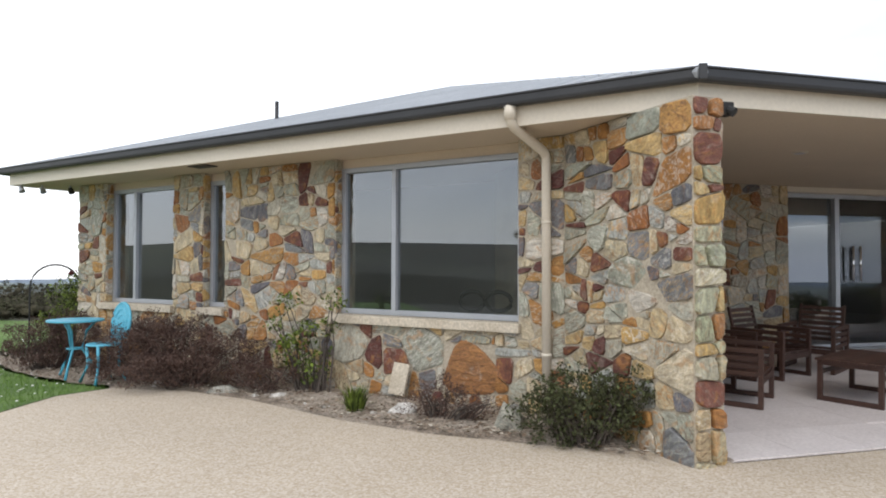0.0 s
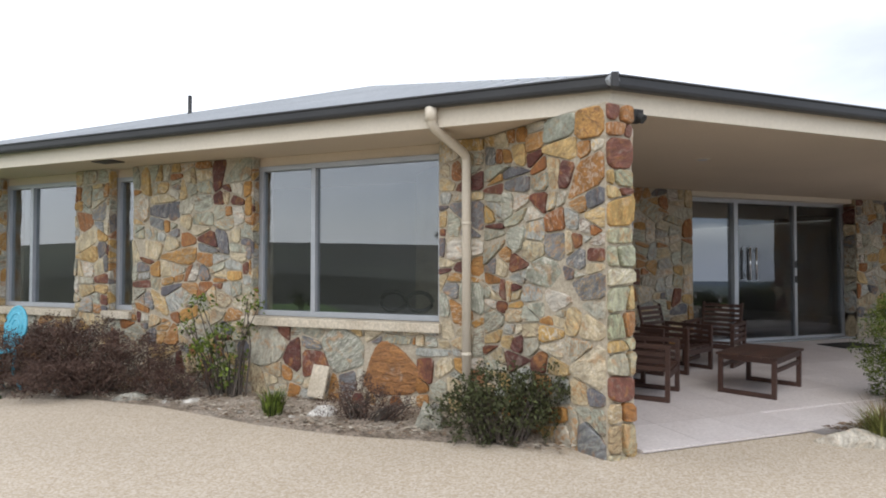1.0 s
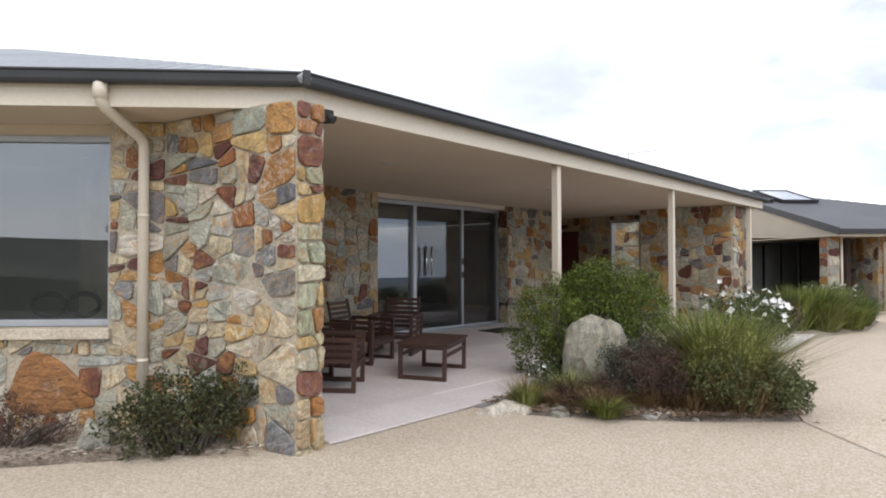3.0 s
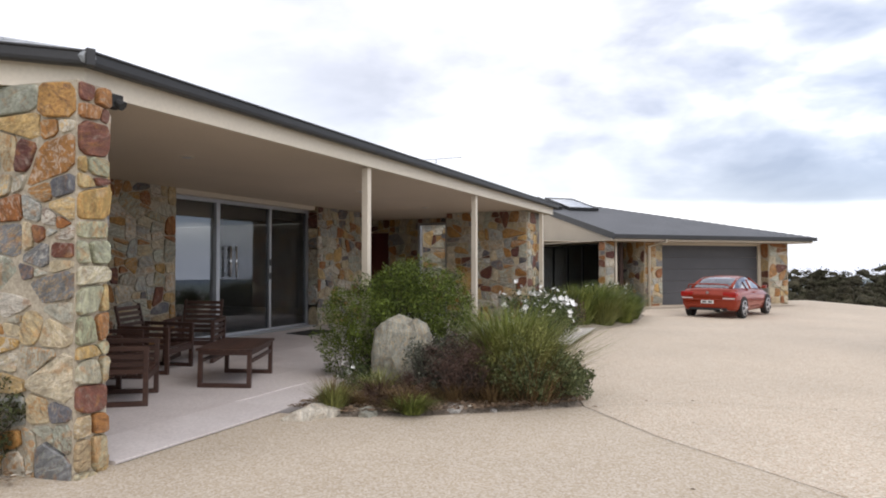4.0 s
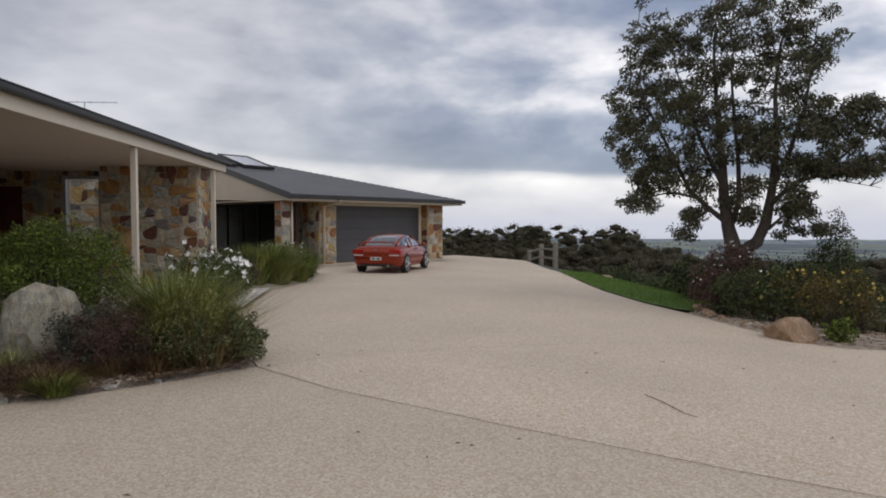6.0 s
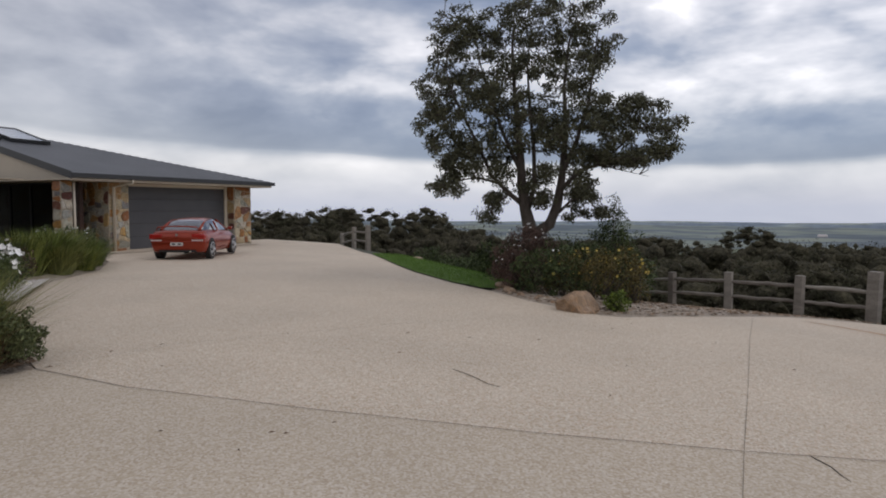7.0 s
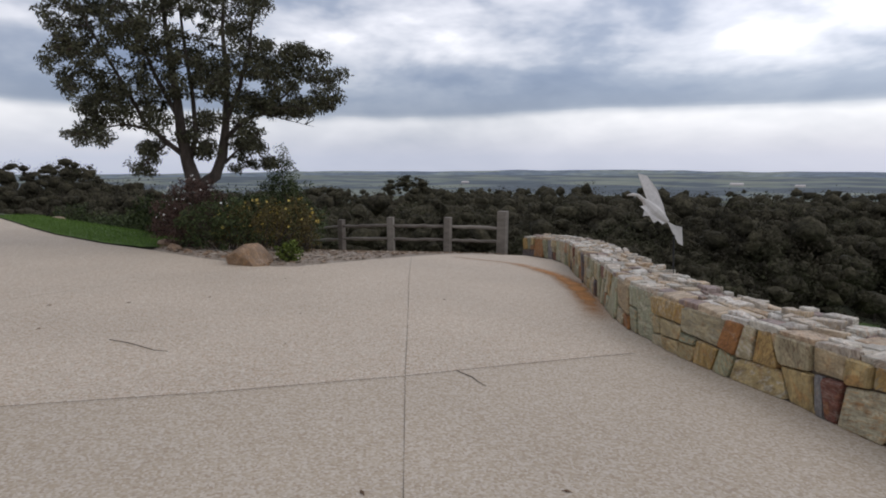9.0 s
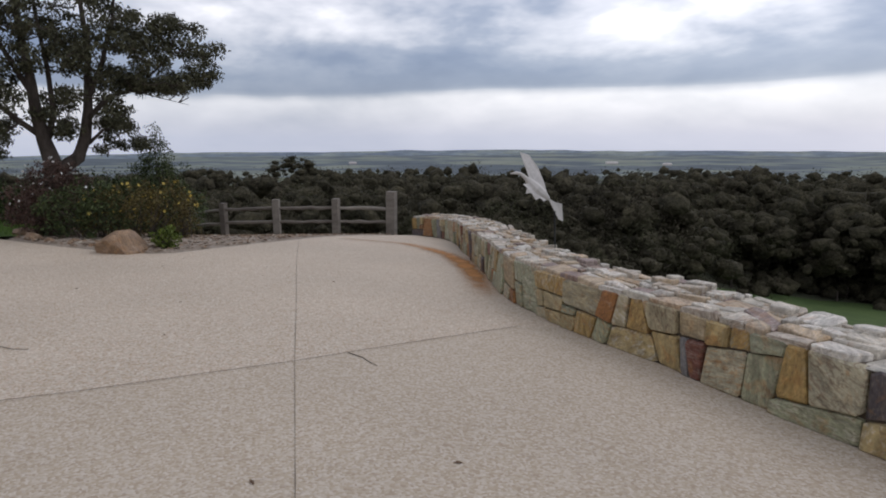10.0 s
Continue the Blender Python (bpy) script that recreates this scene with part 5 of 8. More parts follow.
fence([(25.6, -6.08), (28.6, -6.15), (31.6, -6.2)], [1.02, 0.92, 0.86], [0.16, 0.15, 0.15], "short grey post-and-rail fence at the end of the drive", 6, rails=(0.40, 0.85))

# ---- plants ----


def leaf_mat(name, dark, light, rough=0.6):
    return mat(name, [(0.15, dark), (0.5, tuple((a + b) / 2 for a, b in zip(dark, light))), (0.85, light)], scale=2.5, rough=rough, bump=0.0, grain=0.2, gscale=8, island=True, spec=0.2)


M_GUM = leaf_mat("gum_leaves", (0.040, 0.042, 0.026), (0.135, 0.135, 0.080))
M_SHRUB = leaf_mat("green_shrub_leaves", (0.020, 0.030, 0.008), (0.185, 0.245, 0.044))
M_OLIVE = leaf_mat("olive_blades", (0.085, 0.095, 0.032), (0.34, 0.35, 0.11))
M_STRAW = leaf_mat("dry_blades", (0.10, 0.060, 0.028), (0.24, 0.165, 0.080))
M_DARKSHRUB = leaf_mat("dark_shrub_leaves", (0.022, 0.034, 0.015), (0.105, 0.135, 0.050))
M_HEATH = leaf_mat("brown_heath_leaves", (0.052, 0.032, 0.027), (0.145, 0.090, 0.070))
M_TUFT = leaf_mat("grass_blades", (0.06, 0.085, 0.018), (0.27, 0.30, 0.075))
M_WOODS = mat("woodland_leaves", [(0.36, (0.046, 0.041, 0.031)), (0.46, (0.064, 0.058, 0.040)), (0.54, (0.068, 0.071, 0.041)), (0.64, (0.092, 0.079, 0.058))], scale=0.17, detail=3.0, rough=0.95, bump=0.0, grain=0.25, gscale=3.0, spec=0.05)
M_CANOPY = mat("woodland_canopy", [(0.30, (0.045, 0.043, 0.030)), (0.50, (0.068, 0.062, 0.041)), (0.70, (0.100, 0.091, 0.057))], scale=1.1, rough=0.95, bump=1.0, bscale=2.6, grain=0.5, gscale=7.0, bdist=0.5, spec=0.1)
M_LITTER = mat("leaf_litter", [(0.3, (0.12, 0.07, 0.04)), (0.7, (0.20, 0.13, 0.08))], scale=6, rough=0.95, bump=0.5)
M_WHITE = mat("white_petals", [(0.3, (0.74, 0.74, 0.72)), (0.7, (0.82, 0.82, 0.80))], scale=6, rough=0.6, bump=0.0, grain=0.05)


RNG = np.random.default_rng(17)


def leaves(vs_, fs_, centre, radii, count, size, rg_, droop=0.0, shape=2.2, hollow=0.35):
    """Many small folded leaves scattered through an ellipsoid, thicker to its skin; vs_ gathers arrays of corners."""
    if count < 1:
        return
    p = RNG.normal(size=(count, 3))
    p /= np.linalg.norm(p, axis=1, keepdims=True)
    p *= (hollow ** 3 + (1 - hollow ** 3) * RNG.random((count, 1))) ** (1 / 3)
    q = np.array(centre) + p * np.array(radii)
    ax = RNG.normal(size=(count, 3)) - (0, 0, droop)
    ax /= np.linalg.norm(ax, axis=1, keepdims=True)
    sd = np.cross(ax, RNG.normal(size=(count, 3)))
    sd /= np.linalg.norm(sd, axis=1, keepdims=True) + 1e-9
    ln = size * RNG.uniform(0.6, 1.4, (count, 1))
    w = ln / shape * 0.5
    mid = q + ax * ln * 0.45 + np.cross(ax, sd) * w * 0.35
    vs_.append(np.stack([q, mid + sd * w, q + ax * ln, mid - sd * w], 1).reshape(-1, 3))


def leaf_mesh(name, vs_, material, parent, floor=None, half=False):
    """The gathered leaves as one mesh of two triangles each, or of one where they are far off."""
    v = np.concatenate(vs_).astype(np.float32)
    if floor is not None:
        v[:, 2] = np.maximum(v[:, 2], floor)
    k = np.arange(len(v) // 4)[:, None] * 4
    tri = k + (1, 2, 3) if half else np.concatenate([k + (0, 1, 2), k + (0, 2, 3)], 1).reshape(-1, 3)
    me = bpy.data.meshes.new(name)
    me.vertices.add(len(v)); me.vertices.foreach_set("co", v.ravel())
    me.loops.add(tri.size); me.loops.foreach_set("vertex_index", tri.ravel().astype(np.int32))
    me.polygons.add(len(tri)); me.polygons.foreach_set("loop_start", np.arange(0, tri.size, 3, dtype=np.int32))
    me.update(calc_edges=True)
    me.validate()
    ob = finish(new(name, me), material)
    ob.parent = parent
    ob["kind"] = "stuff"
    return ob


def shrub(name, x, y, blobs, leaf, count, size, label, category="shrub", stems=7, seed=0, bark=None, droop=0.0, shape=2.2, flowers=None, z=None, hollow=0.35):
    """blobs: (dx, dy, z, rx, ry, rz). Stems grow from the base to each blob."""
    rg = random.Random(seed)
    root = empty(name, pose(x, y, (ground_z(x, y) + 0.02) if z is None else z))
    tagged(root, label, category)
    bm = bmesh.new()
    for b in blobs:
        for _ in range(max(1, stems // len(blobs))):
            e = Vector((b[0] + rg.uniform(-0.6, 0.6) * b[3], b[1] + rg.uniform(-0.6, 0.6) * b[4], b[2] + rg.uniform(-0.2, 0.5) * b[5]))
            s0 = Vector((rg.uniform(-0.08, 0.08) + b[0] * 0.35, rg.uniform(-0.08, 0.08) + b[1] * 0.35, -0.05))
            md = s0.lerp(e, 0.5) + Vector((rg.uniform(-0.06, 0.06), rg.uniform(-0.06, 0.06), 0.04))
            tube(bm, [s0, md, e], [0.012, 0.008, 0.003], 5)
    part("branchwork", bm, bark or M_BARK, root)["kind"] = "stuff"
    vol = sum(b[3] * b[4] * b[5] for b in blobs)
    vs_, fs_ = [], []
    for b in blobs:
        nl = int(count * b[3] * b[4] * b[5] / vol)
        leaves(vs_, fs_, b[:3], [r_ * 0.86 for r_ in b[3:]], nl // 2, size, rg, droop, shape, hollow)
        nc = 26
        for _ in range(nc):      # sprays that break the outline
            d_ = Vector((rg.gauss(0, 1), rg.gauss(0, 1), rg.gauss(0.35, 1))).normalized() * rg.uniform(0.72, 1.12)
            c_ = Vector(b[:3]) + Vector((d_.x * b[3], d_.y * b[4], d_.z * b[5]))
            k_ = rg.uniform(0.14, 0.28)
            leaves(vs_, fs_, c_, (b[3] * k_, b[4] * k_, b[5] * k_ * 1.2), max(1, nl // (2 * nc)), size, rg, droop, shape, 0.0)
    leaf_mesh("foliage", vs_, leaf, root, 0.0)
    if flowers:
        fm = flowers[3] if len(flowers) > 3 else M_WHITE
        key = "flower_" + fm.name
        if key not in MATS:
            me = bpy.data.meshes.new("flower")
            me.from_pydata([(0, 0, 0)] + [(math.cos(j * 0.785) * (1.0 if j % 2 else 0.72), math.sin(j * 0.785) * (1.0 if j % 2 else 0.72), 0.3) for j in range(8)], [], [(0, 1 + j, 1 + (j + 1) % 8) for j in range(8)])
            me.materials.append(fm)
            MATS[key] = me
        for _ in range(flowers[0]):
            b = rg.choice(blobs)
            a, e = rg.uniform(0, 6.28), rg.uniform(-0.2, 1.2)
            q = Vector((b[0] + b[3] * math.cos(a) * math.cos(e), b[1] + b[4] * math.sin(a) * math.cos(e), b[2] + b[5] * math.sin(e) + flowers[2]))
            fo = new("flower", MATS[key])
            fo.parent = root
            fo.matrix_basis = Matrix.Translation(q) @ pose(0, 0, 0, rg.uniform(-70, 70), rg.uniform(-70, 70), rg.uniform(0, 90)) @ Matrix.Scale(flowers[1] * rg.uniform(0.7, 1.2), 4)
    return root


def tuft(name, x, y, r, h, count, label, leaf=None, seed=0, lean=0.6, width=0.008, z=None):
    """Grass blades that arch from one crown."""
    rg = random.Random(seed)
    root = empty(name, pose(x, y, (ground_z(x, y) + 0.02) if z is None else z))
    tagged(root, label, "grass")
    vs_, fs_ = [], []
    for _ in range(count):
        a = rg.uniform(0, 6.283)
        b0 = Vector((math.cos(a), math.sin(a), 0)) * r * 0.55 * rg.random()
        hh = h * rg.uniform(0.4, 1.15)
        out_ = Vector((math.cos(a + rg.uniform(-0.5, 0.5)), math.sin(a + rg.uniform(-0.5, 0.5)), 0)) * r * rg.uniform(0.1, 1.5) * lean
        sd = Vector((-math.sin(a), math.cos(a), 0)) * width
        p = [b0, b0 + out_ * 0.35 + Vector((0, 0, hh * 0.6)), b0 + out_ + Vector((0, 0, hh))]
        k = len(vs_)
        vs_ += [p[0] - sd, p[0] + sd, p[1] - sd * 0.8, p[1] + sd * 0.8, p[2]]
        fs_ += [(k, k + 1, k + 3, k + 2), (k + 2, k + 3, k + 4)]
    pyd("foliage", vs_, fs_, leaf or M_TUFT, root)["kind"] = "stuff"
    return root


# the gum tree beside the drive
rg = random.Random(11)
TX, TY = 12.55, -6.62
TZ = terrain_z(TX, TY)
tree = empty("gum_tree", pose(TX, TY, TZ))
tagged(tree, "twin-trunked eucalypt with an open ragged crown", "tree")
RT = Vector((-0.40, -0.917, 0))
FW = Vector((0.917, -0.40, 0))


def tp(r, z, f=0.0):
    return RT * r + FW * f + Vector((0, 0, z - TZ))


skeleton_pts = []
# limbs: (across, height) along each, radii, depth at the tip
BOUGHS = [
    ([(-0.01, 0.63), (-0.04, 0.92), (-0.12, 1.24), (-0.2, 1.76), (-0.24, 2.41), (-0.29, 2.93), (-0.37, 3.71), (-0.43, 4.68), (-0.39, 5.53)], [0.17, 0.15, 0.125, 0.105, 0.085, 0.065, 0.045, 0.028, 0.01], 0.0),
    ([(0.06, 0.69), (0.41, 0.93), (0.56, 1.31), (0.65, 1.83), (0.7, 2.41), (0.74, 3.06), (0.69, 3.84), (0.78, 4.81), (1.02, 5.59)], [0.13, 0.12, 0.105, 0.085, 0.068, 0.052, 0.038, 0.024, 0.01], 0.15),
    ([(-0.17, 1.34), (-0.46, 1.58), (-0.84, 1.95), (-1.12, 2.54), (-1.39, 3.09), (-1.7, 3.71), (-1.9, 4.42)], [0.06, 0.05, 0.042, 0.034, 0.026, 0.018, 0.008], -0.3),
    ([(0.63, 1.65), (1.02, 2.08), (1.44, 2.21), (1.9, 2.61), (2.26, 2.96), (2.61, 3.09)], [0.055, 0.045, 0.034, 0.024, 0.016, 0.006], 0.1),
    ([(-0.08, 1.18), (0.08, 1.76), (0.06, 2.54), (-0.03, 3.45), (-0.09, 4.36), (-0.01, 5.2)], [0.06, 0.052, 0.042, 0.032, 0.022, 0.008], 0.35),
    ([(0.67, 2.02), (0.96, 2.74), (1.19, 3.52), (1.28, 4.36), (1.35, 5.07)], [0.05, 0.04, 0.03, 0.02, 0.008], -0.2),
    ([(-0.27, 2.15), (-0.6, 2.87), (-0.86, 3.58), (-1.12, 4.42), (-1.25, 5.14)], [0.05, 0.04, 0.03, 0.02, 0.008], 0.3),
    ([(0.6, 1.18), (0.86, 1.44), (1.12, 1.5), (1.35, 1.37)], [0.035, 0.025, 0.018, 0.006], 0.0),
    ([(-0.73, 1.83), (-1.21, 1.93), (-1.57, 1.86), (-2.03, 1.73)], [0.026, 0.02, 0.014, 0.005], -0.35),
    ([(-0.46, 1.58), (-0.73, 1.37), (-0.92, 1.15)], [0.022, 0.016, 0.006], -0.3),
    ([(1.44, 2.21), (1.93, 2.09), (2.52, 1.96)], [0.016, 0.01, 0.004], 0.1),
]
bm = bmesh.new()
for pts, rad, depth_ in BOUGHS:
    pts = [tp(r, z if i or z > 0.5 else TZ - 0.2, depth_ * i / (len(pts) - 1)) for i, (r, z) in enumerate(pts)]
    tube(bm, pts, rad, 10)
    for a, b in zip(pts, pts[1:]):
        skeleton_pts += [a.lerp(b, t) for t in (0.0, 0.33, 0.66)]
part("trunk", bm, M_BARK, tree, smooth=True)
CROWN = [(-1.64, 5.27, 0.49), (-1.12, 4.94, 0.45), (-0.53, 5.27, 0.49), (-0.08, 5.40, 0.52), (0.50, 5.20, 0.45), (1.09, 5.27, 0.45), (1.28, 4.75,
         0.39), (-1.83, 4.68, 0.36), (-2.03, 3.78, 0.45), (-1.57, 4.10, 0.49), (-0.99, 4.16, 0.49), (-0.40, 4.36, 0.49), (0.18, 4.42, 0.49), (0.76,
         4.36, 0.49), (1.22, 4.10, 0.39), (-2.09, 3.13, 0.39), (-1.64, 3.26, 0.45), (-1.05, 3.39, 0.45), (-0.53, 3.32, 0.42), (-0.01, 3.39, 0.42),
         (0.50, 3.39, 0.49), (1.02, 3.39, 0.49), (1.45, 3.26, 0.32), (-1.90, 2.61, 0.36), (-1.44, 2.54, 0.29), (-0.92, 2.67, 0.32), (-0.47, 2.61,
         0.29), (0.38, 2.74, 0.36), (0.89, 2.74, 0.45), (1.35, 2.67, 0.39), (1.61, 2.41, 0.26), (-1.80, 2.22, 0.23), (-1.31, 2.12, 0.23), (-1.67,
         1.83, 0.21), (-2.03, 1.76, 0.18), (-0.66, 2.02, 0.23), (-0.73, 1.57, 0.19), (-0.92, 1.18, 0.22), (0.25, 2.02, 0.26), (-0.01, 1.76, 0.18),
         (1.02, 2.28, 0.29), (1.09, 1.70, 0.29), (1.22, 1.37, 0.29), (0.96, 1.18, 0.18), (0.25, 1.50, 0.16), (1.96, 3.26, 0.27), (2.13, 3.45, 0.22),
         (2.52, 3.26, 0.29), (2.71, 2.93, 0.29), (2.58, 2.54, 0.27), (2.13, 2.41, 0.29), (1.80, 2.28, 0.19), (2.84, 2.54, 0.18), (1.53, 1.18, 0.08),
         (2.06, 2.80, 0.14)]
vs, fs = [], []
bm = bmesh.new()
for r, z, rad in CROWN:
    for _ in range(int(3 + rad * 50)):
        a, k = rg.uniform(0, 6.283), math.sqrt(rg.random())
        c = tp(r + rad * k * math.cos(a), z + rad * k * math.sin(a), rg.uniform(-1, 1) * min(1.3, 0.35 + rad * 1.6))
        if noise.noise(c * 1.9 + Vector((4.0, 1.0, 7.0))) < -0.26:
            continue
        nr_ = min(skeleton_pts, key=lambda q: (q - c).length + 0.6 * max(0, q.z - c.z))
        md = nr_.lerp(c, 0.5) + Vector((rg.uniform(-0.1, 0.1), rg.uniform(-0.1, 0.1), -0.04))
        tube(bm, [nr_, md, c], [0.014, 0.009, 0.004], 5, False)
        skeleton_pts.append(c)
        k = rg.uniform(0.6, 1.15)
        leaves(vs, fs, c, (0.20 * k, 0.20 * k, 0.13 * k), int(rg.randint(75, 110) * k), 0.080, rg, 0.7, 2.7, 0.0)
part("branchwork", bm, M_BARK, tree, smooth=True)["kind"] = "stuff"
leaf_mesh("crown", vs, M_GUM, tree)

# woodland on the slopes: one body of many trees
rg = random.Random(5)
vs, fs, tv, tf = [], [], [], []


ICO = bmesh.new()
bmesh.ops.create_icosphere(ICO, subdivisions=2, radius=1.0)
ICO_V = [v.co.copy() for v in ICO.verts]
ICO.verts.index_update()
ICO_F = [tuple(v.index for v in f.verts) for f in ICO.faces]
ICO.free()
ICO = bmesh.new()
bmesh.ops.create_icosphere(ICO, subdivisions=1, radius=1.0)
ICO.verts.index_update()
ICO_FAR = ([v.co.copy() for v in ICO.verts], [tuple(v.index for v in f.verts) for f in ICO.faces])
ICO.free()
bv, bf = [], []


def wood_tree(x, y, h, w, card, count, flat=False, skirt=0.6):
    """A trunk, a domed crown of lumpy leaf masses and loose leaves over their skin."""
    z = terrain_z(x, y)
    k = len(tv)
    for zz_, r_ in ((z - 0.5, 0.02 * h), (z + h * (0.45 if skirt < 0.7 else 0.15), 0.010 * h)):
        for j in range(4):
            tv.append((x + r_ * math.cos(j * 1.57), y + r_ * math.sin(j * 1.57), zz_))
    for j in range(4):
        tf.append((k + j, k + (j + 1) % 4, k + 4 + (j + 1) % 4, k + 4 + j))
    nb = rg.randint(10, 16) if count > 150 else rg.randint(4, 6)
    for i in range(nb):
        a, rr = rg.uniform(0, 6.283), math.sqrt(rg.uniform(0.0, 0.95)) * w
        rad = w * rg.uniform(0.20, 0.44)
        dome = 1.0 - (0.12 if flat else 0.42) * (rr / w) ** 2
        low = rg.uniform(0.0, 0.08) if flat else (rg.uniform(0.0, 0.15) if i % 3 else rg.uniform(0.2, skirt))
        zc_ = z + max(rad * 0.4, h * (dome - low) - rad * 0.5)
        c = Vector((x + rr * math.cos(a), y + rr * math.sin(a), zc_))
        k = len(bv)
        off = Vector((rg.uniform(0, 50), rg.uniform(0, 50), 0))
        zs_ = 0.55 if flat else 0.75
        skin, net = (ICO_V, ICO_F) if count > 1600 else ICO_FAR
        for v in skin:
            q = v * (0.54 + 0.50 * noise.noise(v * 2.0 + off) + 0.24 * noise.noise(v * 5 + off))
            bv.append(c + Vector((q.x * rad, q.y * rad, q.z * rad * zs_)))
        bf.extend(tuple(k + i_ for i_ in f) for f in net)
        leaves(vs, fs, c, (rad * 1.12, rad * 1.12, rad * zs_ * 1.15), count // nb, card, rg, 0.0, 1.3, 0.35)


PADDOCK = [(-14, -6.5), (-0.5, -5.2), (1.0, -7.0), (6.4, -43.0), (6.9, -46.7), (4.9, -50.8), (2.6, -54.4), (-0.3, -56.6), (-3.0, -57.5), (-12, -60), (-26, -50), (-26, -20)]


def scatter(n_, b0, b1, r0, r1, e0, e1, count, card, wide=(0.42, 0.62), hmin=2.0, flat=False, skirt=0.6):
    """Trees between two bearings (degrees clockwise from +y) and two distances; their tops stand between two elevations."""
    for _ in range(n_):
        b = radians(rg.uniform(b0, b1))
        r = math.sqrt(rg.uniform(r0 * r0, r1 * r1))
        x, y = r * math.sin(b), r * math.cos(b)
        if r < 30 and (inside(x, y, DRIVE) or min((Vector((x, y)) - p).length for p in WL[::4]) < 1.8 or x > 8 and y > -14.5):
            continue
        if r < 66 and inside(x, y, PADDOCK) or inside(x, y, LAWN_W):
            continue
        h = min(19.0, max(hmin, 1.3 + r * math.tan(radians(rg.uniform(e0, e1))) - terrain_z(x, y)))
        w = max(1.1, h * rg.uniform(*wide))
        wood_tree(x, y, h, w, card * rg.uniform(0.8, 1.3), count, flat, skirt)


scatter(120, 86, 114, 42, 90, -3.8, -1.5, 1300, 0.15)
scatter(60, 86, 113, 55, 100, -1.6, -0.50, 1200, 0.15, (0.30, 0.44))
scatter(34, 87, 110, 60, 100, -0.6, 0.30, 700, 0.15, (0.16, 0.26), flat=True)
scatter(74, 110, 128, 30, 75, -4.8, -1.75, 1450, 0.13)
scatter(116, 126, 152, 30, 85, -5.5, -2.0, 1300, 0.13)
scatter(7, 124, 131, 60, 80, -2.4, -1.9, 900, 0.14, (0.26, 0.36), flat=True)
scatter(3, 134, 137, 60, 70, -1.7, -1.15, 700, 0.14, (0.16, 0.22), flat=True)
scatter(90, 147, 160, 10.5, 24, -13.0, -6.5, 1300, 0.065, hmin=1.2)
scatter(36, 156, 167, 15, 26, -13.0, -8.0, 900, 0.10, hmin=1.5)
scatter(84, 146, 168, 22, 46, -9.0, -2.7, 1600, 0.10, skirt=0.9)
scatter(50, 162, 169, 24, 60, -9.0, -2.8, 1200, 0.13, skirt=1.0)
scatter(100, 168, 205, 58, 78, -5.5, -2.0, 1200, 0.15, skirt=1.0)
scatter(110, 164, 192, 50, 66, -7.0, -4.5, 600, 0.15, (0.4, 0.7), hmin=3.4, skirt=1.0)
scatter(190, 136, 205, 60, 110, -4.2, -1.95, 800, 0.17)
scatter(50, 84, 112, 60, 110, -3.0, -1.2, 900, 0.2)
scatter(90, 82, 112, 85, 190, -2.8, -0.9, 300, 0.32)
scatter(210, 112, 205, 85, 190, -3.6, -2.2, 300, 0.32)
scatter(90, 80, 112, 190, 460, -2.4, -1.2, 90, 0.7)
scatter(260, 112, 205, 190, 460, -3.0, -2.45, 90, 0.7)
scatter(46, 330, 349, 20, 32, -4.6, -3.3, 500, 0.07, (0.6, 0.9), hmin=0.5)
scatter(44, 328, 347, 32, 62, -4.2, -2.9, 500, 0.16, (0.5, 0.8), hmin=0.9)
scatter(110, 314, 350, 75, 150, -3.4, -2.0, 300, 0.35)
scatter(90, 318, 350, 120, 300, -2.6, -1.7, 240, 0.5)
scatter(150, 318, 352, 350, 720, -1.75, -1.12, 60, 1.1, (0.5, 0.9))
scatter(2, 249, 251, 120, 130, 3.4, 3.8, 900, 0.4, (0.35, 0.45), flat=True)
woods = empty("woodland")
tagged(woods, "dense dark eucalypt woodland filling the valley", "woodland", kind="stuff")
leaf_mesh("tree_crowns", vs, M_WOODS, woods, half=True)
pyd("leaf_masses", bv, bf, M_CANOPY, woods, smooth=True)["kind"] = "stuff"
pyd("tree_trunks", tv, tf, M_BARK, woods)["kind"] = "stuff"

# far hills, their blue-grey is distance haze put into the colour
M_HAZED_HILL = mat("hazed_hills", [(0.36, (0.15, 0.19, 0.24)), (0.5, (0.19, 0.235, 0.27)), (0.60, (0.25, 0.29, 0.27))], scale=0.004, rough=1.0, bump=0.0, grain=0.25, gscale=0.02)
for nm, r, zb, amp, seed in (("backdrop_hills", 4000, -150, 26, 1.0), ("backdrop_hills", 3300, -150, 16, 7.0)):
    vs, fs = [], []
    for k in range(361):
        a = radians(k)
        h = zb + 150 - (88 if r > 3500 else 84) + amp * noise.noise(Vector((math.cos(a) * 5 + seed, math.sin(a) * 5, seed))) + amp * 0.3 * noise.noise(Vector((math.cos(a) * 22, math.sin(a) * 22, seed)))
        vs += [(r * math.cos(a), r * math.sin(a), zb), (r * 1.1 * math.cos(a), r * 1.1 * math.sin(a), h)]
        if k:
            fs.append((2 * k - 2, 2 * k, 2 * k + 1, 2 * k - 1))
    hb = pyd(nm, vs, fs, M_HAZED_HILL, smooth=True)
    tagged(hb, "low hills on the horizon, blue haze put into their colour", "hills", kind="structure")

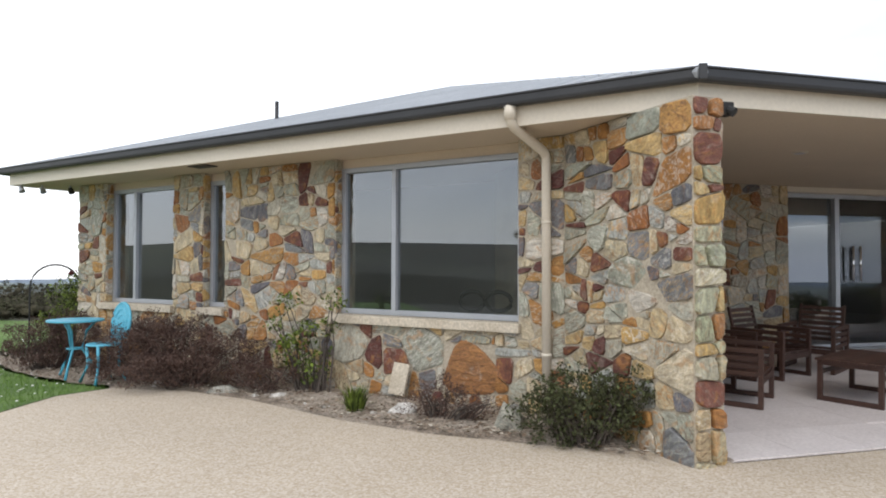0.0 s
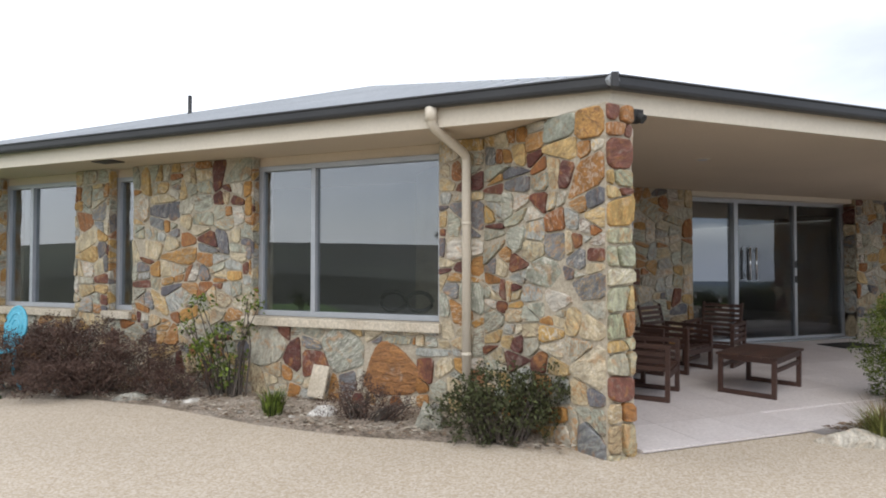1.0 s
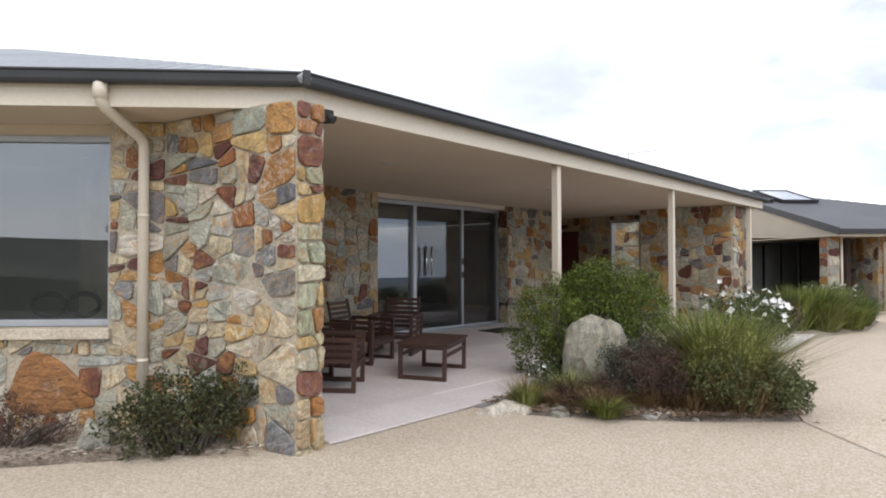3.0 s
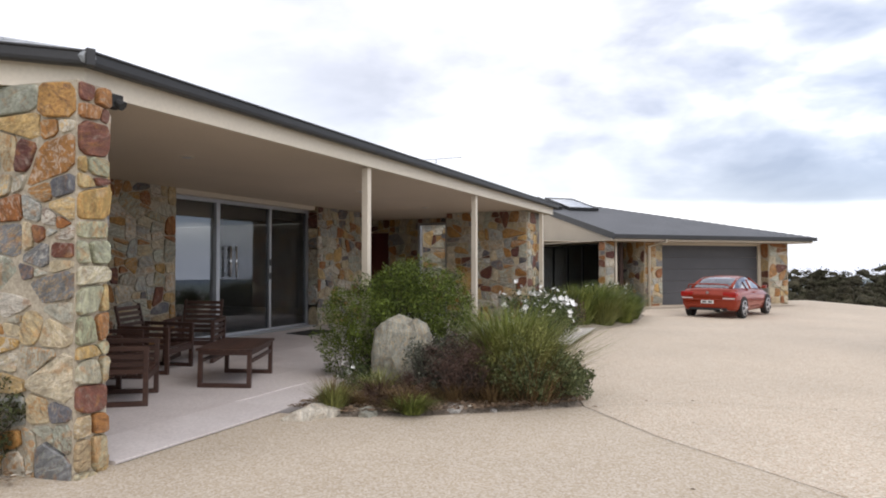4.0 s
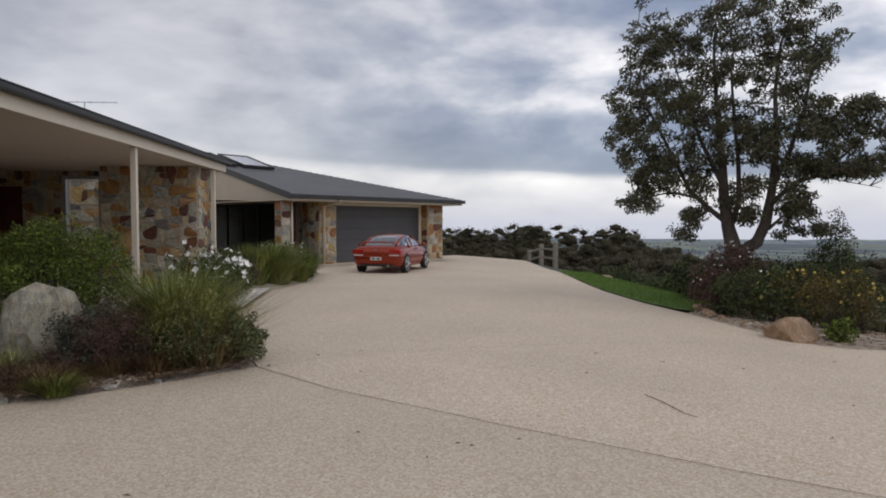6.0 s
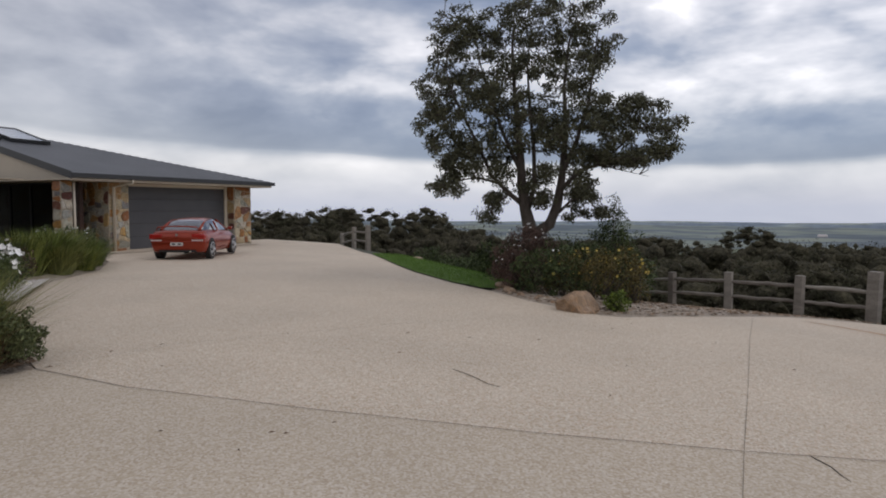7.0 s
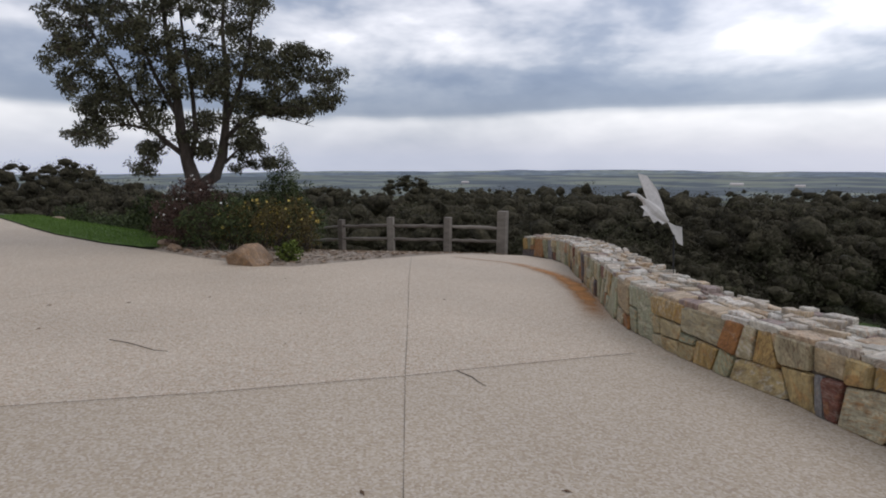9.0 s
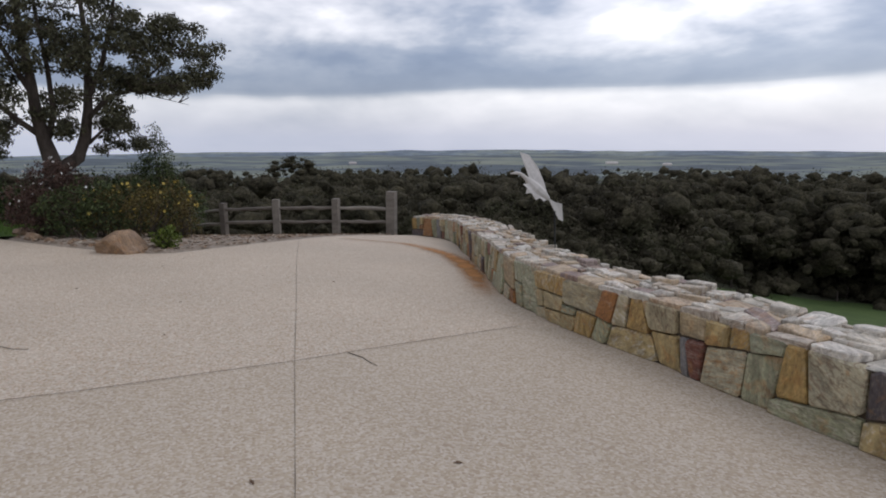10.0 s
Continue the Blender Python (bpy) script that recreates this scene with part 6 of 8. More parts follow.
# pale farm sheds far out on the plain
for b_, r_, w_ in ((140.5, 2350, 26), (163.0, 2300, 40), (167.5, 2280, 28)):
    x, y = r_ * math.sin(radians(b_)), r_ * math.cos(radians(b_))
    z = terrain_z(x, y) - 0.5
    bm = bmesh.new()
    prof_ = [(-w_ * 0.2, 0), (w_ * 0.2, 0), (w_ * 0.2, 5.5), (0, 8.0), (-w_ * 0.2, 5.5)]
    ends_ = [[bm.verts.new((e_ * w_ / 2, yy_, zz_)) for yy_, zz_ in prof_] for e_ in (-1, 1)]
    bm.faces.new(ends_[0]); bm.faces.new(ends_[1][::-1])
    for k_ in range(5):
        bm.faces.new((ends_[0][k_], ends_[0][(k_ + 1) % 5], ends_[1][(k_ + 1) % 5], ends_[1][k_]))
    shed = part("farm_shed", bm, M_SLAB)
    shed.matrix_world = pose(x, y, z, 0, 0, 180 - b_ + 8)
    tagged(shed, "pale gabled farm shed far out on the plain", "shed", "sheds on the plain")

# ---- veranda furniture ----


def loop_frame(bm, x, y0, y1, z1, w=0.045, z0=0.0):
    """A standing rectangle of square bars in the y-z plane."""
    box(bm, x - w / 2, x + w / 2, y0, y0 + w, z0, z1, 0.004)
    box(bm, x - w / 2, x + w / 2, y1 - w, y1, z0, z1, 0.004)
    box(bm, x - w / 2, x + w / 2, y0 + w, y1 - w, z0, z0 + w, 0.004)
    box(bm, x - w / 2, x + w / 2, y0 + w, y1 - w, z1 - w, z1, 0.004)


chair = empty("armchair", pose(0, 0, 0))
for x in (-0.30, 0.30):
    bm = bmesh.new(); loop_frame(bm, x, -0.32, 0.32, 0.56); part("side_frame", bm, M_WOOD, chair)
    for z in (0.30, 0.37, 0.44):
        boxes("side_slat", [(x - 0.01, x + 0.01, -0.274, 0.274, z, z + 0.042)], M_WOOD, chair)
for k in range(6):
    y = -0.30 + k * 0.095
    boxes("seat_slat", [(-0.276, 0.276, y, y + 0.08, 0.30 - 0.012 * k, 0.322 - 0.012 * k)], M_WOOD, chair, bevel=0.004)
mb = pose(0, 0.24, 0.25, -14)
for x in (-0.265, 0.235):
    boxes("back_stile", [(x, x + 0.03, 0, 0.03, 0, 0.56)], M_WOOD, chair, m=mb, bevel=0.004)
for k in range(7):
    z = 0.09 + k * 0.067
    boxes("back_slat", [(-0.234, 0.234, 0.004, 0.024, z, z + 0.045)], M_WOOD, chair, m=mb, bevel=0.004)
boxes("front_rail", [(-0.276, 0.276, -0.315, -0.29, 0.23, 0.295)], M_WOOD, chair)
tagged(chair, "low dark-stained slatted hardwood armchair on the veranda", "armchair", "veranda armchairs")


def set_pose(ob, m):
    ob.matrix_world = m


def stand(x, y, rz):
    """A pose on the sloping veranda floor."""
    return pose(x, y, slab_z(y) + 0.001, math.degrees(math.atan(0.0223)) * math.cos(radians(rz)), -math.degrees(math.atan(0.0223)) * math.sin(radians(rz)), rz)


set_pose(chair, stand(4.40, 5.48, 40))
copy_thing(chair, stand(5.76, 6.52, 20))
copy_thing(chair, stand(6.58, 6.72, -60))
copy_thing(chair, stand(4.85, 6.30, 30))

table = empty("coffee_table", stand(5.76, 5.23, 25.5))
for x in (-0.445, 0.445):
    bm = bmesh.new(); loop_frame(bm, x, -0.285, 0.285, 0.395, 0.045); part("leg_frame", bm, M_WOOD, table)
for y in (-0.262, 0.262):
    boxes("apron_rail", [(-0.422, 0.422, y - 0.015, y + 0.015, 0.26, 0.295), (-0.422, 0.422, y - 0.015, y + 0.015, 0.345, 0.39)], M_WOOD, table)
for k in range(8):
    y = -0.30 + k * 0.0755
    boxes("top_slat", [(-0.49, 0.49, y, y + 0.0715, 0.396, 0.42)], M_WOOD, table, bevel=0.004)
tagged(table, "low dark-stained slatted hardwood coffee table", "coffee table")

# soffit downlights and sensor
for x, y in ((5.3, 5.55), (12.1, 5.97), (9.0, 5.6)):
    dl = empty("downlight", pose(x, y, SOFFIT_Z))
    bm = bmesh.new()
    bmesh.ops.create_cone(bm, cap_ends=True, segments=24, radius1=0.075, radius2=0.085, depth=0.012, matrix=Matrix.Translation((0, 0, -0.007)))
    part("trim_ring", bm, M_CREAM, dl)
    bm = bmesh.new()
    bmesh.ops.create_cone(bm, cap_ends=True, segments=20, radius1=0.05, radius2=0.05, depth=0.004, matrix=Matrix.Translation((0, 0, -0.016)))
    part("lens", bm, M_ALU, dl)
    tagged(dl, "round recessed soffit downlight, unlit", "downlight", "soffit downlights")
vent = boxes("soffit_vent", [(-0.16, 0.16, -0.09, 0.09, -0.012, 0.0)], M_GUTTER, None, m=pose(-0.86, 8.2, SOFFIT_Z, 0, 0, -45), bevel=0.003)
tagged(vent, "small dark vent in the soffit", "vent")
sens = empty("security_light", pose(3.10, 3.93, 2.40))
bm = bmesh.new(); box(bm, -0.05, 0.05, -0.05, 0.04, -0.02, 0.075, 0.012); part("housing", bm, M_BLACK, sens)
bm = bmesh.new(); tube(bm, [(0, -0.045, 0.02), (0.02, -0.085, -0.01)], [0.03, 0.036], 10); part("lamp_head", bm, M_BLACK, sens)
tagged(sens, "small black security light on the pillar top", "security light")
for k, (s_, d_) in enumerate(((10.25, 5.05), (10.05, 5.25), (9.75, 5.5))):
    x, y = wing(s_, d_)
    sp = empty("eave_spotlight", pose(x, y, SOFFIT_Z))
    bm = bmesh.new(); tube(bm, [(0, 0, 0), (0, 0, -0.05)], 0.018, 8); part("stem", bm, M_ALU, sp)
    bm = bmesh.new(); tube(bm, [(0, 0, -0.04), (0.03, -0.03, -0.11)], [0.03, 0.045], 10); part("lamp_head", bm, M_BLACK if k == 2 else M_ALU, sp)
    tagged(sp, "small spotlight under the end eave", "spotlight", "eave spotlights")

# roof fittings: flue, aerial, solar collectors
flue = empty("flue_pipe", pose(0.0, 10.35, 3.45))
bm = bmesh.new(); tube(bm, [(0, 0, -0.2), (0, 0, 0.42)], 0.032, 10); part("pipe", bm, M_GUTTER, flue, smooth=True)
bm = bmesh.new(); tube(bm, [(0, 0, -0.03), (0, 0, 0.05)], [0.09, 0.035], 12); part("flashing", bm, M_ROOF, flue)
tagged(flue, "thin grey vent pipe standing on the roof", "vent pipe")
aer = empty("tv_aerial", pose(12.7, 6.0, 3.26))
bm = bmesh.new(); tube(bm, [(0, 0, -0.1), (0, 0, 0.34)], 0.012, 6); part("mast", bm, M_ALU, aer)
bm = bmesh.new(); tube(bm, [(-0.25, 0.5, 0.30), (0.22, -0.5, 0.38)], 0.009, 6); part("boom", bm, M_ALU, aer)
for k in range(6):
    t = k / 5
    p = Vector((-0.25, 0.5, 0.30)).lerp(Vector((0.22, -0.5, 0.38)), t)
    bm = bmesh.new(); tube(bm, [p - Vector((0.13, 0.06, 0)), p + Vector((0.13, 0.06, 0))], 0.004, 5); part("rod", bm, M_ALU, aer)
tagged(aer, "slender metal television aerial on the roof", "aerial")
M_COLLECT = M_GLASS
M_ABSORB = mat("absorber", [(0.3, (0.02, 0.025, 0.04)), (0.7, (0.03, 0.035, 0.05))], rough=0.3, bump=0.0)
slope = math.degrees(math.atan((GR - GE) / 6.2))
for s_, d_, w_ in ((13.95, 22.75, 1.35), (12.55, 22.85, 1.0)):
    x, y = gp(d_, s_)
    zr = GE + (d_ - D_E) * (GR - GE) / 6.2
    so = empty("solar_collector", Matrix.Translation((x, y, zr + 0.06)) @ pose(0, 0, 0, 0, 0, -45) @ pose(0, 0, 0, slope + 2))
    boxes("frame", [(-w_ / 2, w_ / 2, -1.0, -0.93, 0, 0.11), (-w_ / 2, w_ / 2, 0.93, 1.0, 0, 0.11), (-w_ / 2, -w_ / 2 + 0.07, -0.93, 0.93, 0, 0.11), (w_ / 2 - 0.07, w_ / 2, -0.93, 0.93, 0, 0.11)], M_GUTTER, so)
    boxes("absorber_plate", [(-w_ / 2 + 0.05, w_ / 2 - 0.05, -0.95, 0.95, 0.01, 0.03)], M_ABSORB, so)
    boxes("cover_glass", [(-w_ / 2 + 0.05, w_ / 2 - 0.05, -0.95, 0.95, 0.085, 0.092)], M_COLLECT, so)
    boxes("bracket", [(-w_ / 2 + 0.1, -w_ / 2 + 0.16, -0.9, 0.9, -0.12, 0.0), (w_ / 2 - 0.16, w_ / 2 - 0.1, -0.9, 0.9, -0.12, 0.0)], M_ALU, so)
    tagged(so, "flat solar water collector on the garage roof", "solar panel", "roof collectors")

# two round-backed chairs inside the big window
for u in (6.27, 6.60):
    rc = empty("dining_chair", M_WING @ pose(u, 0.85, FLOOR_Z, 0, 0, 8))
    bm = bmesh.new()
    tube(bm, [(0.145 * math.cos(a), 0, 0.87 + 0.105 * math.sin(a)) for a in [2 * math.pi * k / 20 for k in range(21)]], 0.024, 8)
    part("round_back", bm, M_BLACK, rc, smooth=True)
    boxes("seat", [(-0.21, 0.21, 0.0, 0.42, 0.44, 0.48)], M_WOOD, rc, bevel=0.01)
    for lx in (-0.18, 0.18):
        for ly in (0.02, 0.39):
            bm = bmesh.new(); tube(bm, [(lx, ly, 0), (lx * 0.95, ly, 0.72 if ly < 0.1 else 0.44)], 0.014, 6); part("leg", bm, M_BLACK, rc)
    tagged(rc, "dark bentwood chair with a round hoop back", "chair", "chairs inside the window")

# ---- the coupe ----
M_CARPAINT = mat("metallic_orange_red", [(0.3, (0.24, 0.029, 0.013)), (0.7, (0.28, 0.037, 0.015))], scale=1.0, rough=0.2, bump=0.0, grain=0.05, metal=0.35)
M_CARGLASS = glass("car_glass", (0.30, 0.32, 0.34), 0.22)
M_REFLECT = mat("pale_reflector", [(0.3, (0.55, 0.50, 0.48)), (0.7, (0.62, 0.57, 0.55))], rough=0.2, bump=0.0, grain=0.05)
M_LAMP = mat("red_lamp_lens", [(0.3, (0.30, 0.012, 0.01)), (0.7, (0.36, 0.02, 0.015))], rough=0.15, bump=0.0, grain=0.05)
M_RIM = mat("alloy_rim", [(0.3, (0.50, 0.50, 0.51)), (0.7, (0.60, 0.60, 0.61))], rough=0.3, bump=0.0, metal=0.8, grain=0.05)
CAR_K = 0.84
car = empty("car", pose(20.1, 0.27, ground_z(20.1, 0.3) + 0.012, 0, 0, -17) @ Matrix.Scale(CAR_K, 4))
tagged(car, "metallic orange-red two-door coupe parked before the garage", "car")


def loft(rows_, closed_ends=True):
    bm_ = bmesh.new()
    rings_ = [[bm_.verts.new(p) for p in r] for r in rows_]
    for r0, r1 in zip(rings_, rings_[1:]):
        for k_ in range(len(r0) - 1):
            bm_.faces.new((r0[k_], r0[k_ + 1], r1[k_ + 1], r1[k_]))
    if closed_ends:
        bm_.faces.new(rings_[0][::-1]); bm_.faces.new(rings_[-1])
    return bm_


def car_ring(x, zb, zs, zt, zc, wb, ws, wt):
    """Half-round section: floor, sill, shoulder, deck edge, deck centre, mirrored."""
    half = [(0.0, zb), (wb * 0.92, zb), (wb, zb + 0.06), (ws, zs), (ws - 0.01, zs + (zt - zs) * 0.5), (wt, zt), (wt * 0.6, zc - 0.008), (0.0, zc)]
    return [(x, -y, z) for y, z in half] + [(x, y, z) for y, z in half[-2:0:-1]]


STN = [(-2.08, 0.40, 0.50, 0.70, 0.72, 0.60, 0.66, 0.62), (-2.03, 0.30, 0.48, 0.82, 0.85, 0.74, 0.80, 0.72), (-1.90, 0.24, 0.46, 0.90, 0.93, 0.80, 0.85, 0.76), (-1.60, 0.21, 0.45, 0.92, 0.955, 0.82, 0.865, 0.78),
       (-1.20, 0.20, 0.45, 0.92, 0.95, 0.82, 0.87, 0.80), (-0.6, 0.19, 0.45, 0.90, 0.92, 0.82, 0.86, 0.81), (0.2, 0.19, 0.45, 0.87, 0.89, 0.82, 0.86, 0.80), (0.8, 0.19, 0.45, 0.84, 0.88, 0.82, 0.86, 0.78),
       (1.25, 0.20, 0.45, 0.77, 0.82, 0.82, 0.865, 0.76), (1.70, 0.21, 0.44, 0.68, 0.73, 0.80, 0.85, 0.72), (2.05, 0.25, 0.42, 0.58, 0.62, 0.72, 0.76, 0.62), (2.24, 0.34, 0.44, 0.50, 0.52, 0.45, 0.5, 0.42)]
rows_ = [car_ring(*s_) for s_ in STN]
bm = loft([r + r[:1] for r in rows_], False)
bmesh.ops.remove_doubles(bm, verts=bm.verts, dist=0.0005)
bmesh.ops.holes_fill(bm, edges=[e for e in bm.edges if e.is_boundary])
part("body", bm, M_CARPAINT, car, smooth=True)
GH = [(-1.72, 0.95, 0.60, 0.955), (-1.15, 0.93, 0.74, 1.20), (-0.70, 0.91, 0.77, 1.29), (-0.25, 0.90, 0.77, 1.315), (0.15, 0.89, 0.765, 1.28), (0.55, 0.88, 0.75, 1.10), (0.98, 0.87, 0.70, 0.885)]


def gh_ring(x, zb, w, zt):
    h_ = zt - zb
    t_ = min(1.0, h_ / 0.3)
    wt = w - 0.20 * t_
    return [(x, -w, zb), (x, -(w + wt) / 2 - 0.01 * t_, zb + h_ * 0.52), (x, -wt, zb + h_ * 0.90), (x, -wt * 0.6, zb + h_ * 0.985), (x, 0, zt), (x, wt * 0.6, zb + h_ * 0.985), (x, wt, zb + h_ * 0.90), (x, (w + wt) / 2 + 0.01 * t_, zb + h_ * 0.52), (x, w, zb)]


ringsg = [gh_ring(*g_) for g_ in GH]
bm = loft(ringsg, True)
part("window_glass", bm, M_CARGLASS, car, "dark tinted glass", smooth=True)
roof_rows = [[(x, y * 1.004, z + 0.006) for x, y, z in r[2:7]] for r in ringsg[1:6]]
roof_rows[0] = [(x + 0.12, y, z + 0.012) for x, y, z in roof_rows[0]]
roof_rows[-1] = [(x - 0.22, y, z + 0.045) for x, y, z in roof_rows[-1]]
part("roof_panel", loft(roof_rows, False), M_CARPAINT, car, smooth=True)
for sgn in (-1, 1):
    j = 0 if sgn < 0 else 8
    for pts, nm in (([ringsg[0][j], ringsg[1][2 if sgn < 0 else 6], ringsg[2][2 if sgn < 0 else 6]], "rear_pillar"), ([ringsg[6][j], ringsg[5][2 if sgn < 0 else 6], ringsg[4][2 if sgn < 0 else 6]], "front_pillar")):
        bm = bmesh.new(); tube(bm, [Vector(p) * 1.0 for p in pts], [0.05, 0.035, 0.02], 7); part(nm, bm, M_CARPAINT, car, smooth=True)
    bm = bmesh.new(); tube(bm, [(-0.62, sgn * 0.845, 0.90), (-0.66, sgn * 0.72, 1.20)], 0.03, 6); part("door_pillar", bm, M_CARPAINT, car)
    bm = bmesh.new(); box(bm, 0.52, 0.66, sgn * 0.93 - 0.07, sgn * 0.93 + 0.07, 0.88, 0.99, 0.03); part("door_mirror", bm, M_CARPAINT, car)
    bm = bmesh.new(); box(bm, -2.075, -1.84, sgn * 0.655 - 0.20, sgn * 0.655 + 0.20, 0.655, 0.83, 0.05); part("tail_lamp", bm, M_LAMP, car, "red tail lamp lens")
    bm = bmesh.new(); box(bm, -2.085, -1.9, sgn * 0.63 - 0.17, sgn * 0.63 + 0.17, 0.605, 0.645, 0.012); part("reflector", bm, M_REFLECT, car, "pale reversing lamp strip")
    bm = bmesh.new(); box(bm, 1.93, 2.08, sgn * 0.55 - 0.14, sgn * 0.55 + 0.14, 0.50, 0.60, 0.03); part("headlamp", bm, M_CARGLASS, car)
    bm = bmesh.new(); box(bm, -0.52, 0.42, sgn * 0.855 - 0.004, sgn * 0.855 + 0.006, 0.30, 0.33, 0.002); part("sill_trim", bm, M_CARPAINT, car)
    for wx_ in (-1.32, 1.20):
        wh = part("wheel", (lambda b: (tube(b, [(wx_, sgn * 0.70, 0.31), (wx_, sgn * 0.885, 0.31)], 0.31, 28), b)[1])(bmesh.new()), M_BLACK, car)
        b2 = bmesh.new(); tube(b2, [(wx_, sgn * 0.87, 0.31), (wx_, sgn * 0.892, 0.31)], [0.245, 0.235], 24); part("rim", b2, M_RIM, wh)
        for a_ in range(5):
            t_ = a_ * 1.2566
            b2 = bmesh.new(); tube(b2, [(wx_, sgn * 0.897, 0.31), (wx_ + 0.22 * math.cos(t_), sgn * 0.893, 0.31 + 0.22 * math.sin(t_))], 0.030, 5); part("spoke", b2, M_RIM, wh)
            t_ += 0.628
            b2 = bmesh.new(); tube(b2, [(wx_ + 0.10 * math.cos(t_), sgn * 0.893, 0.31 + 0.10 * math.sin(t_)), (wx_ + 0.20 * math.cos(t_), sgn * 0.893, 0.31 + 0.20 * math.sin(t_))], [0.02, 0.05], 8); part("rim_opening", b2, M_GUTTER, wh)
        b2 = bmesh.new(); tube(b2, [(wx_, sgn * 0.80, 0.33), (wx_, sgn * 0.873, 0.33)], 0.345, 28); part("wheel_arch", b2, M_BLACK, car)
bm = bmesh.new(); tube(bm, [(-1.96, -0.66, 0.95), (-2.0, -0.60, 1.04), (-2.03, -0.3, 1.065), (-2.04, 0, 1.07), (-2.03, 0.3, 1.065), (-2.0, 0.60, 1.04), (-1.96, 0.66, 0.95)], 0.022, 7); part("spoiler", bm, M_CARPAINT, car, smooth=True)
boxes("plate", [(-2.112, -2.06, -0.19, 0.19, 0.46, 0.56)], M_PLATE, car, "pale registration plate with plain bars")
boxes("plate_bar", [(-2.116, -2.111, -0.15, -0.03, 0.485, 0.535), (-2.116, -2.111, 0.03, 0.15, 0.485, 0.535)], M_BLACK, car)
bm = bmesh.new(); box(bm, -2.06, -1.9, -0.58, 0.58, 0.25, 0.32, 0.02); part("bumper_valance", bm, M_BLACK, car)
bm = bmesh.new(); box(bm, -2.105, -1.86, -0.80, 0.80, 0.555, 0.60, 0.02); part("bumper_ridge", bm, M_CARPAINT, car, smooth=True)
bm = bmesh.new(); tube(bm, [(-2.04, -0.42, 0.27), (-2.12, -0.42, 0.27)], 0.035, 12); part("tailpipe", bm, M_STEEL, car)
bm = bmesh.new(); tube(bm, [(-2.078, 0, 0.80), (-2.09, 0, 0.80)], 0.04, 14); part("badge", bm, M_RIM, car)

# ---- blue garden table and chair, arch, bird on a stake ----
M_BLUE = mat("turquoise_paint", [(0.3, (0.07, 0.36, 0.50)), (0.7, (0.10, 0.42, 0.56))], scale=6, rough=0.5, bump=0.15, grain=0.15)
bt = empty("garden_table", pose(-2.34, 8.70, ground_z(-2.4, 8.7) + 0.035))
bm = bmesh.new(); tube(bm, [(0, 0, 0.665), (0, 0, 0.675), (0, 0, 0.69)], [0.30, 0.315, 0.31], 32); part("tabletop", bm, M_BLUE, bt)
for k in range(3):
    a = k * 2.094 + 0.4
    bm = bmesh.new()
    tube(bm, [(0.26 * math.cos(a), 0.26 * math.sin(a), 0.0), (0.20 * math.cos(a), 0.20 * math.sin(a), 0.12), (0.07 * math.cos(a), 0.07 * math.sin(a), 0.34), (0.12 * math.cos(a), 0.12 * math.sin(a), 0.55), (0.22 * math.cos(a), 0.22 * math.sin(a), 0.667)], 0.016, 7)
    part("leg", bm, M_BLUE, bt, smooth=True)
bm = bmesh.new(); tube(bm, [(0.09 * math.cos(k * 0.524), 0.09 * math.sin(k * 0.524), 0.34) for k in range(13)], 0.010, 6); part("brace_ring", bm, M_BLUE, bt)
tagged(bt, "round turquoise cast-metal garden table on the lawn edge", "garden table")
bc = empty("garden_chair", pose(-1.92, 8.24, ground_z(-2, 8.0) + 0.035, 0, 0, -50))
bm = bmesh.new(); tube(bm, [(0, 0, 0.42), (0, 0, 0.43), (0, 0, 0.445)], [0.175, 0.19, 0.18], 26); part("seat", bm, M_BLUE, bc)
for sx_, sy_ in ((-0.13, -0.13), (0.13, -0.13), (-0.13, 0.13), (0.13, 0.13)):
    bm = bmesh.new(); tube(bm, [(sx_ * 1.35, sy_ * 1.35, 0.0), (sx_ * 0.9, sy_ * 0.9, 0.2), (sx_, sy_, 0.43)], 0.017, 7); part("leg", bm, M_BLUE, bc, smooth=True)
bm = bmesh.new()
tube(bm, [(-0.15, 0.17, 0.44)] + [(-0.20 * math.cos(a), 0.20 + 0.03 * math.sin(a), 0.66 + 0.24 * math.sin(a)) for a in [k * math.pi / 14 for k in range(15)]] + [(0.15, 0.17, 0.44)], 0.016, 7)
part("back_hoop", bm, M_BLUE, bc, smooth=True)
bm = bmesh.new()
ovals = [[bm.verts.new((0.185 * math.cos(k * 0.2618), y_ + 0.025 * math.sin(k * 0.2618), 0.675 + 0.215 * math.sin(k * 0.2618))) for k in range(24)] for y_ in (0.196, 0.206)]
bm.faces.new(ovals[0]); bm.faces.new(ovals[1][::-1])
for k in range(24):
    bm.faces.new((ovals[0][k], ovals[1][k], ovals[1][(k + 1) % 24], ovals[0][(k + 1) % 24]))
part("back_panel", bm, M_BLUE, bc)
for r_ in (0.4, 0.72):
    bm = bmesh.new(); tube(bm, [(0.185 * r_ * math.cos(k * 0.349), 0.201 + 0.025 * r_ * math.sin(k * 0.349), 0.675 + 0.215 * r_ * math.sin(k * 0.349)) for k in range(19)], 0.013, 6); part("back_ring", bm, M_BLUE, bc, smooth=True)
for k in range(12):
    a = k * math.pi / 6
    bm = bmesh.new(); tube(bm, [(0.185 * f * math.cos(a), 0.201 + 0.025 * f * math.sin(a), 0.675 + 0.215 * f * math.sin(a)) for f in (0.72, 1.0)], 0.010, 6); part("back_bar", bm, M_BLUE, bc)
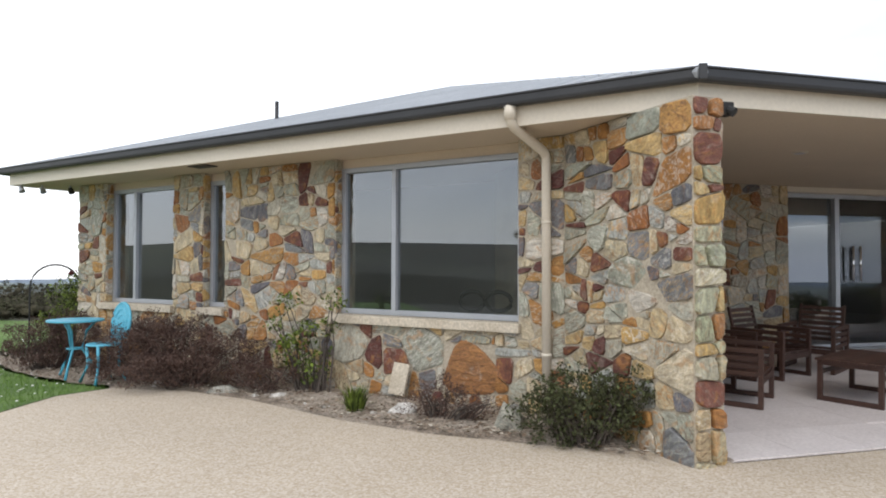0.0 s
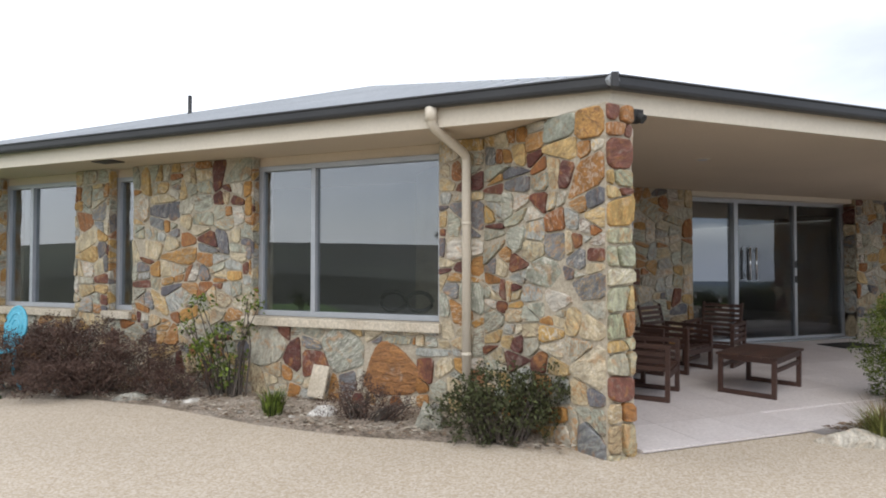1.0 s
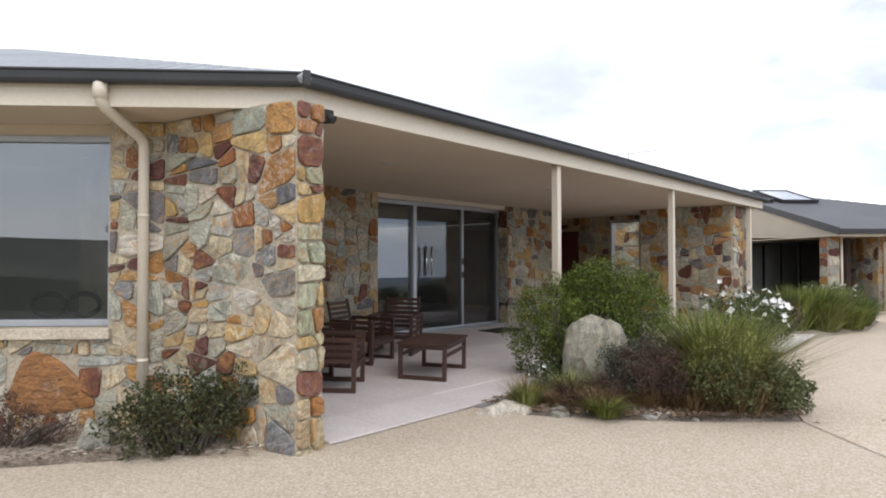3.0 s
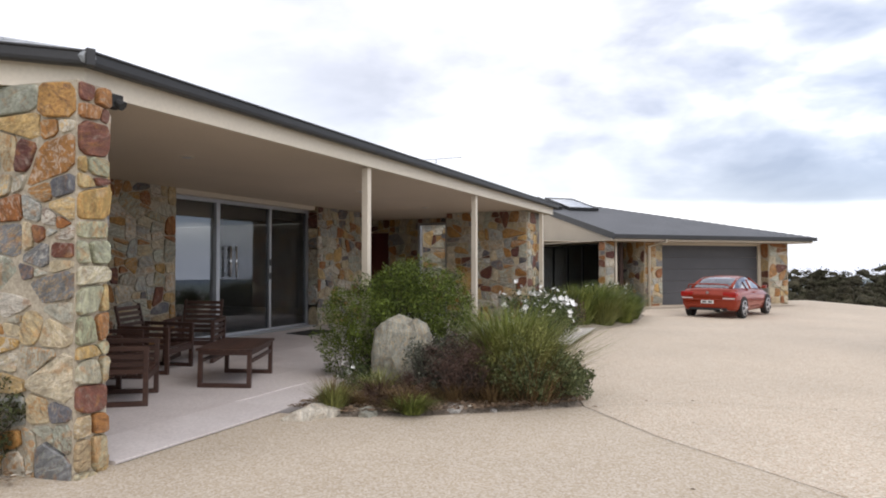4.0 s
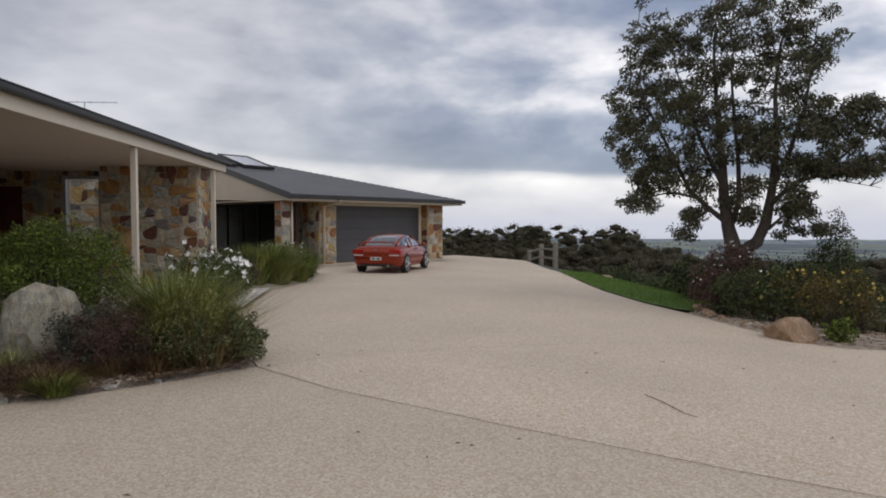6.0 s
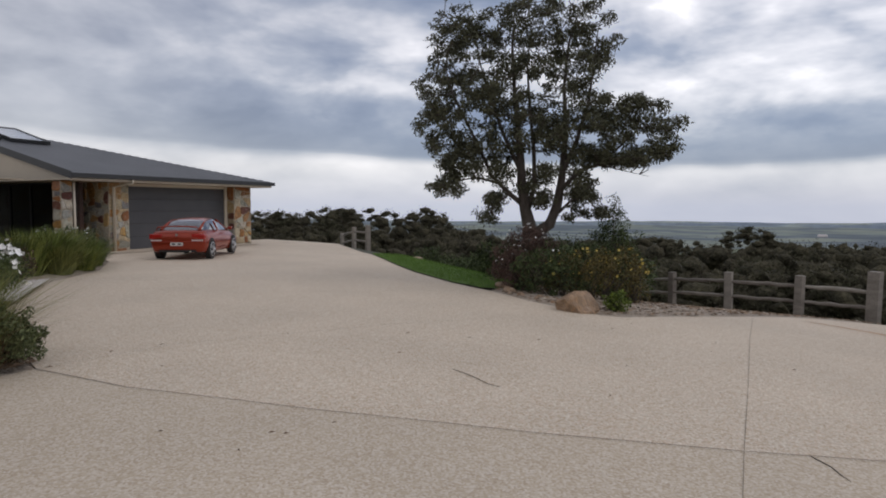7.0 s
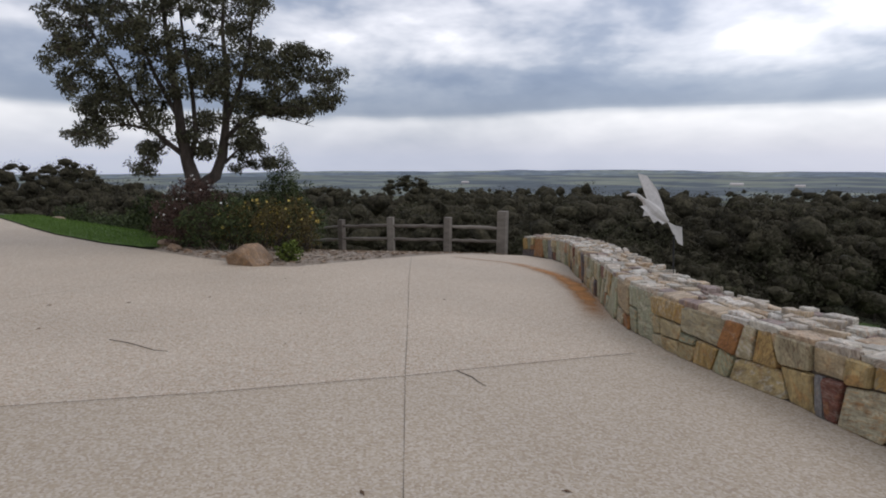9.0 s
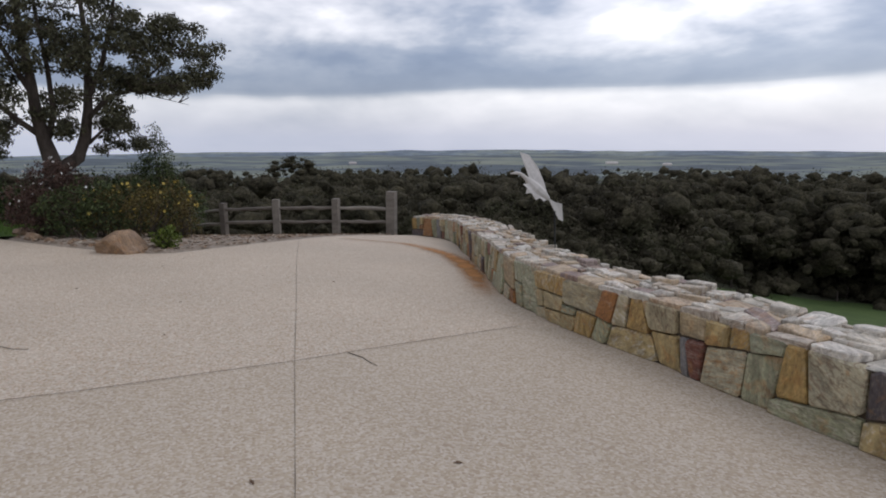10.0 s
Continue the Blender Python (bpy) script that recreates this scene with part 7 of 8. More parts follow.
for z_, r_ in ((0.60, 0.17), (0.75, 0.15)):
    bm = bmesh.new(); tube(bm, [(-r_, 0.215, z_), (0, 0.22, z_ + 0.03), (r_, 0.215, z_)], 0.013, 6); part("back_scroll", bm, M_BLUE, bc)
tagged(bc, "turquoise cast-metal garden chair with an oval moulded back", "garden chair")
ar = empty("garden_arch", pose(-3.25, 11.0, ground_z(-3.25, 11)))
bm = bmesh.new()
tube(bm, [(-0.34, 0, -0.1), (-0.34, 0, 0.95)] + [(-0.34 * math.cos(a), 0, 1.05 + 0.34 * math.sin(a)) for a in [k * math.pi / 12 for k in range(13)]] + [(0.34, 0, 0.95), (0.34, 0, -0.1)], 0.014, 7)
part("hoop", bm, M_BLACK, ar, smooth=True)
tagged(ar, "thin dark metal garden arch", "garden arch")

M_BIRD = mat("white_painted_metal", [(0.3, (0.50, 0.48, 0.46)), (0.7, (0.62, 0.60, 0.58))], scale=8, rough=0.55, bump=0.1, grain=0.1)
BX, BY = 2.59, -6.59
BR = Vector((-0.749, -0.663, 0)); BF = Vector((0.663, -0.749, 0))
bm = bmesh.new()


def bq(x, y, f=0.0):
    return Vector((BX, BY, 0.46)) + BR * ((x - 430) * 0.00203) + Vector((0, 0, (420 - y) * 0.00203)) + BF * f


def plate(pts, th):
    a_ = [bm.verts.new(bq(x, y, f - th)) for x, y, f in pts]
    b_ = [bm.verts.new(bq(x, y, f + th)) for x, y, f in pts]
    bm.faces.new(a_); bm.faces.new(b_[::-1])
    for i in range(len(pts)):
        bm.faces.new((a_[i], a_[(i + 1) % len(pts)], b_[(i + 1) % len(pts)], b_[i]))


tube(bm, [bq(395, 335), bq(360, 310), bq(320, 280), bq(290, 245), bq(270, 225), bq(240, 200), bq(215, 196), bq(183, 200)], [0.02, 0.055, 0.07, 0.045, 0.022, 0.016, 0.016, 0.004], 10)
plate([(290, 235, 0), (270, 160, 0.05), (252, 92, 0.12), (300, 105, 0.12), (345, 170, 0.08), (375, 250, 0.04), (390, 325, 0), (330, 285, 0)], 0.006)
plate([(300, 250, 0), (240, 252, -0.08), (262, 272, -0.09), (254, 300, -0.10), (285, 298, -0.09), (310, 335, -0.09), (335, 325, -0.07), (360, 345, -0.05), (388, 335, 0)], 0.006)
plate([(392, 330, 0), (430, 352, 0.02), (478, 365, 0.05), (487, 460, 0.05), (455, 445, 0.02), (420, 385, 0)], 0.006)
bird = part("bird_sculpture", bm, M_BIRD)
bm = bmesh.new(); tube(bm, [bq(440, 1000), bq(436, 600), bq(430, 400)], 0.010, 7)
part("stake", bm, M_BLACK, bird, "thin black steel stake")
tagged(bird, "white metal bird sculpture with raised wing on a stake", "sculpture")

# garden tap on its standpipe by the downpipe
tap = empty("garden_tap", pose(*wing(1.93, 5.36), -0.1))
bm = bmesh.new(); tube(bm, [(0, 0, 0), (0, 0, 0.30)], 0.013, 8); part("standpipe", bm, M_BLACK, tap, smooth=True)
bm = bmesh.new(); tube(bm, [(0, 0, 0.29), (-0.07, -0.07, 0.30), (-0.085, -0.085, 0.24)], 0.011, 8); part("spout", bm, M_BLACK, tap, smooth=True)
bm = bmesh.new(); box(bm, -0.03, 0.03, -0.008, 0.008, 0.32, 0.335, 0.003); part("handle", bm, M_BLACK, tap)
tagged(tap, "small black garden tap beside the downpipe", "tap")

# ---- rocks ----


def rock(name, x, y, dims, material, label, seed, z=None, rz=0.0, tilt=(0, 0), rough=0.18, top=None, category="rock", block=1.0, cuts=9):
    bm_ = bmesh.new()
    bmesh.ops.create_icosphere(bm_, subdivisions=3, radius=1.0)
    rg_ = random.Random(seed)
    # a few flat split faces, then a little roughness
    planes = []
    for _ in range(cuts):
        nv = Vector((rg_.gauss(0, 1), rg_.gauss(0, 1), rg_.gauss(0, 0.8))).normalized()
        planes.append((nv, rg_.uniform(0.58, 0.85)))
    for v in bm_.verts:
        if block != 1.0:
            v.co = Vector([math.copysign(abs(c_) ** block, c_) for c_ in v.co])
        for nv, k_ in planes:
            d_ = v.co.dot(nv)
            if d_ > k_:
                v.co -= nv * (d_ - k_)
        v.co *= 1 + rough * noise.noise(v.co * 1.7 + Vector((seed, 0, 0))) + 0.05 * noise.noise(v.co * 6 + Vector((0, seed, 0)))
        v.co = Vector((v.co.x * dims[0], v.co.y * dims[1], v.co.z * dims[2]))
        if top:
            v.co.x *= 1 - top * max(0.0, v.co.z / dims[2])
            v.co.y *= 1 - top * max(0.0, v.co.z / dims[2])
    ob = part(name, bm_, material)
    ob.matrix_world = pose(x, y, (ground_z(x, y) if z is None else z), tilt[0], tilt[1], rz)
    tagged(ob, label, category)
    return ob


M_LICHEN = stone_material("lichened_granite", [(0.27, 0.27, 0.225), (0.31, 0.305, 0.26)], rust=0.06, bumps=0.8, veined=0.22)
M_QUARTZ = stone_material("white_quartz", [(0.56, 0.54, 0.50), (0.62, 0.60, 0.56)], rust=0.1, bumps=0.7, veined=0.15)
M_ORANGE = stone_material("brown_sandstone", [(0.26, 0.17, 0.105), (0.30, 0.20, 0.125)], rust=0.3, bumps=0.7, veined=0.2)
rock("standing_stone", 6.35, 3.38, (0.36, 0.25, 0.78), M_LICHEN, "upright lichened granite boulder among the shrubs", 19, z=-0.06, rz=-62, tilt=(0, -4), top=0.12, rough=0.16, block=0.52, cuts=1)
rock("flat_rock", 4.82, 3.52, (0.27, 0.17, 0.12), M_FLAG, "flat pale grey rock at the edge of the paving", 4, rz=-50)
rock("rock", 5.12, 3.10, (0.16, 0.10, 0.09), M_LICHEN, "grey garden rock half hidden by grass", 5, rz=20)
rock("rock", 5.62, 2.45, (0.13, 0.10, 0.06), M_QUARTZ, "small pale garden rock", 6)
rock("rock", 1.17, 5.92, (0.18, 0.12, 0.11), M_QUARTZ, "jagged white quartz rock below the window", 7, rz=30)
rock("rock", 1.93, 5.12, (0.14, 0.12, 0.27), M_LICHEN, "blocky grey rock by the downpipe", 8)
rock("rock", -0.55, 7.45, (0.22, 0.12, 0.09), M_LICHEN, "low brown rock among dry shrubs", 9, rz=-40)
rock("rock", 0.05, 6.98, (0.12, 0.08, 0.06), M_QUARTZ, "small white rock in the bed", 10)
for k, (x, y, r) in enumerate(((-0.2, 7.15, 0.06), (0.5, 6.35, 0.07), (0.3, 6.55, 0.05), (0.9, 6.0, 0.05), (-1.3, 8.0, 0.09), (0.75, 6.45, 0.09), (1.55, 5.6, 0.05), (-0.05, 7.3, 0.07), (5.9, 2.3, 0.06), (6.05, 2.15, 0.05), (5.4, 2.75, 0.05), (5.75, 2.1, 0.04))):
    rock("rock", x, y, (r, r * 0.8, r * 0.6), M_QUARTZ, "small loose pale stone in the garden bed", 30 + k, rz=k * 40)
rock("boulder", 8.80, -5.55, (0.60, 0.40, 0.34), M_ORANGE, "rounded orange-brown boulder at the drive edge", 12, z=-0.36, rz=-60)
for k, (x, y, r) in enumerate(((11.7, -5.55, 0.22), (11.2, -5.45, 0.16), (10.6, -5.4, 0.10), (10.1, -5.45, 0.08), (10.9, -5.35, 0.07), (9.6, -5.5, 0.07), (11.45, -5.35, 0.06), (10.3, -5.65, 0.09))):
    rock("rock", x, y, (r, r * 0.8, r * 0.7), M_ORANGE, "brown stone edging the shrub bed", 50 + k, rz=k * 33)
for k, (x, y, r) in enumerate(((22.9, -7.2, 0.35), (21.6, -7.4, 0.3))):
    rock("rock", x, y, (r * 1.6, r, r * 0.7), M_ORANGE, "weathered brown rock beyond the lawn", 60 + k, rz=k * 50)
ls = boxes("stone_slab", [(-0.095, 0.095, -0.015, 0.015, 0, 0.32)], M_SILL, None, m=pose(*wing(3.72, 5.40), 0.0, -16, 4, -45), bevel=0.008)
tagged(ls, "thin pale stone slab leaning against the wall", "stone slab")
pad = drape("paving_pad", [(10.3, 2.5), (13.35, 2.7), (13.2, 3.2), (10.6, 3.1)], 0.085, M_SLAB, 0.4)
tagged(pad, "pale paving stone at the edge of the drive", "paving", kind="structure")

# ---- shrubs by the wing wall ----
M_PILLARBUSH = leaf_mat("mixed_bush_leaves", (0.028, 0.024, 0.014), (0.085, 0.10, 0.04))
shrub("heath_bush", -1.05, 8.0, [(-0.55, 0.35, 0.34, 0.48, 0.40, 0.36), (0.0, 0.0, 0.36, 0.52, 0.40, 0.38), (0.5, -0.35, 0.32, 0.48, 0.36, 0.32), (-0.1, -0.3, 0.2, 0.6, 0.35, 0.2), (-0.3, 0.1, 0.45, 0.45, 0.35, 0.32), (-0.80, 0.25, 0.24, 0.30, 0.28, 0.25)], M_HEATH, 40000, 0.034,
      "wide brown dried heath bush under the window", stems=90, seed=1, shape=4.0, hollow=0.0)
shrub("heath_bush", -2.95, 9.55, [(-0.05, 0.0, 0.34, 0.42, 0.40, 0.34), (0.38, 0.0, 0.36, 0.40, 0.4, 0.36)], M_HEATH, 16000, 0.034, "brown dried heath bush behind the blue table", stems=50, seed=2, shape=4.0, hollow=0.0)
shrub("climbing_rose", -3.0, 10.95, [(-0.05, 0, 0.55, 0.34, 0.3, 0.5), (0.15, 0, 1.0, 0.26, 0.25, 0.3)], M_SHRUB, 2200, 0.055, "leafy rose growing through the metal arch", seed=3, flowers=(7, 0.05, 0.0, M_REDDOOR))
shrub("heath_bush", -0.05, 7.25, [(0, 0, 0.16, 0.36, 0.28, 0.18), (-0.25, 0.2, 0.16, 0.3, 0.2, 0.16)], M_HEATH, 4800, 0.03, "low dark heath clump below the wall", stems=24, seed=4, shape=4.0, hollow=0.0)
shrub("rose_bush", 0.42, 7.12, [(-0.32, 0.32, 0.95, 0.16, 0.12, 0.14), (-0.12, 0.1, 0.62, 0.18, 0.15, 0.16), (-0.28, 0.2, 0.40, 0.2, 0.16, 0.2), (0.22, -0.2, 0.98, 0.16, 0.12, 0.12), (0.0, 0.0, 0.28, 0.2, 0.16, 0.2), (-0.42, 0.4, 0.7, 0.12, 0.1, 0.12), (0.12, -0.16, 0.70, 0.12, 0.1, 0.1)], M_SHRUB, 850, 0.055,
      "leggy rose bush with sparse green leaves", "rose bush", stems=28, seed=5)
shrub("heath_bush", 1.42, 5.62, [(0, 0, 0.18, 0.30, 0.24, 0.20), (0.3, -0.25, 0.13, 0.2, 0.16, 0.13)], M_HEATH, 3200, 0.028, "small reddish dried shrub below the sill", stems=40, seed=6, shape=4.0, hollow=0.0)
tuft("grass_tuft", 0.74, 6.12, 0.16, 0.22, 260, "bright green grass tuft in the bed", M_SHRUB, 7)
shrub("round_bush", 2.30, 4.55, [(0.0, 0, 0.27, 0.36, 0.33, 0.30), (-0.18, 0.2, 0.22, 0.3, 0.28, 0.24), (0.22, -0.14, 0.33, 0.27, 0.24, 0.28)], M_PILLARBUSH, 5600, 0.036, "dense dark green bush at the foot of the stone pillar", stems=70, seed=8, hollow=0.2)

# ---- planting between drive and veranda ----
M_SAGE = leaf_mat("sage_green_leaves", (0.050, 0.064, 0.028), (0.17, 0.195, 0.085))
M_GREYLEAF = leaf_mat("grey_green_leaves", (0.045, 0.050, 0.036), (0.13, 0.135, 0.10))
shrub("large_bush", 6.95, 3.78, [(-0.25, 0.35, 0.62, 0.50, 0.52, 0.55), (0.1, -0.05, 0.85, 0.58, 0.60, 0.52), (0.3, -0.5, 0.72, 0.46, 0.44, 0.50), (-0.3, 0.55, 0.35, 0.38, 0.40, 0.36), (0.15, 0.1, 1.05, 0.42, 0.42, 0.34), (0.35, -0.65, 0.45, 0.34, 0.3, 0.4)], M_SHRUB, 36000, 0.040,
      "large dense green bush beside the standing stone", stems=60, seed=10, shape=3.6)
shrub("wild_flowers", 5.92, 3.70, [(0, 0, 0.12, 0.26, 0.22, 0.14), (0.3, 0.2, 0.14, 0.2, 0.2, 0.14)], M_DARKSHRUB, 700, 0.04, "low plants with small white flowers by the paving", seed=11, flowers=(16, 0.022, 0.04))
shrub("heath_bush", 5.98, 2.86, [(0, 0, 0.24, 0.26, 0.22, 0.26), (0.08, -0.10, 0.46, 0.20, 0.17, 0.18), (-0.1, 0.12, 0.42, 0.14, 0.14, 0.16)], M_GREYLEAF, 5200, 0.028, "wispy grey-green shrub before the standing stone", stems=40, seed=12, hollow=0.0)
shrub("heath_bush", 5.72, 2.98, [(0, 0, 0.12, 0.30, 0.26, 0.14), (-0.3, 0.15, 0.08, 0.2, 0.2, 0.1)], M_HEATH, 2400, 0.03, "low rust-brown ground cover", stems=20, seed=13, shape=3.5, hollow=0.0)
shrub("heath_bush", 6.62, 2.62, [(0, 0, 0.30, 0.40, 0.34, 0.30), (0.2, 0.15, 0.35, 0.3, 0.3, 0.26)], M_HEATH, 5200, 0.032, "dark brown heath bush", stems=60, seed=14, shape=4.0, hollow=0.0)
tuft("grass_tuft", 5.05, 3.42, 0.18, 0.24, 520, "olive grass tuft by the flat rock", M_OLIVE, 15, 0.9, 0.004)
tuft("grass_tuft", 5.15, 3.5, 0.2, 0.3, 260, "dry straw-coloured grass tuft", M_STRAW, 115, 0.9, 0.003)
tuft("grass_tuft", 5.28, 2.72, 0.19, 0.14, 500, "low yellow-green grass tuft", M_TUFT, 16, 1.0, 0.004)
tuft("grass_tuft", 5.42, 2.9, 0.3, 0.2, 500, "low dry grass tuft", M_STRAW, 116, 1.1, 0.003)
tuft("grass_tuft", 5.55, 3.25, 0.2, 0.22, 240, "small dry brown grass tuft", M_HEATH, 17)
shrub("low_bush", 6.32, 1.78, [(0.1, -0.08, 0.24, 0.42, 0.36, 0.26), (-0.15, 0.25, 0.26, 0.36, 0.3, 0.28), (0.3, -0.18, 0.2, 0.26, 0.24, 0.22)], M_SAGE, 13000, 0.034, "sage-green spreading bush at the drive corner", stems=70, seed=18)
shrub("low_bush", 6.42, 1.95, [(0.0, 0.0, 0.42, 0.42, 0.36, 0.26), (0.3, 0.1, 0.5, 0.34, 0.32, 0.24), (-0.25, 0.2, 0.36, 0.3, 0.3, 0.24)], M_OLIVE, 7000, 0.04, "loose olive-green bush spilling over darker foliage", stems=60, seed=118, shape=4.0, hollow=0.1)
shrub("heath_bush", 6.02, 2.42, [(0, 0, 0.26, 0.34, 0.3, 0.26), (-0.1, 0.25, 0.36, 0.26, 0.24, 0.26)], M_HEATH, 8000, 0.028, "brown twiggy heath bush", stems=70, seed=119, shape=4.0, hollow=0.0)
tuft("tall_grass", 6.55, 2.05, 0.66, 0.80, 1500, "tall arching olive grass clump", M_OLIVE, 19, 1.0, 0.004)
tuft("tall_grass", 6.95, 2.35, 0.55, 0.82, 900, "tall green grass clump", M_SHRUB, 20, 0.9, 0.005)
tuft("tall_grass", 6.3, 1.9, 0.6, 0.6, 500, "thin straw-coloured grass clump", M_STRAW, 120, 1.1, 0.003)
for k, (x, y, r, h, lm) in enumerate(((5.55, 2.95, 0.3, 0.2, M_STRAW), (5.85, 2.55, 0.28, 0.24, M_STRAW), (5.7, 3.3, 0.24, 0.3, M_OLIVE), (5.95, 2.2, 0.3, 0.25, M_STRAW), (6.05, 3.05, 0.25, 0.3, M_HEATH), (5.35, 3.3, 0.2, 0.16, M_STRAW))):
    tuft("grass_tuft", x, y, r, h, 380, "thin dry grass among leaf litter", lm, 200 + k, 1.1, 0.003)
tuft("tall_grass", 6.62, 2.25, 0.55, 0.95, 700, "tall yellow-green grass clump", M_TUFT, 121, 0.9, 0.0045)
stake = boxes("garden_stake", [(-0.012, 0.012, -0.012, 0.012, -0.1, 0.72)], M_BLACK, None, m=pose(9.6, 3.75, ground_z(9.6, 3.7), 4, -6, 0))
tagged(stake, "thin dark garden stake by the veranda post", "stake")
for k, (x, y, h, n_) in enumerate(((10.9, 3.05, 0.85, 40), (10.2, 3.2, 1.0, 34), (11.7, 3.25, 0.8, 34), (9.6, 3.2, 0.85, 22), (12.4, 3.3, 0.75, 22))):
    shrub("daisy_bush", x, y, [(0, 0, h * 0.5, 0.42, 0.42, h * 0.5), (0.2, -0.2, h * 0.4, 0.35, 0.3, h * 0.4)], M_DARKSHRUB, 1500, 0.05, "daisy bush with scattered white flowers", stems=24, seed=21 + k, flowers=(int(n_ * 0.65), 0.052, 0.12))
for k, (x, y, r, h) in enumerate(((14.4, 3.35, 0.6, 0.85), (15.3, 3.1, 0.65, 0.9), (16.2, 3.0, 0.6, 0.85), (13.6, 3.6, 0.5, 0.8), (15.7, 2.55, 0.45, 0.48), (16.9, 2.6, 0.5, 0.6), (14.9, 2.85, 0.5, 0.6), (18.0, 2.75, 0.5, 0.6))):
    tuft("tall_grass", x, y, r, h, 900, "tall green strappy clump in the long bed", (M_TUFT, M_SHRUB, M_OLIVE, M_DARKSHRUB)[k % 4], 30 + k, 0.8, 0.010)
for k, (x, y) in enumerate(((17.4, 3.1), (18.3, 3.0), (17.9, 3.6))):
    shrub("daisy_bush", x, y, [(0, 0, 0.42, 0.45, 0.42, 0.42)], M_DARKSHRUB, 1300, 0.06, "flowering bush near the garage", stems=16, seed=40 + k, flowers=(16, 0.04, 0.04))
shrub("red_leaved_plant", 12.9, 3.05, [(0, 0, 0.35, 0.22, 0.22, 0.28)], M_HEATH, 700, 0.06, "small dark red-leaved plant", seed=45)
rock("rock", 12.5, 2.9, (0.16, 0.14, 0.18), M_QUARTZ, "small white rock at the bed edge", 70)

# ---- planting round the gum tree ----
M_GOLD = leaf_mat("golden_olive_leaves", (0.048, 0.036, 0.014), (0.170, 0.135, 0.045))
M_YELLOW = mat("yellow_petals", [(0.3, (0.45, 0.34, 0.06)), (0.7, (0.55, 0.42, 0.09))], scale=6, rough=0.6, bump=0.0, grain=0.1)


def gd_shrub(name, x, y, blobs, leaf, count, size, label, **kw):
    return shrub(name, x, y, blobs, leaf, count, size, label, z=terrain_z(x, y) + 0.02, **kw)


gd_shrub("dark_bush", 11.55, -6.05, [(0, 0, 0.55, 0.55, 0.55, 0.55), (0.3, -0.35, 0.65, 0.45, 0.45, 0.5), (-0.1, 0.45, 0.5, 0.4, 0.4, 0.45), (0.1, 0.0, 1.0, 0.4, 0.4, 0.35)], M_HEATH, 12000, 0.045,
         "dark brown bush with pale flowers under the gum tree", seed=50, stems=40, flowers=(40, 0.024, 0.05))
gd_shrub("yellow_bush", 10.35, -6.75, [(0, 0, 0.5, 0.55, 0.5, 0.5), (-0.25, -0.5, 0.55, 0.5, 0.45, 0.45), (0.3, 0.35, 0.45, 0.45, 0.45, 0.45)], M_GOLD, 5200, 0.045, "loose golden-olive bush with small yellow flowers beside the boulder", seed=51, stems=36, flowers=(60, 0.03, 0.02, M_YELLOW))
gd_shrub("dark_bush", 10.6, -6.3, [(0, 0, 0.4, 0.5, 0.5, 0.45), (0.3, 0.4, 0.5, 0.45, 0.45, 0.5)], M_DARKSHRUB, 4200, 0.055, "dark evergreen bush by the boulder", seed=52, stems=30)
gd_shrub("leafy_plant", 8.72, -6.15, [(0, 0, 0.16, 0.24, 0.2, 0.18)], M_SHRUB, 900, 0.055, "bright green leafy plant by the boulder", seed=53, stems=14)
gd_shrub("conifer", 12.0, -8.4, [(0, 0, 0.5, 0.75, 0.75, 0.6), (0, 0, 1.1, 0.58, 0.58, 0.5), (0, 0, 1.6, 0.36, 0.36, 0.42), (0.05, 0, 2.05, 0.18, 0.18, 0.3)], M_DARKSHRUB, 13000, 0.05, "small dark conical conifer", category="conifer", seed=54, stems=30)
gd_shrub("yellow_bush", 10.0, -7.45, [(0, 0, 0.28, 0.3, 0.3, 0.26), (0.1, -0.15, 0.62, 0.24, 0.2, 0.24)], M_GOLD, 900, 0.045, "low olive bush along the verge", seed=151, stems=26)
gd_shrub("pale_bush", 14.6, -7.1, [(0, 0, 0.28, 0.5, 0.45, 0.28), (0.5, -0.1, 0.22, 0.4, 0.35, 0.22)], M_TUFT, 2600, 0.05, "low pale green bush at the lawn edge", seed=55, stems=20)
for k, (x, y, h) in enumerate(((13.4, -7.6, 1.0), (15.6, -8.4, 1.2), (17.2, -8.9, 1.1), (19.0, -9.4, 1.3), (20.8, -9.2, 1.1), (13.7, -8.9, 1.4), (14.6, -10.2, 1.5), (16.4, -10.8, 1.6), (22.6, -9.2, 1.2), (24.4, -8.6, 1.3), (18.2, -11.2, 1.5), (13.6, -6.7, 0.9))):
    gd_shrub("dark_bush", x, y, [(0, 0, h * 0.5, h * 0.62, h * 0.62, h * 0.5), (0.4, 0.3, h * 0.6, h * 0.5, h * 0.5, h * 0.45), (-0.4, -0.3, h * 0.45, h * 0.5, h * 0.5, h * 0.4)], M_DARKSHRUB, 3200, 0.09, "dark green bush on the bank", seed=60 + k, stems=24)

# ---- bark and leaf litter on the beds ----


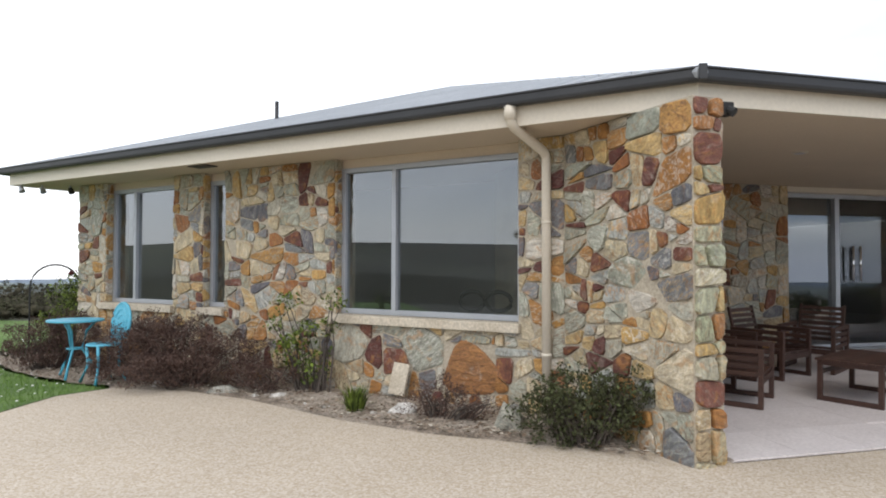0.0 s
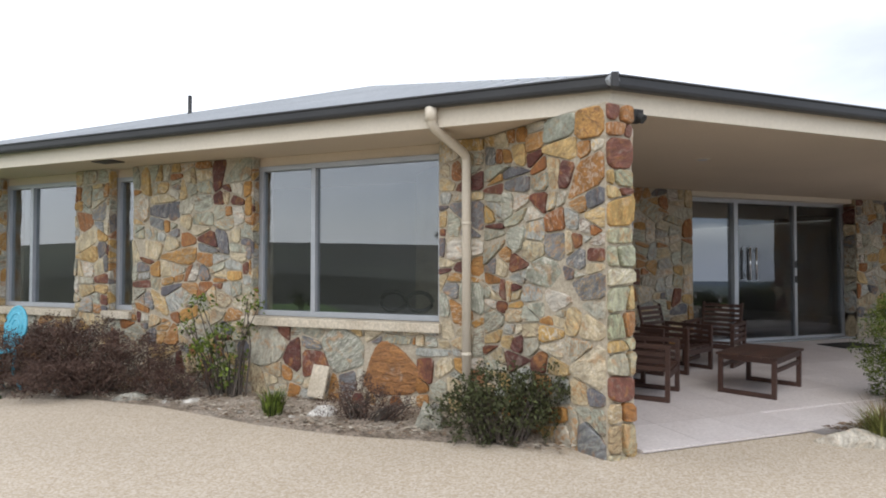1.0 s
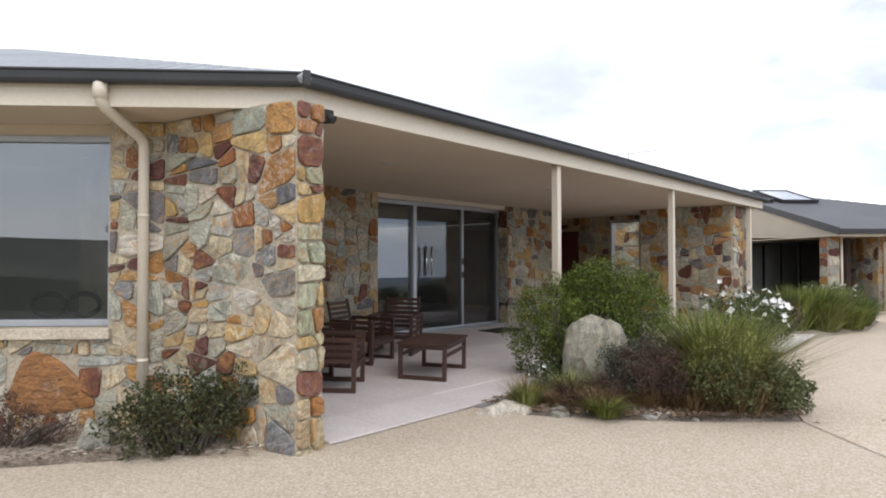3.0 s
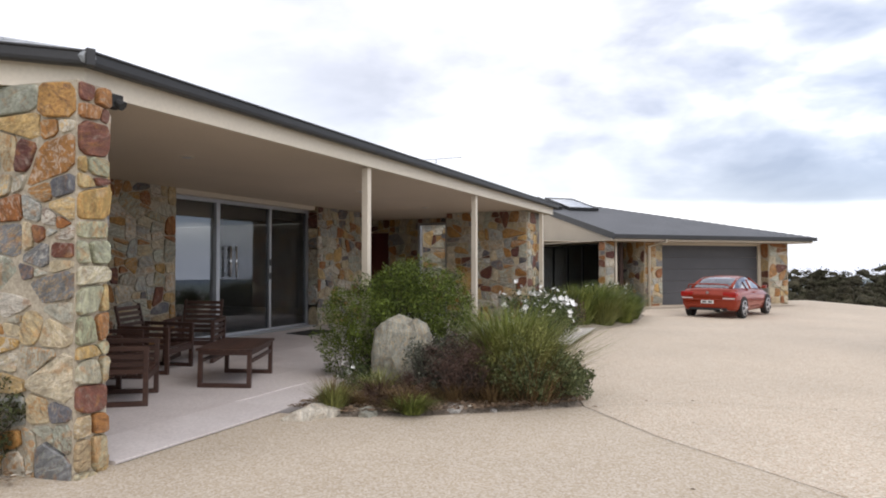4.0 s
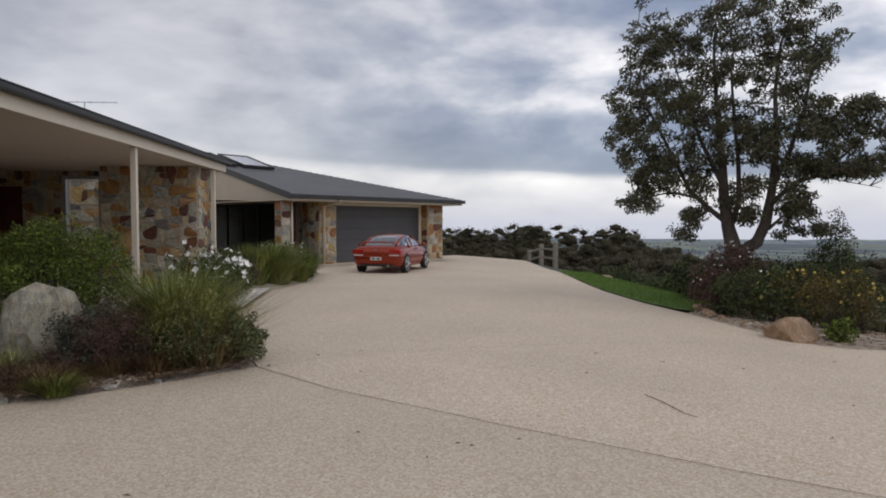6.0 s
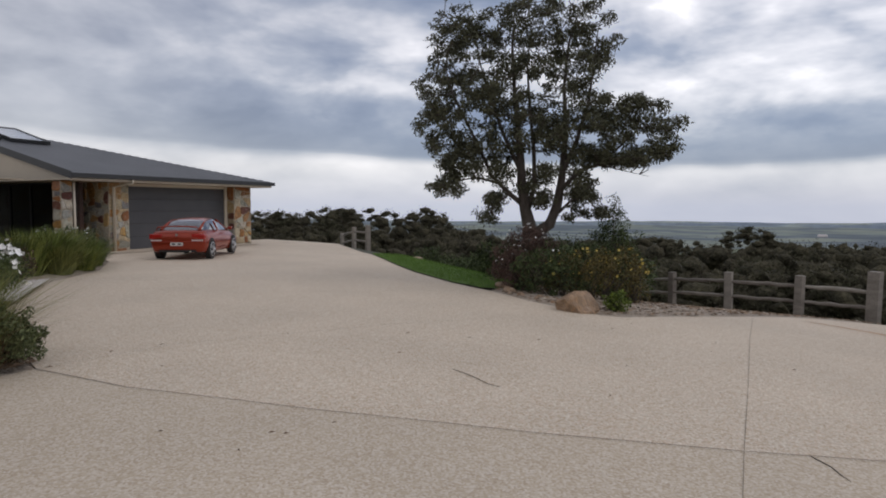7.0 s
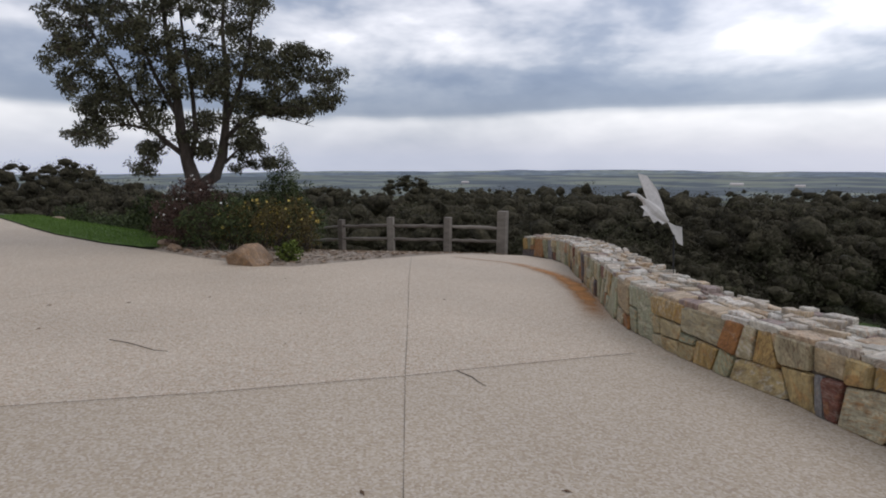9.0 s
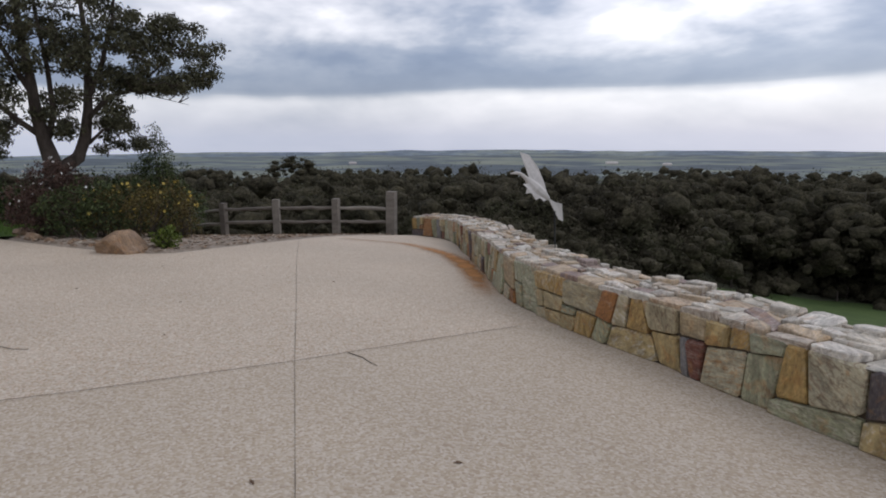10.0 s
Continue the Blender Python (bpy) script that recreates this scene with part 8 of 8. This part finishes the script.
def litter_on(poly, count, seed, zf, sizes, material, label, keep=None):
    rg_ = random.Random(seed)
    xs, ys = [p[0] for p in poly], [p[1] for p in poly]
    vs_, fs_ = [], []
    while count:
        x, y = rg_.uniform(min(xs), max(xs)), rg_.uniform(min(ys), max(ys))
        if not inside(x, y, poly) or keep and not keep(x, y):
            continue
        count -= 1
        a, L_ = rg_.uniform(0, 6.28), rg_.uniform(*sizes)
        w = L_ * rg_.uniform(0.25, 0.7)
        c_, s_ = math.cos(a), math.sin(a)
        z = zf(x, y) + rg_.uniform(0.0, 0.012)
        k = len(vs_)
        vs_ += [(x - L_ * c_, y - L_ * s_, z), (x + w * s_, y - w * c_, z + rg_.uniform(-0.3, 0.7) * w), (x + L_ * c_, y + L_ * s_, z + rg_.uniform(-0.2, 0.4) * L_), (x - w * s_, y + w * c_, z + rg_.uniform(-0.3, 0.7) * w)]
        fs_ += [(k, k + 1, k + 2), (k, k + 2, k + 3)]
    ob = pyd("litter", vs_, fs_, material)
    tagged(ob, label, "litter", kind="stuff")


M_CHIP = leaf_mat("bark_chips", (0.09, 0.055, 0.034), (0.34, 0.245, 0.165), 0.95)
M_GRIT = leaf_mat("pale_grit", (0.25, 0.21, 0.16), (0.52, 0.47, 0.39), 0.9)
litter_on(BED_E, 11000, 5, lambda x, y: ground_z(x, y) + 0.05, (0.012, 0.04), M_CHIP, "brown bark and leaf litter on the bed", lambda x, y: x < 9)
litter_on(BED_E, 1200, 6, lambda x, y: ground_z(x, y) + 0.05, (0.01, 0.03), M_GRIT, "pale grit and small stones on the bed", lambda x, y: x < 8)
litter_on(BED_W, 3500, 7, lambda x, y: ground_z(x, y) + 0.03, (0.010, 0.03), M_CHIP, "brown leaf litter on the bed by the wall")
litter_on(BED_W, 5200, 8, lambda x, y: ground_z(x, y) + 0.035, (0.008, 0.034), M_GRIT, "pale grit and small stones by the wall")
litter_on(BED_S, 5000, 9, lambda x, y: max(ground_z(x, y), terrain_z(x, y)) + 0.02, (0.02, 0.06), M_CHIP, "brown bark litter on the verge")
litter_on(BED_S, 2600, 10, lambda x, y: max(ground_z(x, y), terrain_z(x, y)) + 0.02, (0.015, 0.05), M_GRIT, "pale gravel on the verge")

# ---- lawns: blades and daisies ----


def grass_on(poly, count, h, seed, lift, near=None):
    rg_ = random.Random(seed)
    xs, ys = [p[0] for p in poly], [p[1] for p in poly]
    vs_, fs_ = [], []
    while count:
        x, y = rg_.uniform(min(xs), max(xs)), rg_.uniform(min(ys), max(ys))
        if not inside(x, y, poly):
            continue
        if near and math.hypot(x, y) > near:
            if rg_.random() > 0.25:
                continue
        count -= 1
        a = rg_.uniform(0, 6.28)
        w, hh = 0.004, h * rg_.uniform(0.5, 1.3)
        z = ground_z(x, y) + lift
        k = len(vs_)
        vs_ += [(x - w * math.cos(a), y - w * math.sin(a), z), (x + w * math.cos(a), y + w * math.sin(a), z), (x + rg_.gauss(0, 0.4) * hh, y + rg_.gauss(0, 0.4) * hh, z + hh)]
        fs_.append((k, k + 1, k + 2))
    ob = pyd("grass", vs_, fs_, M_GRASSBLADE)
    tagged(ob, "short mown green grass blades", "grass", kind="stuff")


M_GRASSBLADE = leaf_mat("lawn_blades", (0.07, 0.14, 0.022), (0.17, 0.28, 0.06))
grass_on([p for p in LAWN_W if p[0] > -9.1] + [(-9, 17)], 26000, 0.05, 3, 0.0, 12)
grass_on(LAWN_E, 26000, 0.06, 4, 0.02)
rg = random.Random(9)
vs, fs = [], []
for _ in range(260):
    x, y = rg.uniform(-5.5, -2.2), rg.uniform(7.0, 13.0)
    if not inside(x, y, LAWN_W):
        continue
    z = ground_z(x, y) + 0.06
    k = len(vs)
    vs.append((x, y, z + 0.004))
    vs += [(x + 0.014 * math.cos(j * 1.047), y + 0.014 * math.sin(j * 1.047), z + rg.uniform(-0.004, 0.004)) for j in range(6)]
    fs += [(k, k + 1 + j, k + 1 + (j + 1) % 6) for j in range(6)]
dz = pyd("lawn_daisies", vs, fs, M_WHITE)
tagged(dz, "tiny white daisies in the lawn", "flowers", kind="stuff")
M_PADDOCK = mat("paddock_grass", [(0.3, (0.050, 0.095, 0.020)), (0.7, (0.090, 0.145, 0.036))], scale=0.6, rough=0.95, bump=0.5, bscale=20, grain=0.4, gscale=30)
pad2 = drape("paddock", PADDOCK, 0.0, M_PADDOCK, 1.0, zfun=lambda x, y: terrain_z(x, y) + 0.05)
for v in pad2.data.vertices:
    v.co.z = terrain_z(v.co.x, v.co.y) + 0.05
tagged(pad2, "green paddock falling away below the stone wall", "paddock", kind="structure")

# ---- twigs and stain on the drive ----
for pts in ([(5.34, -2.06), (5.15, -2.12), (4.98, -2.15), (4.80, -2.17), (4.69, -2.23)], [(2.87, -3.45), (2.80, -3.43), (2.69, -3.41), (2.60, -3.36), (2.50, -3.32)]):
    bm = bmesh.new()
    tube(bm, [(x, y, ground_z(x, y) + 0.008) for x, y in pts], [0.002, 0.003, 0.003, 0.0025, 0.0015], 6)
    tw = part("twig", bm, M_BARK)
    tagged(tw, "thin dry twig lying on the drive", "twig")
bm = bmesh.new()
rgl = random.Random(77)
vs, fs = [], []
for _ in range(40):
    x, y = rgl.uniform(0.5, 8), rgl.uniform(-6, 1.5)
    if not inside(x, y, DRIVE):
        continue
    a = rgl.uniform(0, 6.28); L_ = rgl.uniform(0.015, 0.035); w = L_ * 0.3
    z = ground_z(x, y) + 0.006
    k = len(vs)
    vs += [(x - L_ * math.cos(a), y - L_ * math.sin(a), z), (x - w * math.sin(a), y + w * math.cos(a), z + 0.006), (x + L_ * math.cos(a), y + L_ * math.sin(a), z), (x + w * math.sin(a), y - w * math.cos(a), z + 0.004)]
    fs.append((k, k + 1, k + 2, k + 3))
bm.free()
lf = pyd("fallen_leaves", vs, fs, M_LITTER)
tagged(lf, "a few dry fallen leaves on the concrete", "leaves", kind="stuff")

m = bpy.data.materials.new("rust_stain"); m.use_nodes = True
n, l = m.node_tree.nodes, m.node_tree.links
bs = n["Principled BSDF"]; bs.inputs["Roughness"].default_value = 0.9
bs.inputs["Base Color"].default_value = (0.47, 0.21, 0.055, 1)
tx = n.new("ShaderNodeTexNoise"); tx.inputs["Scale"].default_value, tx.inputs["Detail"].default_value = 3.0, 8.0
tc2 = n.new("ShaderNodeTexCoord"); l.new(tc2.outputs["Object"], tx.inputs["Vector"])
at_ = n.new("ShaderNodeAttribute"); at_.attribute_name = "spread"
ma = n.new("ShaderNodeMath"); ma.operation = "MULTIPLY"
mr = n.new("ShaderNodeMapRange"); mr.inputs["From Min"].default_value, mr.inputs["From Max"].default_value = 0.25, 0.75
mr.inputs["To Min"].default_value, mr.inputs["To Max"].default_value = 0.35, 1.2
l.new(tx.outputs["Fac"], mr.inputs["Value"]); l.new(mr.outputs[0], ma.inputs[0]); l.new(at_.outputs["Fac"], ma.inputs[1])
l.new(ma.outputs[0], bs.inputs["Alpha"])
STAIN_LINE = [(8.4, -9.9), (7.2, -10.13), (6.48, -9.84), (5.85, -9.38), (5.38, -8.98), (4.72, -8.27), (4.10, -7.47), (3.50, -6.60), (3.0, -5.85)]
STAIN = spline(STAIN_LINE, 0.15)
vs, fs, spread = [], [], []
K = 10
for i, p in enumerate(STAIN):
    f = i / (len(STAIN) - 1)
    dr = (STAIN[min(i + 1, len(STAIN) - 1)] - STAIN[max(i - 1, 0)]).normalized()
    nr = Vector((-dr.y, dr.x))
    wd = 0.30 - 0.08 * f + 0.05 * noise.noise(Vector((f * 9, 0, 2)))
    for j in range(K + 1):
        t = 2 * j / K - 1
        q = p + nr * wd * t
        vs.append((q.x, q.y, ground_z(q.x, q.y) + 0.012))
        spread.append((1.35 * math.exp(-3.0 * t * t) - 0.067) * min(1.0, 0.18 + 1.25 * f) * min(1.0, (1 - f) * 4.0))
    if i:
        b0 = (i - 1) * (K + 1)
        fs += [(b0 + j, b0 + j + 1, b0 + K + 2 + j, b0 + K + 1 + j) for j in range(K)]
st = pyd("rust_stain", vs, fs, m)
atr = st.data.attributes.new("spread", "FLOAT", "POINT")
for i, v in enumerate(spread):
    atr.data[i].value = v
tagged(st, "orange-brown water stain along the wall foot", "stain", kind="structure")

# ---- stones and pavers, one by one ----
for ob, p0, d, nr, ln, z0, z1, size, seed, holes, depth, thick, ends, want in STONES:
    at_wall = lambda u, v, dd: (p0.x + d.x * u + nr.x * dd, p0.y + d.y * u + nr.y * dd, v)
    gaps_ = list(holes)
    if ob is wall_wing:      # one large rusty boulder under the big window
        gaps_.append((6.40, 6.97, 0.05, 0.54))
        lay([[(6.34, 0.04), (6.88, 0.05), (7.02, 0.14), (7.01, 0.31), (6.82, 0.50), (6.62, 0.59), (6.50, 0.48)]], at_wall, ob, depth * 1.3, 2, material=M_RUSTSTONE)
    if ob is wall_spur_end:
        polys = courses(0, ln, max(z0, -0.14), z1, 0.21, seed, 0.007, 1.6)
    else:
        polys = rubble(0, ln, max(z0, -0.14), z1, size * 0.98, seed, gaps_)
    lay(polys, at_wall, ob, depth, seed, material=M_WALLSTONE if ob is wall_spur_end else None)
    if ob is wall_wing:      # stones turning into the window openings
        for k, h in enumerate(holes):
            jamb_at = lambda w, v, dd: (p0.x + d.x * (h[0] + dd) - nr.x * w, p0.y + d.y * (h[0] + dd) - nr.y * w, v)
            lay(rubble(-0.012, 0.098, 0.775, z1 - 0.02, 0.12, 90 + k, gap=0.005, aspect=0.6), jamb_at, ob, 0.012, 90 + k)
lay(rubble(0.02, WALL_LEN, 0.0, 0.445, 0.285, 74, gap=0.006, aspect=1.15, spread=0.75, sheets=1.5), front, low_wall, 0.035, 71, worn=(0.02, 0.10), material=M_WALLSTONE)
lay(rubble(0.02, WALL_LEN, -0.02, WALL_T, 0.19, 72, gap=0.005, aspect=1.6, spread=0.7), capf, low_wall, 0.026, 72, worn=(0.03, 0.12), name="flagstone", material=M_FLAG)
rgw = random.Random(73)
for row, (w0, w1, lift, share) in enumerate(((0.20, WALL_T + 0.03, 0.022, 0.55), (0.34, WALL_T + 0.05, 0.042, 0.5))):      # loose thin flags heaped towards the back
    loose = [p for p in rubble(0.02, WALL_LEN, w0, w1, 0.17, 75 + row, gap=0.012, aspect=1.5, spread=0.5) if rgw.random() < share]
    lay(loose, lambda u, w, d: capf(u, w, d + lift), low_wall, 0.024, 76 + row, worn=(0.04, 0.22), name="flagstone", material=M_FLAG, sink=0.03)
nx, ny = 20, 7
for i in range(nx):
    for j in range(ny):
        x0, x1 = 3.12 + i * 0.6, 3.12 + (i + 1) * 0.6 - 0.004
        y0, y1 = 3.88 + j * 0.6, 3.88 + (j + 1) * 0.6 - 0.004
        if j == 0 and i > 2:
            continue
        if y1 > 7.9 and x0 < 13.0 or y1 > 7.9 and j > 6:
            y1 = min(y1, 7.895)
        if x1 < 3.3 and y0 > 4.1:
            continue
        vs = [(x, y, slab_z(y) - (0.014 if k == 0 else 0.0)) for k in (0, 1) for x, y in ((x0, y0), (x1, y0), (x1, y1), (x0, y1))]
        pyd("paver", vs, [(4, 5, 6, 7), (0, 1, 5, 4), (1, 2, 6, 5), (2, 3, 7, 6), (3, 0, 4, 7)], M_SLAB, slab)
